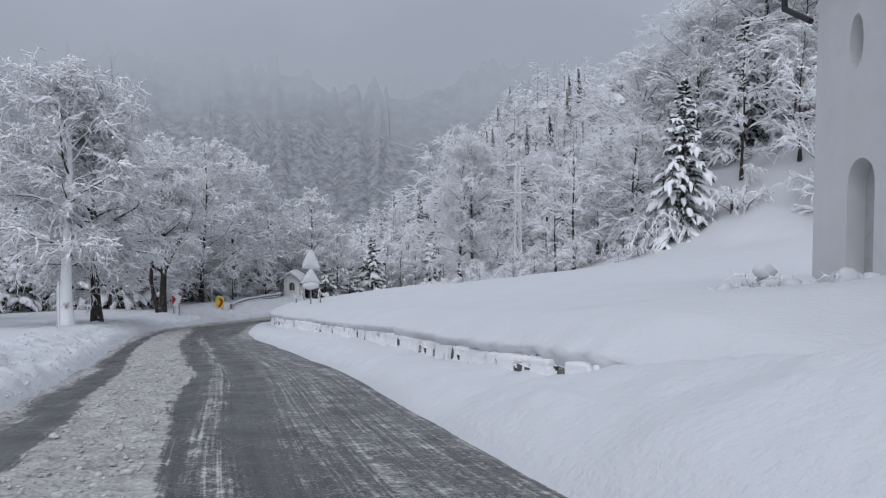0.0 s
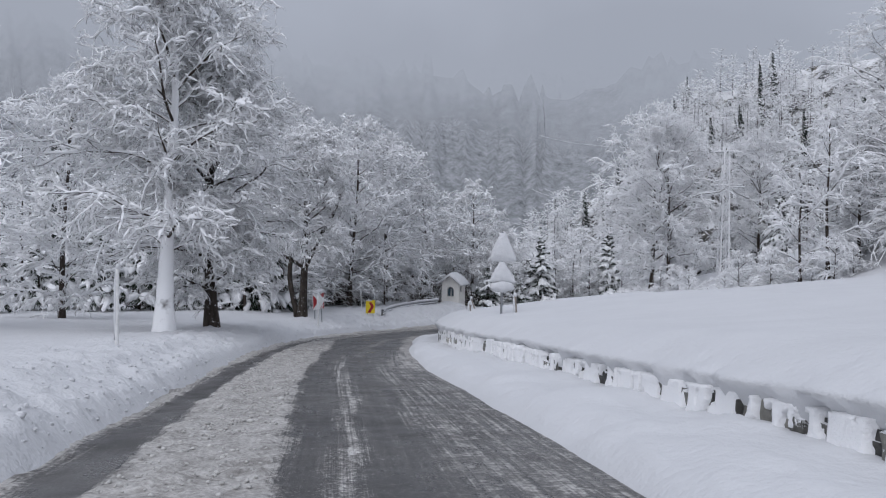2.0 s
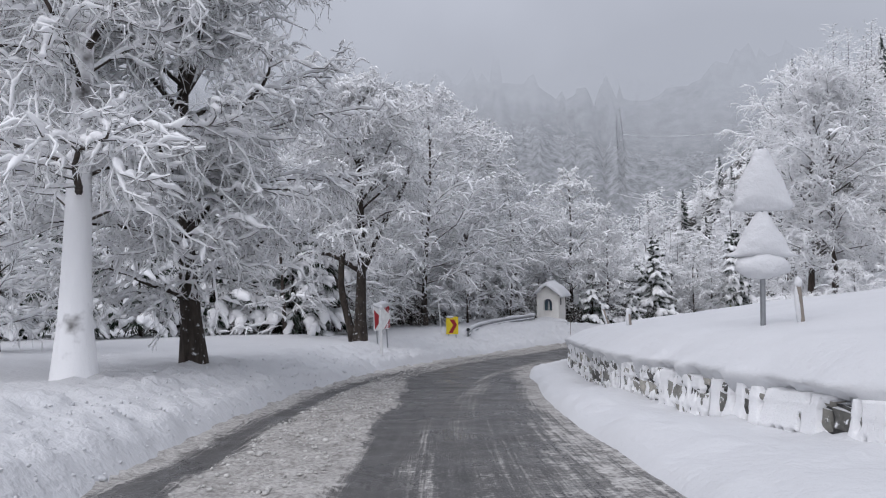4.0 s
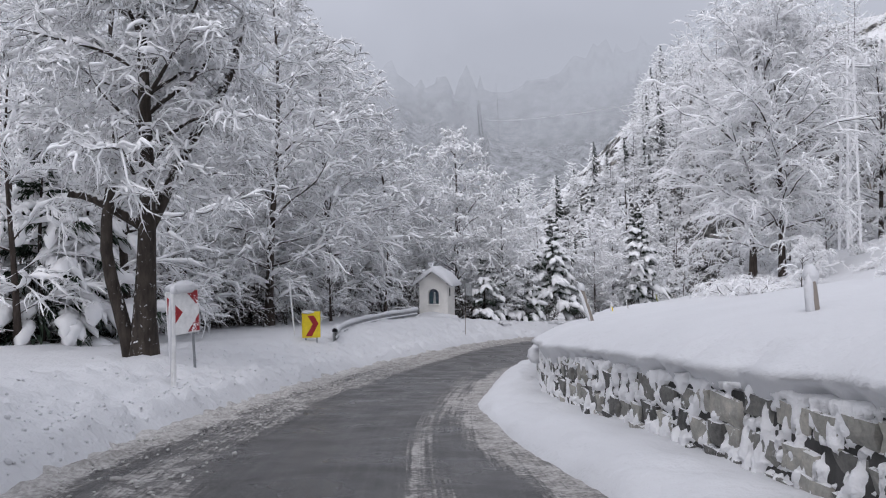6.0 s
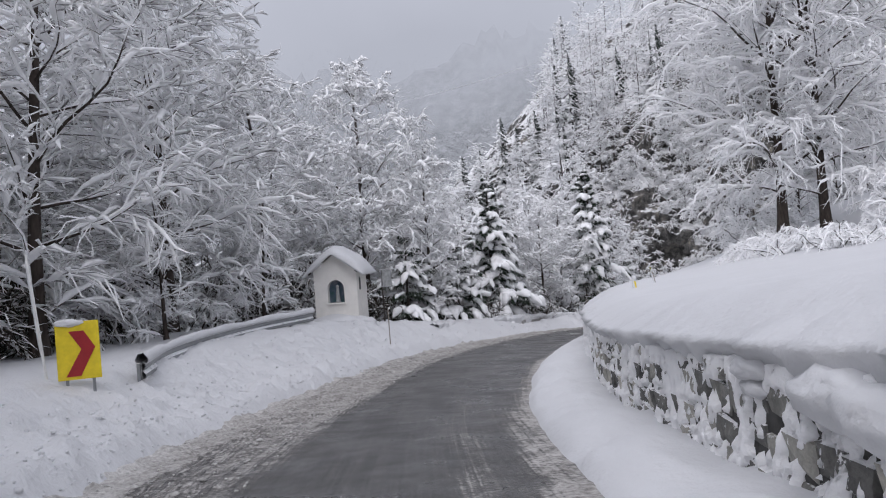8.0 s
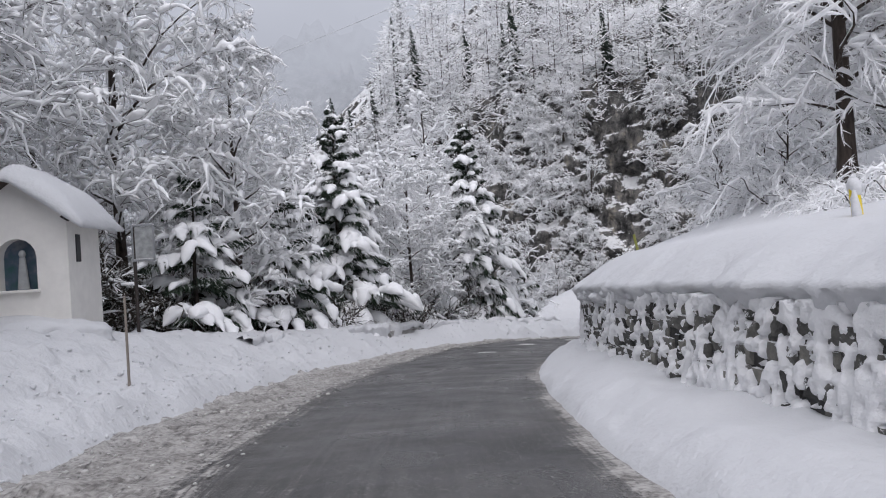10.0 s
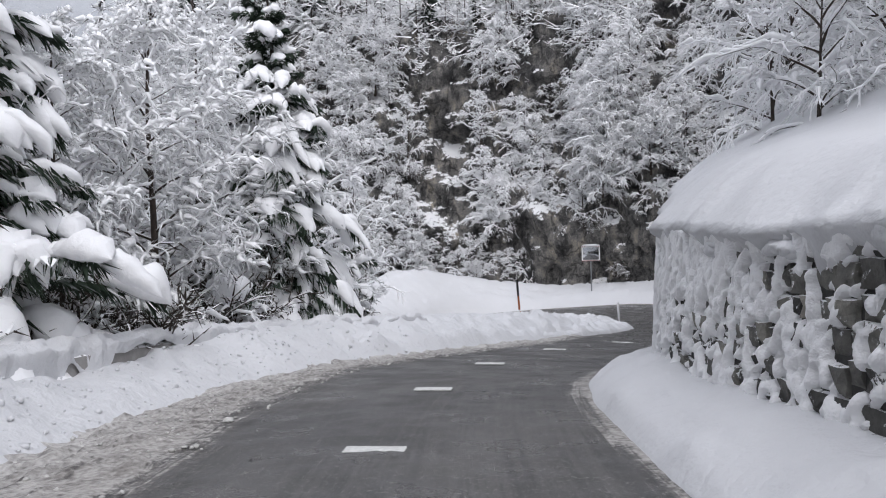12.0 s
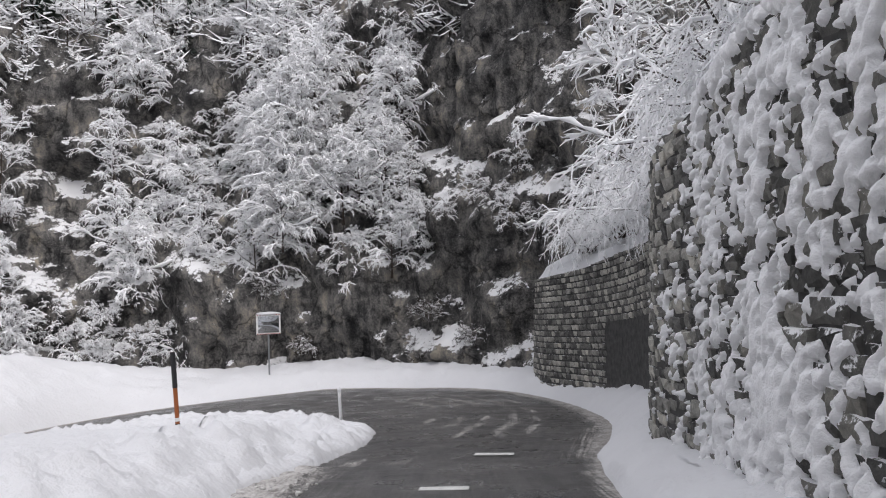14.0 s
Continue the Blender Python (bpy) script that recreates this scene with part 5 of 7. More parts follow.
for x, y, sc in ((-15.2, 90.5, 1.05), (-12.5, 97.0, 0.9), (-12.2, 90.0, 0.7), (-5.2, 98.4, 0.6), (-3.4, 101.4, 0.7), (-7.0, 97.0, 0.5)):
    plant("tree", NEAR[0], x, y, "slender tree with every twig white with snow", "tree", ROW, sc)
for x, y, k, sc in ((-25, 58, 0, 0.75), (-28.5, 63, 1, 0.9), (-24.5, 66.5, 1, 0.7), (-24, 76, 0, 0.8), (-20.5, 75.5, 1, 0.5), (-19, 83, 0, 0.55), (-20, 92, 1, 1.0), (-8.6, 99.5, 0, 0.6), (-5.5, 101, 1, 0.65), (0.5, 105, 0, 0.6), (-15, 101, 1, 1.0), (-25, 91, 0, 1.1), (-9, 106, 1, 0.9), (-31, 72, 1, 1.1), (-33, 84, 0, 1.2), (3.5, 107, 1, 0.55)):
    plant("tree", SMALL[k], x, y, "frosted young tree in the thicket", "tree", "young trees in the thicket", sc * 1.15)
for x, y, k, sc, tn in ((2.0, 83.0, 2, 0.98, 20), (3.4, 82.2, 2, 0.9, 140), (12.5, 90.5, 2, 0.8, 230), (15.5, 62.5, 2, 0.62, 10), (13.5, 66, 1, 0.7, 60)):
    plant("tree", TALL[k], x, y, "large frosted broadleaved tree above the wall", "tree", HILL, sc, tn, wide=0.8 if y > 80 else 1.0)
_rs = random.Random(31)
for n in range(18):
    y = _rs.uniform(38, 104)
    k = int(np.argmin(np.abs(WP[:, 1] - y)))
    x = WP[k, 0] + W_FOOT[k] + 1.5 + abs(_rs.gauss(0, 9))
    if (y < 63 and x < 25) or math.hypot(x - 18.8, y - 59.8) < 3.5 or math.hypot(x - 8.5, y - 85.7) < 3 or (y > 97 and x < 16) or (y < 87 and abs(x + 2 - (y - 6) * 0.1316) < 3.0):
        continue
    plant("tree", SMALL[n % 2], x, y, "frosted tree on the wooded slope", "tree", HILL, _rs.uniform(0.8, 1.35))
for x, y, sc in ((24, 61.5, 1.1), (27, 58, 1.15), (30, 63, 1.3), (26, 67, 1.2), (22, 67, 1.0), (33, 57, 1.2), (29.5, 52, 1.2), (35, 50, 1.3), (38, 58, 1.3), (34, 66, 1.3)):
    plant("tree", SMALL[round(x) % 2], x, y, "frosted tree on the wooded slope", "tree", HILL, sc)
plant("spruce", FIRS[2], 18.8, 59.8, "dark green spruce with light snow on its boughs", "spruce", HILL, 1.02, 0)
for x, y, k, sc, tn in ((23.5, 71, 2, 0.95, 15), (29, 69, 2, 1.1, 75), (34, 72, 2, 1.15, 130), (26, 76.5, 2, 1.0, 200), (31.5, 61, 2, 1.1, 260), (37, 64, 2, 1.2, 310), (19.5, 75, 2, 0.9, 30), (40, 54, 2, 1.15, 170)):
    plant("tree", TALL[k], x, y, "tall frosted tree on the wooded slope", "tree", HILL, sc, tn)
for x, y, sc in ((25.5, 65.0, 0.95), (30.5, 74.0, 1.05), (22.0, 80.5, 0.8), (34.5, 69.0, 1.1), (17.5, 84.0, 0.75), (38.0, 60.0, 1.1), (14.0, 88.0, 0.7)):
    plant("spruce", FIRS[2], x, y, "dark green spruce with light snow on its boughs", "spruce", HILL, sc)
FIRG = "snow-laden spruces beyond the bend"
for x, y, k, sc in ((-8.5, 95.2, 0, 0.95), (-10.0, 97.2, 1, 0.9), (-1.2, 102.2, 0, 1.12), (-13.3, 88.6, 3, 0.95), (-10.8, 90.8, 3, 0.9), (2.5, 106.5, 3, 1.0)):
    plant("spruce", FIRS[k], x, y, "spruce bowed under heavy pads of snow", "spruce", FIRG, sc, sink=0.3, wide=1.05)
HEDGE = "dark spruces along the field"
_rs = random.Random(5)
for n in range(18):
    x, y = -25 - n * 1.15 + _rs.uniform(-1, 1), 60.5 - n * 1.55 + _rs.uniform(-1.2, 1.2)
    plant("spruce", FIRS[3], x, y, "low dark spruce with snow on drooping boughs", "spruce", HEDGE, _rs.uniform(0.85, 1.35), sink=0.2)


_rs = random.Random(44)
for n in range(20):
    x = _rs.uniform(-14, 27)
    y = 129.5 - max(0, 17 - x) * 0.55 + _rs.uniform(4, 12)
    plant("tree", SMALL[n % 2], x, y, "frosted young tree in the thicket", "tree", "young trees in the thicket", _rs.uniform(0.45, 0.85), z=float(apron_height([x], [y])[0]) + 0.5)


for x, y, k, sc in ((-9.5, 103.5, 0, 1.3), (-4.5, 106, 1, 1.35), (-14, 106, 0, 1.5), (-1, 110, 0, 1.4), (-8, 112, 1, 1.6), (-18, 102, 1, 1.3), (-13, 94, 1, 0.8), (-11.5, 101, 1, 1.1), (0, 122, 0, 1.5), (7, 125, 0, 1.1)):
    plant("tree", SMALL[k], x, y, "frosted tree below the road's edge", "tree", "trees below the road", sc)


def far_woods():
    """Woods on the upper slopes: spruces and bare trees in one mesh."""
    rs = np.random.RandomState(77)
    bare, fir = [], []
    for n in range(900):
        if n % 3 == 2:
            x, y = rs.uniform(-75, -27), rs.uniform(50, 150)
            if x > -34 and y < 90:
                continue
        else:
            y = rs.uniform(25, 150)
            k = int(np.argmin(np.abs(WP[:, 1] - min(y, 105))))
            x = WP[k, 0] + W_FOOT[k] + 13 + abs(rs.normal(0, 22))
            if y > 104:
                x += 12
            if y < 72:
                x += 18
        (fir if rs.rand() < 0.14 else bare).append((x, y, rs.uniform(8, 15), ground_at(x, y)))
    for n in range(480):
        k = rs.uniform(0, 230) if n % 4 else rs.uniform(200, len(KP) - 20)
        v = rs.uniform(20, 45) if n % 4 else rs.uniform(1, 24)
        x, y, z = (float(g) for g in cliff_point(np.array(k), np.array(v)))
        (fir if rs.rand() < 0.1 else bare).append((x, y, rs.uniform(5, 11), z))
    out = []
    for kind, spots in (("fir", fir), ("bare", bare)):
        Q = np.array(spots)
        z = Q[:, 3]
        m = 420 if kind == "fir" else 110
        par = np.repeat(np.arange(len(Q)), m)
        H = Q[par, 2]
        az = rs.uniform(0, 6.28, len(par))
        if kind == "fir":
            f = np.tile(np.linspace(0.05, 0.99, m), len(Q)) + rs.uniform(-0.02, 0.02, len(par))
            L = H * 0.2 * (1.04 - f).clip(0.02) ** 0.85 * rs.uniform(0.35, 1.25, len(par)) + 0.15
            out_d = np.stack([np.cos(az), np.sin(az), rs.uniform(-0.75, -0.1, len(par))], 1)
            W = np.stack([-np.sin(az), np.cos(az), np.zeros(len(par))], 1)
            p0 = np.column_stack([Q[par, 0], Q[par, 1], z[par] + f * H])
            tip = p0 + unit(out_d) * L[:, None]
            wd = L * 0.13
            v = np.stack([p0, tip - W * wd[:, None], tip + W * wd[:, None] - np.array([0, 0, 0.12])], 1).reshape(-1, 3)
            fc = np.arange(len(v)).reshape(-1, 3)
        else:
            f = rs.uniform(0.06, 0.85, len(par))
            L = H * rs.uniform(0.06, 0.24, len(par)) * (1.1 - 0.5 * f)
            d = np.stack([np.cos(az), np.sin(az), rs.uniform(-0.25, 0.9, len(par))], 1)
            p0 = np.column_stack([Q[par, 0], Q[par, 1], z[par] + f * H])
            p0[:, :2] += rs.normal(0, 0.1, (len(par), 2)) * (H * (1.25 - 0.9 * f))[:, None]
            v, fc = spikes(p0, p0 + unit(d) * L[:, None], np.full(len(par), 0.08), rs)
        tr = np.stack([np.column_stack([Q[:, 0], Q[:, 1], z - 0.5]), np.column_stack([Q[:, 0], Q[:, 1], z + Q[:, 2] * 0.8])], 1)
        v2, f2 = tubes(tr, taper(len(Q), 2, 0.008 * Q[:, 2], 0.2), 5)
        out.append((kind, (v, fc), (v2, f2)))
    woods = thing("woods", Matrix(), "dense frosted mixed woods on the slopes", "woods", kind="stuff")
    for kind, a, t in out:
        part_mesh("spruces" if kind == "fir" else "bare_trees", mesh_np("woods", a[0], a[1], M_NEEDLE_FAR if kind == "fir" else M_FROST, False), woods, kind="stuff")
        part_mesh("trunks", mesh_np("trunks", t[0], t[1], M_BARK), woods, kind="stuff")


# far needles are coloured whiter, for mist as well as for snow
M_NEEDLE_FAR = dusted("snowy_needles", [(0.3, (0.02, 0.032, 0.024)), (0.7, (0.06, 0.075, 0.06))], 2.0, -0.05, 0.45, 0.9, 0.2, 1.2, 0.9)
far_woods()

# shrubs on the rock face, the wall's top and the bank
SHRUB = "frosted shrubs on the rocks"
CLUMP = [broadleaf(141, 4.2, 0.055, 0.5, 18, 6, 4, 3, 0.05, 0.16, 0.4, twig=0.024, longest=0.6, load=0.07, rime=True), broadleaf(142, 3.6, 0.05, 0.6, 18, 6, 4, 3, 0.05, 0.2, 0.45, twig=0.024, longest=0.6, load=0.07, rime=True)]
_rs = random.Random(12)
for count, u0, u1, v0, v1, lo, hi in ((74, 18, 35.5, 5.5, 20, 0.75, 1.3), (30, 40.5, 50, 3, 24, 0.8, 1.35), (24, 50, 66, 2, 22, 0.8, 1.4), (18, 30, 46, 0.5, 5.5, 0.45, 0.85), (12, 8, 18, 7.5, 12, 0.35, 0.6), (16, 18, 34, 20, 27, 0.8, 1.3)):
    for n in range(count):
        u, v = _rs.uniform(u0, u1), _rs.uniform(v0, v1)
        if v < 20 and u > 18 and v > 6 and float(fbm(u * 0.6, v * 0.5, 0, 2, 97)) < -0.45:
            continue
        x, y, z = (float(q) for q in cliff_point(np.array(u / 0.28), np.array(v)))
        k = int(u / 0.28)
        plant("shrub", CLUMP[n % 2], x - KT[k, 1] * 0.15, y + KT[k, 0] * 0.15, "dense rounded shrub on the rock, every twig snowy", "shrub", SHRUB, _rs.uniform(lo, hi), z=z, sink=0.35)
for n in range(30):
    u, v = _rs.uniform(9, 50), _rs.uniform(0.5, 16)
    if v > 7 and 35 < u < 40.5:
        continue
    x, y, z = (float(q) for q in cliff_point(np.array(u / 0.28), np.array(v)))
    k = int(u / 0.28)
    dark = v < 6 and u < 32
    plant("shrub", THICKET[n % 2] if dark else BUSH[n % 3], x, y, "bare dark scrub hanging on the rock" if dark else "frosted shrub growing from the rock", "shrub", SHRUB, _rs.uniform(0.4, 0.8), z=z, sink=0.25)
for x, y, sc, up in ((19, 96.9, 1.5, 0.3), (22.9, 98.0, 1.8, 0.4), (26.6, 99.6, 1.6, 0.4), (29.8, 102.2, 1.5, 0.5), (32.0, 105.4, 1.2, 0.4), (15, 95.6, 1.4, 0.2), (11.5, 94.0, 1.1, 0.0), (24.6, 96.7, 2.1, 1.0), (29.2, 99.2, 2.2, 1.2), (24.2, 100.2, 0.9, 0.2), (27.6, 102.4, 0.95, 0.2), (30.4, 105.0, 0.8, 0.2)):
    plant("shrub", WEEP, x, y, "frosted shrub drooping over the wall", "shrub", "shrubs above the wall", sc, sink=0.2 - up)

_rs = random.Random(63)
for n in range(26):
    y = _rs.uniform(56, 84)
    k = int(np.argmin(np.abs(WP[:, 1] - y)))
    x = WP[k, 0] + W_FOOT[k] + _rs.uniform(-0.5, 7)
    plant("shrub", CLUMP[n % 2] if n % 3 else BUSH[2], x, y, "low frosted shrub at the wood's edge", "shrub", "shrubs along the wood", _rs.uniform(0.35, 0.7), sink=0.2)
for x, y, sc in ((5.0, 91.6, 0.8), (6.6, 90.2, 1.0), (8.2, 93.2, 0.9), (10.2, 94.6, 0.8), (9.4, 91.4, 1.2), (12.6, 93.8, 1.2), (3.2, 89.6, 0.8)):
    plant("shrub", CLUMP[round(x) % 2], x, y, "rounded frosted shrub above the snowy crest", "shrub", "shrubs above the wall", sc, sink=0.2)
for n in range(16):
    u, v = _rs.uniform(40.5, 72), _rs.uniform(3, 20)
    x, y, z = (float(q) for q in cliff_point(np.array(u / 0.28), np.array(v)))
    plant("tree", SMALL[n % 2], x, y, "frosted tree rooted on a rocky ledge", "tree", HILL, _rs.uniform(0.6, 0.95), z=z, sink=0.3)

_rs = random.Random(61)
for n in range(16):
    k = int(np.searchsorted(W_S, 79 + n * 1.45))
    d = np.interp(W_S[k], [79, 90, 101], [6.2, 4.6, 3.2]) + _rs.uniform(0, 2.6)
    plant("shrub", WEEP if n % 2 else BUSH[1], WP[k, 0] + WN[k, 0] * d, WP[k, 1] + WN[k, 1] * d, "frosted shrub arching over the snowy crest", "shrub", "shrubs above the wall", _rs.uniform(0.5, 0.85), sink=0.15)

_rs = random.Random(52)
for n in range(96):
    y = _rs.uniform(56, 104)
    x = float(np.interp(y, [57, 66, 75, 84, 90, 100], [-23.2, -22.5, -21.2, -19.0, -15.0, -5.0])) + _rs.uniform(-6.0, -1.8)
    if n % 3:
        plant("shrub", THICKET[n % 2], x - 0.8, y, "dark tangled brush with little snow on it", "shrub", "brush along the row", _rs.uniform(0.8, 1.35), sink=0.2)
    else:
        plant("shrub", BUSH[n % 3], x, y, "frosted undergrowth below the trees", "shrub", "undergrowth along the row", _rs.uniform(0.7, 1.1), sink=0.2)

_rs = random.Random(57)
for n in range(16):
    y = _rs.uniform(56, 90)
    x = float(np.interp(y, [56, 66, 75, 84, 90], [-23.6, -22.8, -21.6, -19.6, -16.2])) - _rs.uniform(1.2, 5.5)
    plant("tree", SMALL[n % 2], x, y, "low frosted sapling with branches down to the snow", "tree", "young trees in the thicket", _rs.uniform(0.36, 0.58), wide=1.3)
for x, y, sc in ((-14.6, 87.6, 0.9), (-13.2, 88.9, 0.8), (-11.4, 91.2, 0.9), (-9.6, 93.0, 0.8), (-8.0, 94.0, 0.7), (-6.4, 95.9, 0.8), (-17.8, 86.6, 0.9)):
    plant("shrub", THICKET[round(x) % 2], x - 0.9, y + 0.7, "dark tangled brush with little snow on it", "shrub", "brush along the row", sc * 1.35, sink=0.25)
for x, y, sc in ((-12.2, 92.6, 1.0), (-10.8, 94.6, 1.1), (-9.0, 97.4, 1.2), (-6.4, 98.0, 1.0), (-4.4, 99.8, 1.1), (-2.8, 101.0, 1.2), (-0.4, 103.6, 1.1), (-6.8, 100.8, 1.3), (-3.6, 103.2, 1.3), (-14.2, 91.8, 1.2), (1.2, 104.8, 0.9), (-16.4, 88.6, 1.1), (-18.6, 88.8, 1.3)):
    plant("shrub", THICKET[round(x + y) % 2], x, y, "dark tangled brush with little snow on it", "shrub", "brush along the row", sc, sink=0.2)

for x, y, sc in ((17.2, 60.6, 1.7), (18.2, 62.0, 1.5), (22.3, 58.6, 1.2)):
    plant("shrub", BUSH[1], x, y, "large rounded frosted shrub beside the spruce", "shrub", "shrubs by the spruce", sc, sink=0.2)

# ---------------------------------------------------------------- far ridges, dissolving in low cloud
# mist is put into the material: alpha thins it upwards, no cloud stands there
def hazed_ridge_material(name, alpha, top, dark, light):
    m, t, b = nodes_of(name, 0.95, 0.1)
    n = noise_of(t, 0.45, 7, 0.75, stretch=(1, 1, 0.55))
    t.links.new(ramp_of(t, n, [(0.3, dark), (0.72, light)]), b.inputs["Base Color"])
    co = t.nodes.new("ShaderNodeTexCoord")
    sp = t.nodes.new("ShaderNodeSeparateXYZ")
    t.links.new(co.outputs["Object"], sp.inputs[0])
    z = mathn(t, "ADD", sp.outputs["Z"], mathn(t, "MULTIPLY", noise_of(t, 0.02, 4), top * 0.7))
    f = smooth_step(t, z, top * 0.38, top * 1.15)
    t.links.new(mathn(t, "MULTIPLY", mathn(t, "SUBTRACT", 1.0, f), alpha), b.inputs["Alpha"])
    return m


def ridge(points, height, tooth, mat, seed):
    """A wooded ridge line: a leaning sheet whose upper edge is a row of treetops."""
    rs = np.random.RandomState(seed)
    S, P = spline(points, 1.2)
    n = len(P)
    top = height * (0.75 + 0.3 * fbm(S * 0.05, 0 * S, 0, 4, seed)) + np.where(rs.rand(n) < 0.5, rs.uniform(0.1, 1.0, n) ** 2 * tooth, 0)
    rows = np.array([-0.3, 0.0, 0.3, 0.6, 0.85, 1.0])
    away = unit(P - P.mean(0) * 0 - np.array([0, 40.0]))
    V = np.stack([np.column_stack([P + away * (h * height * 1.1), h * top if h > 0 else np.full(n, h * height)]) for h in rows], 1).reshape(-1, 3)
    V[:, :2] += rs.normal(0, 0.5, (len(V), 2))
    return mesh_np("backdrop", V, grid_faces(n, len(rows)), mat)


tagged(new("backdrop", ridge([(-260, 40), (-190, 170), (-90, 235), (20, 250), (120, 240), (220, 160)], 90, 8, hazed_ridge_material("far_wood", 0.6, 90, (0.09, 0.1, 0.11), (0.5, 0.51, 0.53)), 3)), "wooded mountainside fading into low cloud", "mountain", kind="structure")
tagged(new("backdrop", ridge([(-170, 60), (-120, 140), (-60, 185), (20, 195), (90, 185), (140, 130)], 74, 9, hazed_ridge_material("mid_wood", 0.75, 80, (0.07, 0.08, 0.08), (0.5, 0.51, 0.53)), 5)), "nearer wooded slope veiled in mist", "mountain", kind="structure")


# ---------------------------------------------------------------- church
def arch_points(w, h, n=10):
    """Outline of an upright arch, w wide and h high, feet at z = 0."""
    r = w / 2
    return [(-r, 0), (r, 0)] + [(r * math.cos(a), h - r + r * math.sin(a)) for a in np.linspace(0, math.pi, n)]


def prism(bm, outline, y0, y1):
    """Solid from an outline in x and z between two depths."""
    a = [bm.verts.new((x, y0, z)) for x, z in outline]
    b = [bm.verts.new((x, y1, z)) for x, z in outline]
    n = len(a)
    bm.faces.new(a)
    bm.faces.new(b[::-1])
    for i in range(n):
        bm.faces.new((a[(i + 1) % n], a[i], b[i], b[(i + 1) % n]))
    bmesh.ops.recalc_face_normals(bm, faces=bm.faces[:])


def sheet_with_holes(bm, w0, w1, h0, h1, holes, depth):
    """A wall's face in the x-z plane at y = 0 with openings that go depth deep (towards +y)."""
    outer = [bm.verts.new((x, 0, z)) for x, z in ((w0, h0), (w1, h0), (w1, h1), (w0, h1))]
    edges = [bm.edges.new((outer[i], outer[(i + 1) % 4])) for i in range(4)]
    for hole in holes:
        front = [bm.verts.new((x, 0, z)) for x, z in hole]
        back = [bm.verts.new((x, depth, z)) for x, z in hole]
        n = len(front)
        edges += [bm.edges.new((front[i], front[(i + 1) % n])) for i in range(n)]
        for i in range(n):
            bm.faces.new((front[i], front[(i + 1) % n], back[(i + 1) % n], back[i]))
    bmesh.ops.triangle_fill(bm, edges=edges, use_beauty=True)
    bmesh.ops.recalc_face_normals(bm, faces=bm.faces[:])


CH_X, CH_Y0, CH_Y1 = 6.5, 2.0, 13.5
ch_z = ground_at(6.5, 12.2) - 0.05
church = thing("church", pose(CH_X, CH_Y1, ch_z, 0, 0, -90), "white plastered village church with an arched side door", "church")
# local x runs along the side wall towards the road's start, local y into the building
bm = bmesh.new()
door_x = 1.5
door = [(x + door_x, z) for x, z in arch_points(0.78, 2.25)]
oval = [(door_x - 0.22 + 0.2 * math.cos(a), 4.1 + 0.44 * math.sin(a)) for a in np.linspace(0, 2 * math.pi, 24, endpoint=False)]
sheet_with_holes(bm, 0, 11.5, -1.2, 6.2, [door, oval], 0.35)
part("wall", bm, M_CHURCH, church)
bm = bmesh.new()
for a, b, c, d in (((0, 0), (0, 7), -1.2, 6.2), ((0, 7), (11.5, 7), -1.2, 6.2), ((11.5, 7), (11.5, 0), -1.2, 6.2)):
    vs = [bm.verts.new((p[0], p[1] + 0.001, z)) for p, z in ((a, c), (b, c), (b, d), (a, d))]
    bm.faces.new(vs)
part("wall", bm, M_CHURCH, church)
bm = bmesh.new()
prism(bm, [(x, z) for x, z in door], 0.3, 0.36)
door_part = part("door", bm, plain_material("grey_door", (0.4, 0.4, 0.4), 0.7), church, "pale grey closed door")
bm = bmesh.new()
box(bm, (0.09, 0.03, 1.75), pose(door_x + 0.36, 0.29, 0.85))
part("door_gap", bm, M_BLACK, door_part, "dark gap beside the door")
bm = bmesh.new()
prism(bm, oval, 0.3, 0.35)
part("niche", bm, M_CHURCH, church, "shallow blind oval niche")
bm = bmesh.new()
vs = [bm.verts.new(v) for v in ((-0.5, -0.5, 6.1), (12, -0.5, 6.1), (12, 3.5, 9.5), (-0.5, 3.5, 9.5), (-0.5, 7.5, 6.1), (12, 7.5, 6.1))]
for f in ((0, 1, 2, 3), (3, 2, 5, 4), (0, 3, 4), (1, 5, 2), (0, 4, 5, 1)):
    bm.faces.new([vs[i] for i in f])
part("roof", bm, M_SNOW, church, "snow-covered pitched roof")
bm = bmesh.new()
rod(bm, (-0.04, -0.1, 4.75), (-0.75, -0.25, 5.15), 0.055)
rod(bm, (-0.75, -0.25, 5.12), (-0.8, -0.27, 6.1), 0.055)
part("drainpipe", bm, M_BLACK, church, "black bent drainpipe")
bm = bmesh.new()
box(bm, (0.8, 0.3, 0.1), pose(door_x, 0.0, 0.03), 0.015)
part("doorstep", bm, M_CONCRETE, church, "dark stone doorstep")

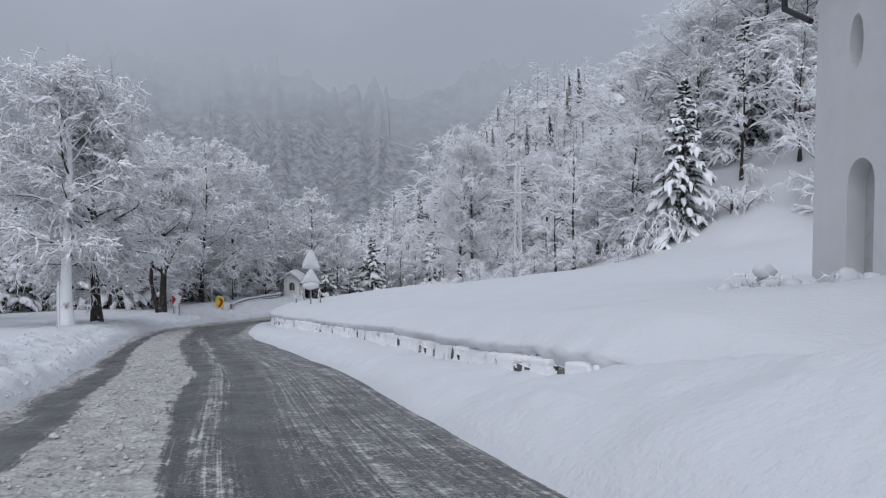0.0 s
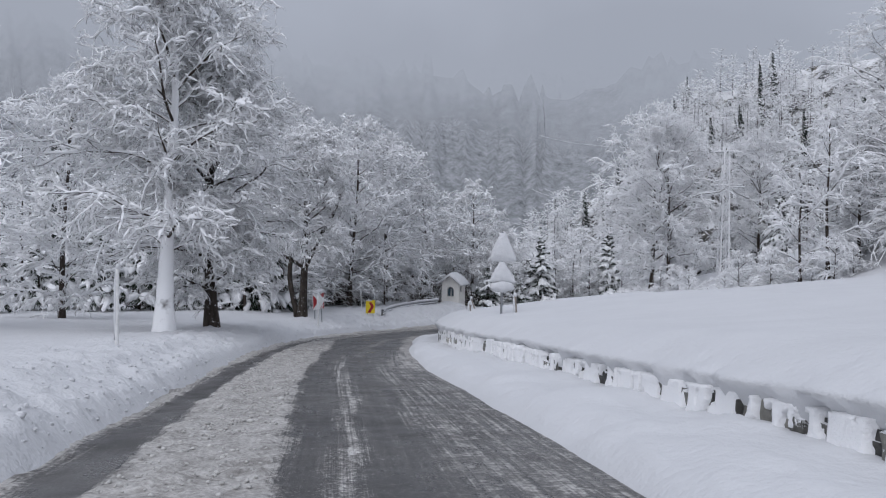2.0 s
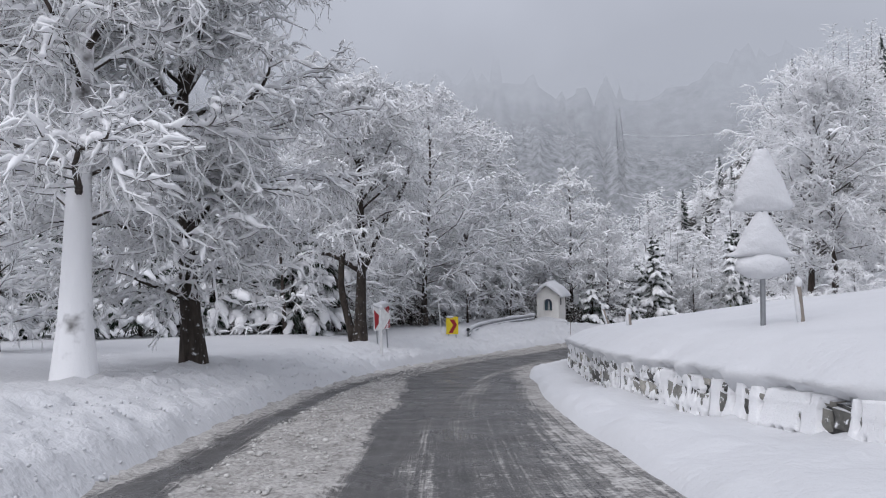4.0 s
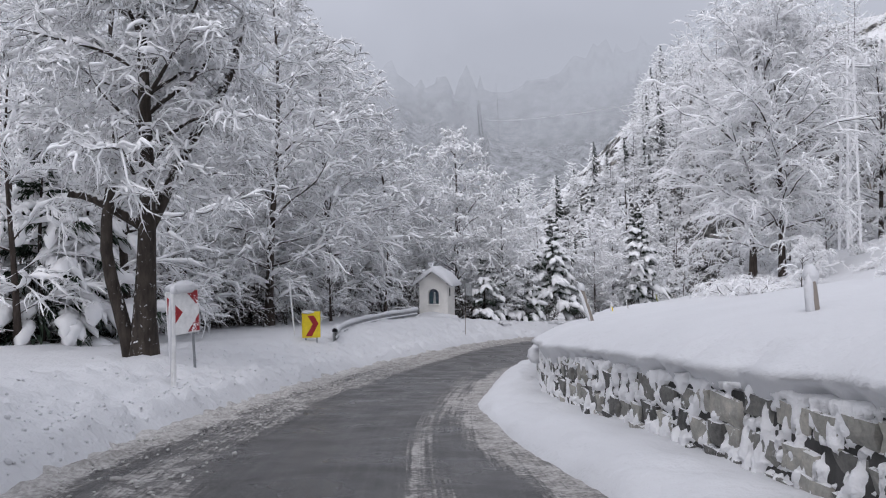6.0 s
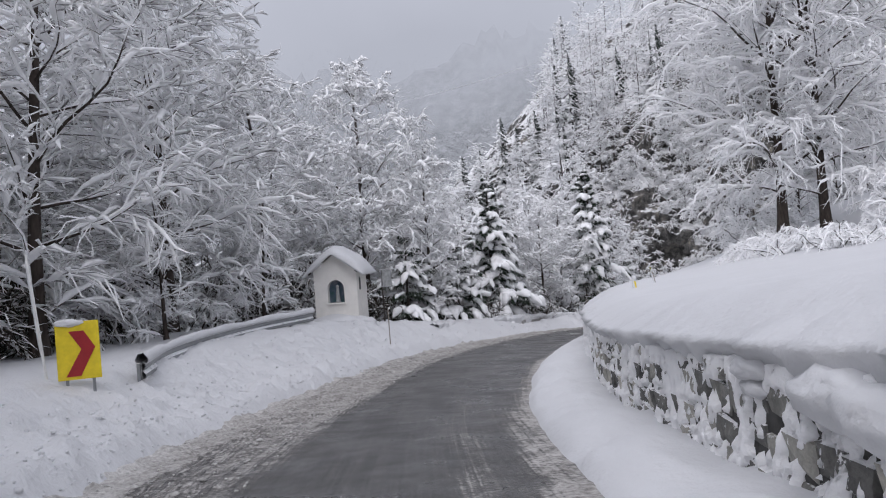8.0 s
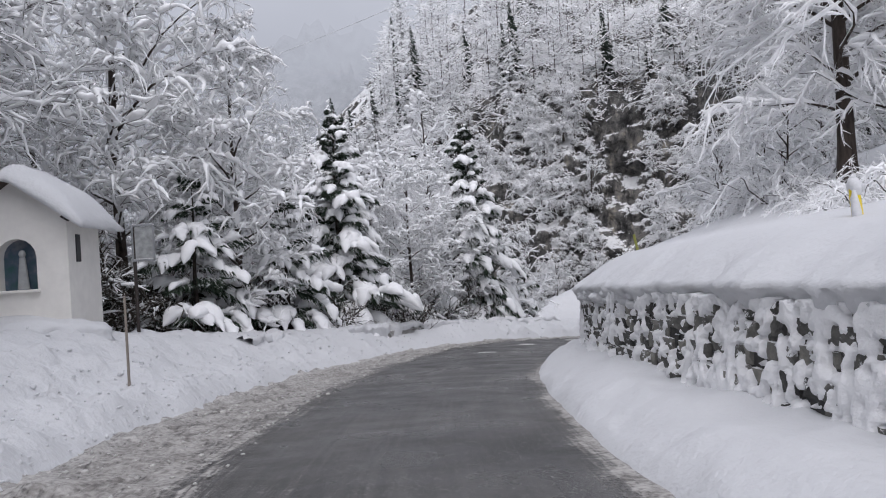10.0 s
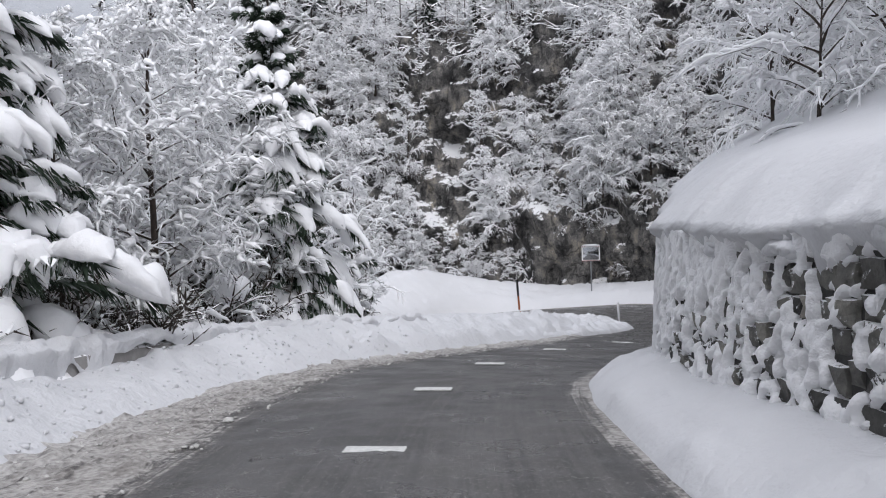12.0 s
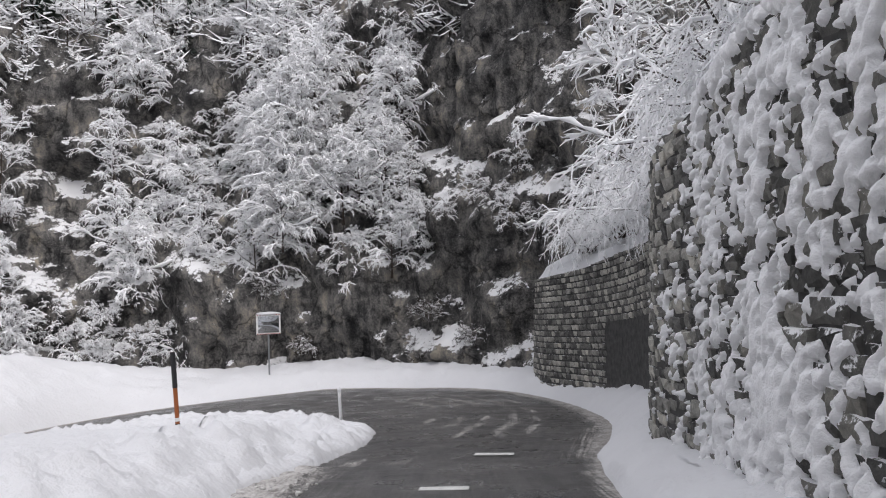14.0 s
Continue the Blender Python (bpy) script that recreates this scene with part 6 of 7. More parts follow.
for x, y, sc in ((5.6, 13.3, 0.55), (5.9, 12.7, 0.5), (5.0, 13.4, 0.35), (6.0, 11.2, 0.45)):
    z = ground_at(x, y)
    sh = thing("shrub", pose(x, y, z - 0.05), "low garden shrub buried under lumps of snow", "shrub", "shrubs by the church")
    me = BUSH[2]
    for q in me:
        part_mesh(q.name.split(".")[0], q, sh).matrix_basis = Matrix.Diagonal((sc * 0.8, sc * 0.8, sc * 0.75, 1))
    bm = bmesh.new()
    rr = random.Random(round(x * 10))
    for n in range(14):
        a, d = rr.uniform(0, 6.28), rr.uniform(0, 0.75) * sc
        r = rr.uniform(0.12, 0.3) * (sc + 0.25)
        lump(bm, pose(math.cos(a) * d, math.sin(a) * d, 0.1 + rr.uniform(0, 0.85) * sc * (1 - d)) @ Matrix.Diagonal((r, r, r * 0.75, 1)), 2, 0.35, n + x)
    smooth_mesh(part("snow_lump", bm, M_SNOW, sh))


# ---------------------------------------------------------------- wayside shrine
sx, sy = -16.0, 83.8
shrine = thing("wayside_shrine", pose(sx, sy, ground_at(sx, sy - 1.0) - 0.25, 0, 0, -10), "small whitewashed wayside shrine with arched niche and snowy roof", "shrine")
SW, SD, SH, SA = 1.72, 1.7, 2.35, 0.62
bm = bmesh.new()
niche = [(x, z + 1.05) for x, z in arch_points(0.66, 0.9)]
outer = [bm.verts.new((x, -SD / 2, z)) for x, z in ((-SW / 2, -0.6), (SW / 2, -0.6), (SW / 2, SH), (0, SH + SA), (-SW / 2, SH))]
edges = [bm.edges.new((outer[i], outer[(i + 1) % 5])) for i in range(5)]
front = [bm.verts.new((x, -SD / 2, z)) for x, z in niche]
deep = [bm.verts.new((x, -SD / 2 + 0.3, z)) for x, z in niche]
edges += [bm.edges.new((front[i], front[(i + 1) % len(front)])) for i in range(len(front))]
for i in range(len(front)):
    bm.faces.new((front[i], front[(i + 1) % len(front)], deep[(i + 1) % len(front)], deep[i]))
bmesh.ops.triangle_fill(bm, edges=edges, use_beauty=True)
rear = [bm.verts.new((x, SD / 2, z)) for x, z in ((-SW / 2, -0.6), (SW / 2, -0.6), (SW / 2, SH), (0, SH + SA), (-SW / 2, SH))]
bm.faces.new(rear[::-1])
for i in (1, 2, 3, 4, 0):
    bm.faces.new((outer[i], outer[(i + 1) % 5], rear[(i + 1) % 5], rear[i]))
bmesh.ops.recalc_face_normals(bm, faces=bm.faces[:])
shrine_body = part("body", bm, M_PLASTER, shrine, "off-white plaster")
bm = bmesh.new()
prism(bm, niche, -SD / 2 + 0.29, -SD / 2 + 0.33)
part("fresco", bm, M_FRESCO, shrine_body, "dim blue-green painted niche")
bm = bmesh.new()
rod(bm, (0.03, -SD / 2 + 0.17, 1.06), (0.03, -SD / 2 + 0.17, 1.62), 0.1, 0.05, 12)
lump(bm, pose(0.03, -SD / 2 + 0.17, 1.68) @ Matrix.Diagonal((0.06, 0.06, 0.075, 1)), 2, 0.02)
part("statue", bm, plain_material("pale_stone", (0.35, 0.36, 0.36), 0.8), shrine_body, "pale plain statue")
bm = bmesh.new()
box(bm, (0.74, 0.14, 0.05), pose(0, -SD / 2 - 0.03, 1.03), 0.01)
part("sill", bm, M_PLASTER, shrine_body)
bm = bmesh.new()
box(bm, (0.02, 0.22, 0.5), pose(SW / 2 + 0.005, -0.35, 1.75), 0.004)
part("window", bm, M_BLACK, shrine_body, "small dark side window")
for sgn in (-1, 1):
    bm = bmesh.new()
    ln = math.hypot(SW / 2 + 0.3, SA * (SW / 2 + 0.3) / (SW / 2))
    ang = math.degrees(math.atan2(SA, SW / 2))
    box(bm, (ln, SD + 0.7, 0.06), pose(sgn * (SW / 4 + 0.14), 0, SH + SA / 2 - 0.07, 0, sgn * ang, 0), 0.012)
    part("roof_slope", bm, M_TILE, shrine, "dark tiled roof slope")
for yy in (-SD / 2 - 0.25, 0.0, SD / 2 + 0.2):
    for sgn in (-1, 1):
        bm = bmesh.new()
        box(bm, (0.14, 0.1, 0.09), pose(sgn * (SW / 2 + 0.08), yy, SH - 0.08, 0, sgn * 35, 0), 0.01)
        part("rafter_end", bm, M_DARKWOOD, shrine)
bm = bmesh.new()
N, Mm = 22, 14
cols = []
for i in range(N):
    u = -1.02 + 2.04 * i / (N - 1)
    x = u * (SW / 2 + 0.36)
    base = SH + SA - abs(x) * SA / (SW / 2)
    th = 0.36 * max(0.0, 1 - abs(u) ** 5) + 0.03
    ridge_z = 0.06 - 0.14 * math.exp(-(x / 0.5) ** 2)
    cols.append([(x, (-1 + 2 * j / (Mm - 1)) * (SD / 2 + 0.42), base + th * (1 - abs(-1 + 2 * j / (Mm - 1)) ** 6 * 0.75) + ridge_z * 0.6 + 0.04 * noise.noise((x * 1.5, j * 0.4, 2))) for j in range(Mm)])
top_v = [[bm.verts.new(c) for c in row] for row in cols]
bot_v = [[bm.verts.new((c[0] * 0.98, c[1] * 0.98, SH + SA - abs(c[0]) * SA / (SW / 2) + 0.0)) for c in row] for row in cols]
for i in range(N - 1):
    for j in range(Mm - 1):
        bm.faces.new((top_v[i][j], top_v[i + 1][j], top_v[i + 1][j + 1], top_v[i][j + 1]))
        bm.faces.new((bot_v[i][j + 1], bot_v[i + 1][j + 1], bot_v[i + 1][j], bot_v[i][j]))
for i in range(N - 1):
    bm.faces.new((bot_v[i][0], bot_v[i + 1][0], top_v[i + 1][0], top_v[i][0]))
    bm.faces.new((top_v[i][-1], top_v[i + 1][-1], bot_v[i + 1][-1], bot_v[i][-1]))
for j in range(Mm - 1):
    bm.faces.new((top_v[0][j], top_v[0][j + 1], bot_v[0][j + 1], bot_v[0][j]))
    bm.faces.new((bot_v[-1][j], bot_v[-1][j + 1], top_v[-1][j + 1], top_v[-1][j]))
bmesh.ops.recalc_face_normals(bm, faces=bm.faces[:])
smooth_mesh(part("snow_cap", bm, M_SNOW, shrine, "thick rounded snow on the roof"))
bm = bmesh.new()
lump(bm, pose(0.1, -SD / 2 - 0.2, 0.1) @ Matrix.Diagonal((1.5, 1.0, 0.5, 1)), 4, 0.25, 3)
smooth_mesh(part("drift", bm, M_SNOW, shrine, "snow drifted against the foot"))


# ---------------------------------------------------------------- signs and posts
def stake(x, y, h, material, label, group, tilt=(0, 0), r=0.035, snow=True, z=None, bands=()):
    ob = thing("stake", pose(x, y, (ground_at(x, y) if z is None else z) - 0.35, tilt[0], tilt[1], 0), label, "stake", group)
    bm = bmesh.new()
    rod(bm, (0, 0, 0), (0, 0, h + 0.35), r, r * 0.9, 10)
    part("pole", bm, material, ob)
    for z0, z1, m in bands:
        bm = bmesh.new()
        rod(bm, (0, 0, z0 + 0.35), (0, 0, z1 + 0.35), r * 1.06, None, 10)
        part("band", bm, m, ob)
    if snow:
        bm = bmesh.new()
        lump(bm, pose(0.01, 0, h + 0.36) @ Matrix.Diagonal((r * 1.25, r * 1.25, r * 1.8, 1)), 2, 0.3, x)
        lump(bm, pose(-r * 0.7, -r * 0.5, h * 0.55 + 0.35) @ Matrix.Diagonal((r * 0.8, r * 0.8, h * 0.45, 1)), 2, 0.35, x + 1)
        smooth_mesh(part("snow", bm, M_SNOW, ob))
    return ob


SNOWPOLE = "snow poles along the road"
stake(-13.9, 27.8, 1.75, M_WHITE, "tall snow-crusted marker pole in the bank", SNOWPOLE, r=0.045)
stake(-17.9, 51.9, 1.7, M_WHITE, "tall snow-crusted marker pole by the trees", SNOWPOLE, r=0.05)
stake(-19.6, 66.0, 2.1, M_WHITE, "thin leaning white marker pole", SNOWPOLE, (0, -5), 0.025)
FENCE = "fence stakes in the snowfield"
stake(-5.9, 37.6, 0.75, M_STAKE, "short snow-capped fence stake", FENCE, (0, -5), 0.05)
stake(-8.69, 46.15, 0.5, M_STAKE, "short snow-capped fence stake", FENCE, (0, -6), 0.06)
stake(-9.75, 55.7, 0.95, M_STAKE, "leaning snow-capped fence stake", FENCE, (0, -17), 0.06)
stake(-7.0, 73.8, 0.5, M_YELLOW, "short yellow marker stake with a snow cap", FENCE, (0, -6), 0.055)
stake(-6.1, 74.6, 0.6, M_STAKE, "thin snow-crusted fence stake", FENCE, (0, -12), 0.03)
stake(-2.88, 84.42, 0.75, M_OLIVE, "thin yellow-green marker pole", FENCE, (0, -12), 0.035, False)
stake(8.9, 104.4, 2.0, M_ORANGE, "orange and black banded snow pole", SNOWPOLE, (0, -4), 0.04, False, bands=((0.0, 0.8, M_BLACK), (0.84, 0.9, M_WHITE), (1.4, 2.0, M_BLACK)))
stake(17.6, 108.0, 1.05, M_WHITE, "white delineator post at the bend", SNOWPOLE, (0, -3), 0.05, True)
stake(-14.1, 79.6, 1.35, M_STAKE, "thin twiggy stake by the verge", SNOWPOLE, (0, 0), 0.02, False)


def board(ob, w, h, z, material, name="board"):
    bm = bmesh.new()
    box(bm, (w, 0.03, h), pose(0, 0, z), 0.008)
    return part(name, bm, material, ob)


def flat(ob, name, pts, material, y=-0.0195):
    bm = bmesh.new()
    prism(bm, pts, y - 0.004, y)
    return part(name, bm, material, ob)


# red and white chevron board
cx, cy = -18.75, 54.4
chev = thing("chevron_sign", pose(cx, cy, ground_at(cx, cy) + 0.12, 0, -3, 58), "white and red chevron bend sign capped with snow", "road sign")
CW, CHT, CZ = 0.8, 0.95, 1.05
chev_board = board(chev, CW, CHT, CZ, M_WHITE)
a, b0, b1 = CW / 2 - 0.02, CZ - CHT / 2 + 0.03, CZ + CHT / 2 - 0.03
flat(chev_board, "red_arrow", [(-a, CZ - 0.42), (-0.02, CZ), (-a, CZ + 0.36)], M_RED)
flat(chev_board, "red_corner", [(0.08, b0), (a, b0), (a, CZ - 0.08)], M_RED_SNOWY)
flat(chev_board, "red_corner", [(0.08, b1), (a, CZ + 0.08), (a, b1)], M_RED_SNOWY)
for x in (-0.25, 0.25):
    bm = bmesh.new()
    rod(bm, (x, 0.045, -0.4), (x, 0.045, CZ + 0.4), 0.03)
    part("post", bm, M_STEEL, chev)
bm = bmesh.new()
lump(bm, pose(0.02, 0, CZ + CHT / 2 + 0.06) @ Matrix.Diagonal((CW / 2, 0.12, 0.13, 1)), 3, 0.3, 2)
smooth_mesh(part("snow_cap", bm, M_SNOW, chev))

# yellow board with a red chevron
yx, yy = -18.9, 65.6
yel = thing("arrow_sign", pose(yx, yy, ground_at(yx, yy), 0, 0, 14), "yellow board with a dark red bend arrow", "road sign")
yel_board = board(yel, 0.66, 0.95, 0.62, M_YELLOW)
flat(yel_board, "red_arrow", [(-0.2, 0.2), (0.02, 0.2), (0.26, 0.66), (0.1, 0.94), (-0.13, 0.94), (0.05, 0.64)], M_RED)
for x in (-0.2, 0.2):
    bm = bmesh.new()
    rod(bm, (x, 0.04, -0.4), (x, 0.04, 1.0), 0.025)
    part("post", bm, M_STEEL, yel)
bm = bmesh.new()
lump(bm, pose(-0.12, -0.02, 1.08) @ Matrix.Diagonal((0.22, 0.05, 0.06, 1)), 3, 0.35, 7)
smooth_mesh(part("snow_cap", bm, M_SNOW, yel))

# two road signs, wholly plastered with snow
wx, wy = -6.45, 37.8
wsg = thing("road_sign", pose(wx, wy, ground_at(wx, wy), 0, 0, 10), "double road sign plastered all over with snow", "road sign")
bm = bmesh.new()
rod(bm, (0, 0, -0.4), (0, 0, 2.9), 0.04)
part("post", bm, M_STEEL, wsg)


def snowy_triangle(parent, z, w, h, seed):
    bm = bmesh.new()
    lump(bm, pose(0, 0, 0), 4, 0.1, seed)
    for v in bm.verts:
        t = min(1.0, max(0.0, (v.co.z + 1) / 2))
        wide = max(0.12, 1 - 0.86 * t ** 1.15)
        rad = max(0.38, math.sqrt(max(0.0, 1 - v.co.z ** 2)))
        v.co = Vector((v.co.x / rad * w / 2 * wide * 1.05, v.co.y * 0.17 * (1 - 0.4 * t), z + t * h))
    return smooth_mesh(part("sign_face", bm, M_SNOW, parent, "sign face hidden under snow"))


snowy_triangle(wsg, 1.92, 0.92, 0.98, 1)
snowy_triangle(wsg, 1.22, 0.85, 0.72, 2)
bm = bmesh.new()
lump(bm, pose(0, 0, 1.1) @ Matrix.Diagonal((0.4, 0.15, 0.2, 1)), 3, 0.2, 5)
smooth_mesh(part("sign_face", bm, M_SNOW, wsg))

# notice post beside the shrine
nx_, ny_ = -14.2, 84.4
notice = thing("notice_post", pose(nx_, ny_, ground_at(nx_, ny_), 0, 0, -8), "thin dark post carrying a framed notice panel", "post")
bm = bmesh.new()
rod(bm, (-0.16, 0, -0.4), (-0.16, 0, 2.2), 0.035)
part("post", bm, M_DARKWOOD, notice)
bm = bmesh.new()
for q in ((0.42, 0.04, 0.05, 0, 2.2), (0.42, 0.04, 0.05, 0, 1.5), (0.04, 0.04, 0.7, -0.2, 1.85), (0.04, 0.04, 0.7, 0.2, 1.85)):
    box(bm, q[:3], pose(q[3] + 0.02, -0.02, q[4]), 0.006)
note_frame = part("frame", bm, M_STEEL, notice)
bm = bmesh.new()
box(bm, (0.36, 0.015, 0.64), pose(0.02, -0.015, 1.85))
part("panel", bm, plain_material("faded_panel", (0.3, 0.31, 0.31), 0.4, 0, 0.4, 6), note_frame, "faded grey notice")

# traffic mirror at the outside of the hairpin
mx, my = 31.9, 124.6
mz = float(apron_height([mx], [my])[0]) + 0.7
mir = thing("traffic_mirror", pose(mx, my, mz, 0, 0, -38), "square traffic mirror on a thin post, snow on its rim", "mirror")
bm = bmesh.new()
rod(bm, (0, 0.05, -1.2), (0, 0.05, 3.4), 0.05)
part("post", bm, M_STEEL, mir)
bm = bmesh.new()
box(bm, (1.35, 0.06, 1.1), pose(0, 0, 3.0), 0.02)
mir_frame = part("frame", bm, M_WHITE, mir)
for n in range(9):
    for zz in (2.47, 3.53):
        bm = bmesh.new()
        box(bm, (0.075, 0.012, 0.045), pose(-0.6 + n * 0.15, -0.034, zz))
        part("rim_mark", bm, M_RED, mir_frame)
bm = bmesh.new()
r = bmesh.ops.create_grid(bm, x_segments=12, y_segments=10, size=0.5)
for v in bm.verts:
    v.co = Vector((v.co.x * 1.16, -0.05 - 0.05 * math.cos(v.co.x * 2.6) * math.cos(v.co.y * 2.6), 3.0 + v.co.y * 0.92))
bmesh.ops.recalc_face_normals(bm, faces=bm.faces[:])
smooth_mesh(part("glass", bm, M_MIRROR, mir_frame, "bulging mirror glass"))
bm = bmesh.new()
lump(bm, pose(0.05, -0.06, 3.05) @ Matrix.Diagonal((0.3, 0.03, 0.22, 1)), 3, 0.4, 3)
lump(bm, pose(0.0, 0, 3.6) @ Matrix.Diagonal((0.66, 0.1, 0.1, 1)), 3, 0.25, 6)
smooth_mesh(part("snow", bm, M_SNOW, mir))

# ---------------------------------------------------------------- guard rail
rail = thing("guard_rail", Matrix(), "steel crash barrier buried to its beam in snow", "guard rail")
RA = [(-18.3, 66.8), (-18.7, 70.5), (-18.2, 75.5), (-16.7, 80.4)]
RS, RP = spline(np.array(RA), 0.4)
RZ = ground_height(RP[:, 0], RP[:, 1])
RZ = np.interp(RS, [RS[0], RS[-1]], [RZ[:6].mean() + 0.22, RZ[-6:].mean() + 0.2])
RT = unit(np.gradient(RP, axis=0))
prof = [(0.0, -0.16), (0.05, -0.12), (0.05, -0.06), (0.0, 0.0), (0.05, 0.06), (0.05, 0.12), (0.0, 0.16), (-0.015, 0.16), (-0.015, -0.16)]
V = np.array([[RP[i, 0] + RT[i, 1] * a, RP[i, 1] - RT[i, 0] * a, RZ[i] + h] for i in range(len(RP)) for a, h in prof])
part_mesh("beam", mesh_np("beam", V, grid_faces(len(RP), len(prof), True), M_STEEL, False), rail, "corrugated galvanised beam")
cap = [(-0.09, 0.14), (0.08, 0.13), (0.1, 0.2), (0.03, 0.3), (-0.06, 0.29), (-0.11, 0.2)]
V = np.array([[RP[i, 0] + RT[i, 1] * a * q, RP[i, 1] - RT[i, 0] * a * q, RZ[i] + 0.13 + (h - 0.13) * q] for i in range(len(RP)) for q in [1.0 + 0.25 * float(fbm(RS[i] * 2.0, 0.0, 0, 2, 9))] for a, h in cap])
part_mesh("snow_cap", mesh_np("snow_cap", V, grid_faces(len(RP), len(cap), True), M_SNOW), rail, "ridge of snow along the beam")
for i in range(0, len(RP), 6):
    bm = bmesh.new()
    box(bm, (0.1, 0.06, 1.0), pose(RP[i, 0] - RT[i, 1] * 0.06, RP[i, 1] + RT[i, 0] * 0.06, RZ[i] - 0.35, 0, 0, math.degrees(math.atan2(RT[i, 1], RT[i, 0]))), 0.006)
    part("post", bm, M_STEEL, rail)

# ---------------------------------------------------------------- low parapet on the outer edge
par = thing("parapet", Matrix(), "low concrete parapet with snow along its top", "parapet")
for n, s0 in enumerate(np.arange(86.5, 103, 2.0)):
    s = np.linspace(s0, s0 + 1.96, 8)
    C, Nn = centre(s)
    o = left_edge(s) - 1.42
    bm = bmesh.new()
    rows = []
    for i in range(8):
        ring = [(C[i, 0] + Nn[i, 0] * (o[i] + a), C[i, 1] + Nn[i, 1] * (o[i] + a), C[i, 2] + h) for a, h in ((0.17, -0.3), (0.13, 0.56), (0.1, 0.6), (-0.1, 0.6), (-0.13, 0.56), (-0.17, -0.3))]
        rows.append([bm.verts.new(v) for v in ring])
    for a, b in zip(rows, rows[1:]):
        for j in range(6):
            bm.faces.new((a[j], a[(j + 1) % 6], b[(j + 1) % 6], b[j]))
    bm.faces.new(rows[0][::-1])
    bm.faces.new(rows[-1])
    bmesh.ops.recalc_face_normals(bm, faces=bm.faces[:])
    part("segment", bm, M_CONCRETE, par, "weathered concrete block")
s = np.arange(86.3, 104.7, 0.05)
C, Nn = centre(s)
o = left_edge(s) - 1.42
rings = []
for a, h in ((0.155, 0.6), (0.19, 0.62), (0.2, 0.68), (0.18, 0.73), (0.13, 0.77), (0.03, 0.8), (-0.08, 0.8), (-0.2, 0.76), (-0.5, 0.6), (-0.9, 0.1)):
    wob = 0.1 * fbm(s * 2.2, a * 5 + 0 * s, 0, 3, 14) + 0.09 * fbm(s * 8, a * 22 + 0 * s, 0, 3, 15)
    hang = 0.6 * np.clip(1.6 * fbm(s * 1.3, 0 * s, 0, 3, 16) + 0.5 * fbm(s * 7, 0 * s, 0, 2, 17) + np.interp(s, [90, 94], [0.7, 0.3]), 0.04, 0.9) if a == 0.155 else 0
    rings.append(np.column_stack([C[:, :2] + Nn * (o + a + wob * (a != 0.155) + 0.02 * (a == 0.155))[:, None], C[:, 2] + h + wob - hang]))
part_mesh("snow_cap", mesh_np("snow_cap", np.stack(rings, 1).reshape(-1, 3), grid_faces(len(s), 10), M_BANK), par, "thick snow on the parapet")

# ---------------------------------------------------------------- power line
px_, py_ = 8.5, 85.8
pz_ = ground_at(px_, py_)
pyl = thing("power_pylon", pose(px_, py_, pz_ - 0.3, 0, 0, 12), "frosted steel lattice power pylon on the slope", "pylon")
PH = 11.8
bm = bmesh.new()
for lx, ly in ((1, 1), (1, -1), (-1, 1), (-1, -1)):
    rod(bm, (lx * 0.42, ly * 0.42, 0), (lx * 0.2, ly * 0.2, PH), 0.085, 0.07, 6)
for k in range(14):
    z0, z1 = k * PH / 14, (k + 1) * PH / 14
    w0, w1 = 0.42 - 0.22 * k / 14, 0.42 - 0.22 * (k + 1) / 14
    q = 1 if k % 2 else -1
    for f in ((1, 0), (-1, 0), (0, 1), (0, -1)):
        if f[0]:
            rod(bm, (f[0] * w0, -q * w0, z0), (f[0] * w1, q * w1, z1), 0.05, None, 5)
        else:
            rod(bm, (-q * w0, f[1] * w0, z0), (q * w1, f[1] * w1, z1), 0.05, None, 5)
M_FROST_STEEL = dusted("frosted_steel", [(0.3, (0.2, 0.2, 0.21)), (0.7, (0.35, 0.35, 0.36))], 8.0, -0.9, -0.1)
part("lattice", bm, M_FROST_STEEL, pyl)
for zz, hw in ((PH - 3.6, 1.75), (PH - 0.5, 1.4)):
    bm = bmesh.new()
    for yy in (-0.18, 0.18):
        rod(bm, (-hw, yy * 0.3, zz), (hw, yy * 0.3, zz), 0.06, None, 6)
    rod(bm, (-hw, 0, zz + 0.02), (0, 0, zz + 0.55), 0.03, None, 5)
    rod(bm, (hw, 0, zz + 0.02), (0, 0, zz + 0.55), 0.03, None, 5)
    lump(bm, pose(0, 0, zz + 0.11) @ Matrix.Diagonal((hw, 0.12, 0.08, 1)), 3, 0.3, zz)
    part("crossarm", bm, M_FROST_STEEL, pyl)
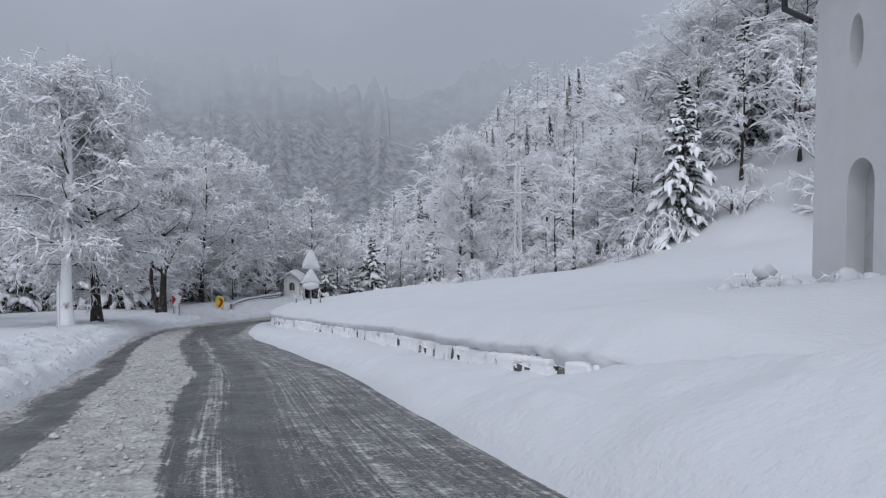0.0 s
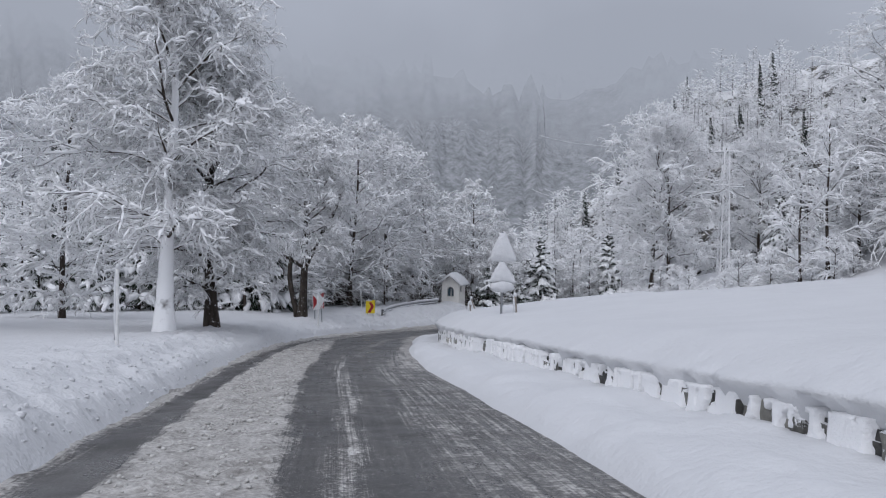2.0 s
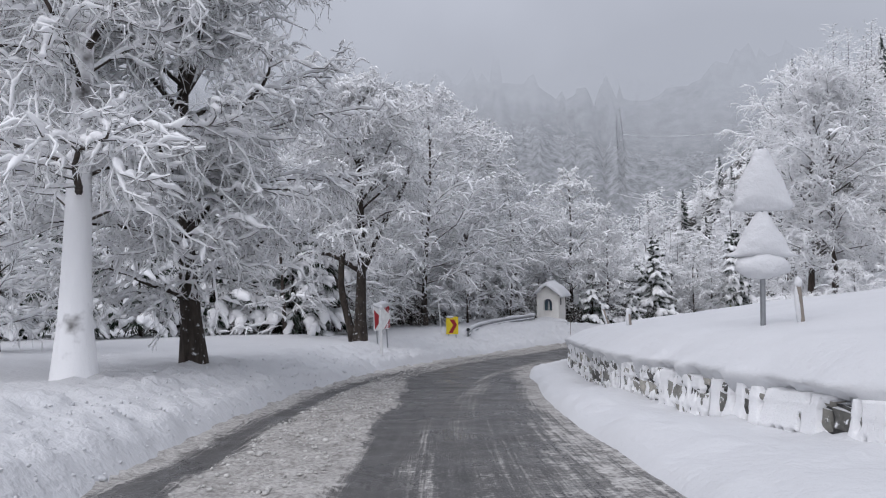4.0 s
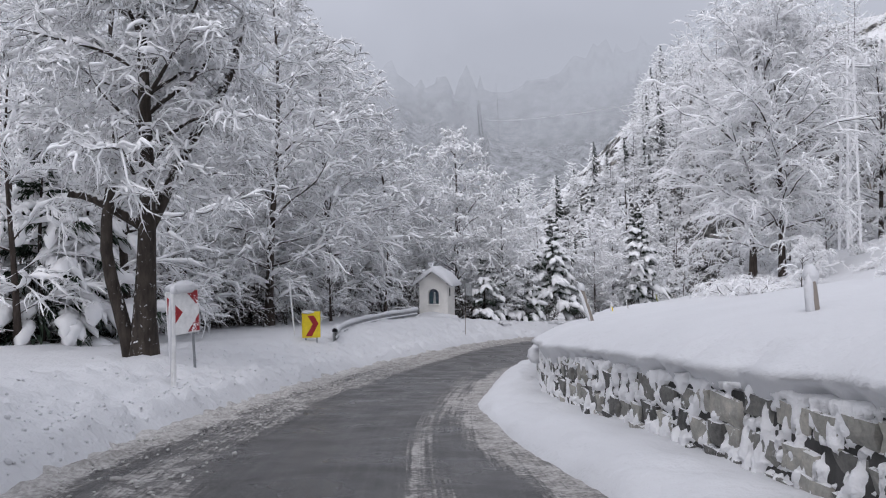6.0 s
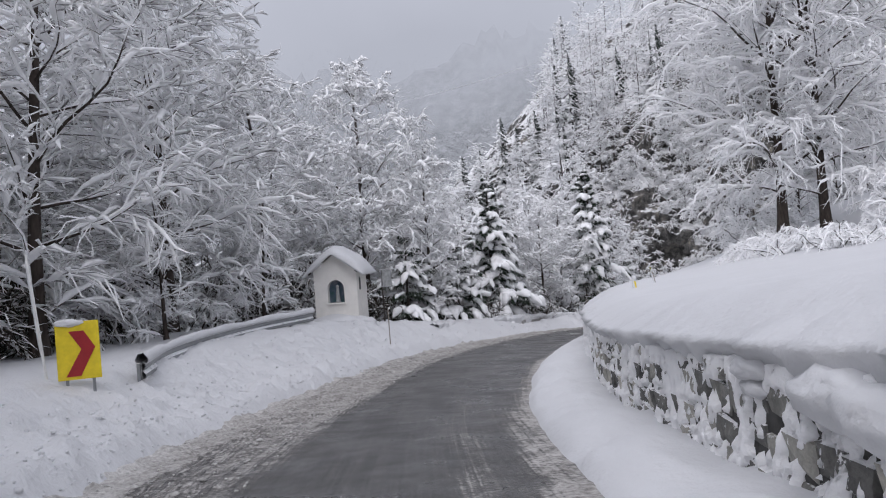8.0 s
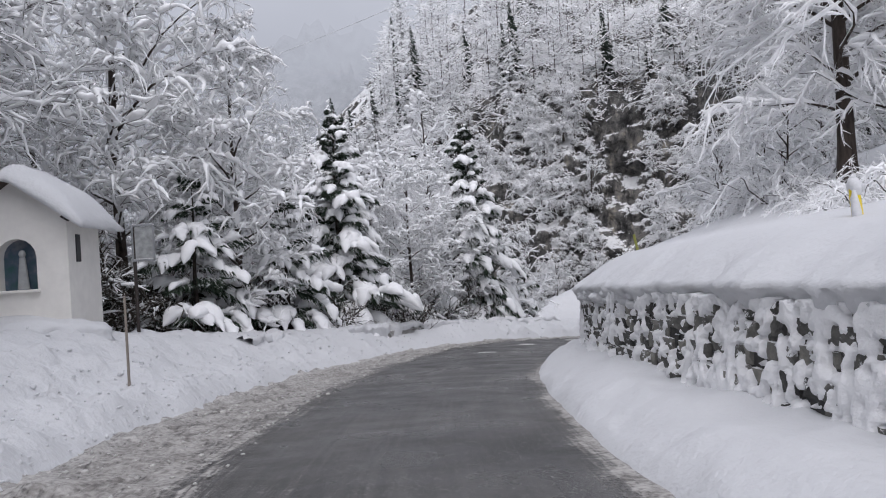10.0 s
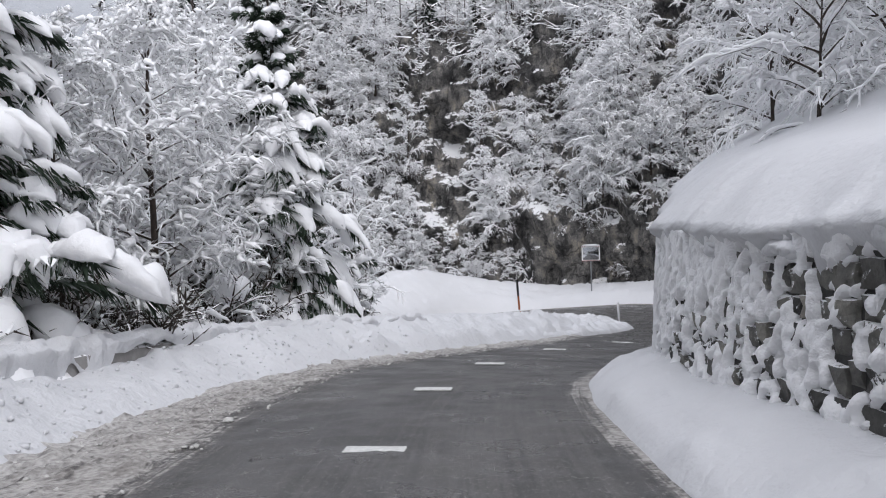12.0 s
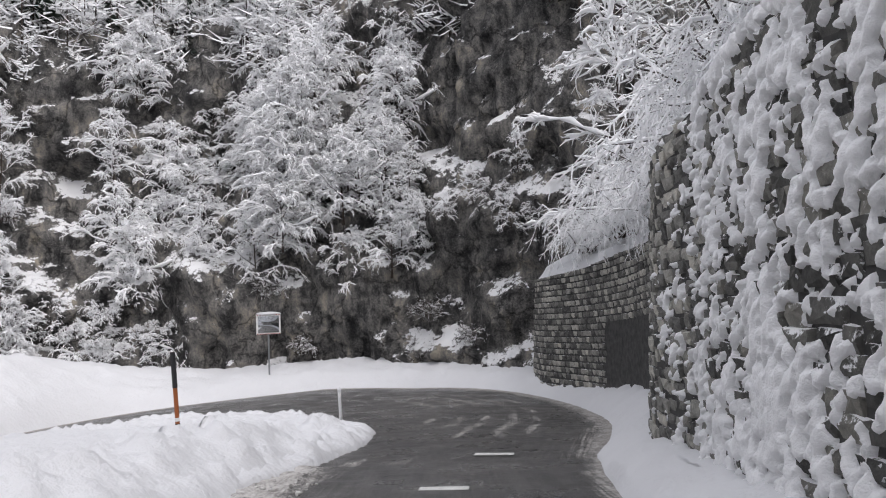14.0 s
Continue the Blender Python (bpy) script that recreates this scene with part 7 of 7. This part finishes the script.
for n, (hx, zz) in enumerate(((-1.7, PH - 3.6), (1.7, PH - 3.6), (0.0, PH - 0.4))):
    bm = bmesh.new()
    rod(bm, (hx, 0, zz), (hx, 0, zz + 0.25), 0.05, 0.04, 8)
    ins = part("insulator", bm, M_DARKWOOD, pyl)
    bm = bmesh.new()
    last = None
    for i in range(17):
        t = i / 16
        p = Vector((hx + t * -1.4, t * 106.6, zz + 0.25 + t * (14.0 if n == 2 else 5.0) - (4.0 if n == 2 else 9.0) * t * (1 - t)))
        ring = [bm.verts.new(p + Vector((0.022 * math.cos(k * 1.2566), 0, 0.022 * math.sin(k * 1.2566)))) for k in range(5)]
        if last:
            for k in range(5):
                bm.faces.new((last[k], last[k - 1], ring[k - 1], ring[k]))
        last = ring
    part("wire", bm, M_FROST_STEEL, ins)

# ---------------------------------------------------------------- clumps of snow on the wall's edge
for s_, r_ in ((58.6, 0.42), (60.0, 0.22), (80.0, 0.24), (81.6, 0.15), (82.6, 0.28), (83.7, 0.17), (85.0, 0.22), (86.4, 0.14), (87.3, 0.26), (89.0, 0.2), (90.6, 0.15), (92.4, 0.2), (99.5, 0.24), (100.6, 0.18), (101.6, 0.26)):
    w_ = float(np.interp(s_, W_S, W_AT))
    x, y, z = (float(v) for v in wall_point(np.array(w_), np.array(float(np.interp(w_, W_AT, WALL_H))), 0.06))
    clump = thing("snow_clump", pose(x, y, z - 0.3 * r_, 0, 0, math.degrees(math.atan2(WT[int(w_ / 0.25), 1], WT[int(w_ / 0.25), 0]))), "soft rounded clump of snow curling over the wall", "snow", "clumps along the wall edge")
    bm = bmesh.new()
    rr = random.Random(round(s_ * 10))
    for n in range(4):
        g = r_ * rr.uniform(0.4, 0.65)
        lump(bm, pose(rr.uniform(-1.3, 1.3) * r_, rr.uniform(-0.4, 0.0) * r_, rr.uniform(-0.2, 0.5) * r_) @ Matrix.Diagonal((g * 1.7, g, g * 0.7, 1)), 3, 0.3, s_ + n)
    smooth_mesh(part("snow", bm, M_SNOW, clump))

# ---------------------------------------------------------------- crumbs of ploughed snow and slush
def crumbs(name, X, Y, Z, R, flat, mat, seed):
    """Many small rough lumps in one mesh."""
    rs = np.random.RandomState(seed)
    g = (1 + 5**0.5) / 2
    base = np.array([(-1, g, 0), (1, g, 0), (-1, -g, 0), (1, -g, 0), (0, -1, g), (0, 1, g), (0, -1, -g), (0, 1, -g), (g, 0, -1), (g, 0, 1), (-g, 0, -1), (-g, 0, 1)]) / math.hypot(1, g)
    tri = np.array([(0, 11, 5), (0, 5, 1), (0, 1, 7), (0, 7, 10), (0, 10, 11), (1, 5, 9), (5, 11, 4), (11, 10, 2), (10, 7, 6), (7, 1, 8), (3, 9, 4), (3, 4, 2), (3, 2, 6), (3, 6, 8), (3, 8, 9), (4, 9, 5), (2, 4, 11), (6, 2, 10), (8, 6, 7), (9, 8, 1)])
    n = len(X)
    V = base[None] * rs.uniform(0.65, 1.25, (n, 12, 1)) * R[:, None, None] * rs.uniform(0.7, 1.3, (n, 1, 3))
    V[:, :, 2] *= flat
    V = V + np.stack([X, Y, Z], 1)[:, None]
    return mesh_np(name, V.reshape(-1, 3), (tri[None] + 12 * np.arange(n)[:, None, None]).reshape(-1, 3), mat)


_rs = np.random.RandomState(91)
_s = np.r_[_rs.uniform(0, 62, 2600), _rs.uniform(62, 103, 2200)]
_d = np.abs(_rs.normal(0, 1, len(_s))) * 1.1 + 0.02
_x, _y, _z = left_verge(_s, _d)
_r = _rs.uniform(0.01, 0.028, len(_s)) * np.where(_rs.rand(len(_s)) < 0.08, 1.7, 1.0)
tagged(new("snow_crumbs", crumbs("snow_crumbs", _x, _y, _z + 0.3 * _r, _r, 0.8, M_BANK, 92)), "loose crumbs of ploughed snow along the bank", "snow", kind="stuff")
_s = np.r_[_rs.uniform(0, 46, 2600), _rs.uniform(46, 110, 2600)]
_L = left_edge(_s)
_in = np.interp(_s, [0, 15, 25, 40, 48, 56, 75, 85, 98, 108], [-0.4, -0.6, -0.85, -0.85, -1.7, -1.9, -1.45, -1.6, -2.35, -1.9])
_o = np.where(_s < 46, _L + 0.9 + (_in - _L - 0.9) * _rs.rand(len(_s)), _L - 0.1 + (_in - _L + 0.2) * _rs.rand(len(_s)) ** 1.6)
_c, _n = centre(_s)
_r = _rs.uniform(0.01, 0.03, len(_s)) * np.where(_rs.rand(len(_s)) < 0.1, 1.8, 1.0)
M_SLUSH = plain_material("grey_slush", (0.5, 0.49, 0.47), 0.6, 0, 0.35, 9.0, 0.5)
tagged(new("slush_crumbs", crumbs("slush_crumbs", _c[:, 0] + _n[:, 0] * _o, _c[:, 1] + _n[:, 1] * _o, _c[:, 2] - 0.006 * _o**2 + 0.035, _r, 0.6, M_SLUSH, 93)), "grey lumps of slush thrown between the wheel tracks", "slush", kind="stuff")

# ---------------------------------------------------------------- road markings
for n, (x, y, a, ln) in enumerate(((-5.67, 88.25, -40, 0.52), (-3.25, 91.17, -42, 0.5), (-0.19, 94.05, -46, 0.54), (4.16, 97.2, -54, 0.56), (8.28, 98.87, -64, 0.62), (11.87, 100.05, -68, 0.68))):
    C, Nn = centre(np.array([0.0]))
    s_, o_, z_ = road_info([x], [y])
    mark = thing("lane_dash", pose(x, y, float(z_[0]) + 0.016, 0, 0, a), "short worn white dash painted on asphalt", "road marking", "centre line dashes")
    bm = bmesh.new()
    box(bm, (ln, 0.17, 0.012), None, 0.003)
    part("paint", bm, M_MARK, mark)

# ---------------------------------------------------------------- single stones of the wall nearest the road
for n, (w, h, ln, hgt, dep, s) in enumerate(_picked):
    st = new("stone", STONE_ME[n % 10])
    st.matrix_basis = stone_matrix(w, h, ln, hgt, dep, -0.05 + 0.025 * ((n * 7) % 5 - 2) / 2)
    st.parent = wall
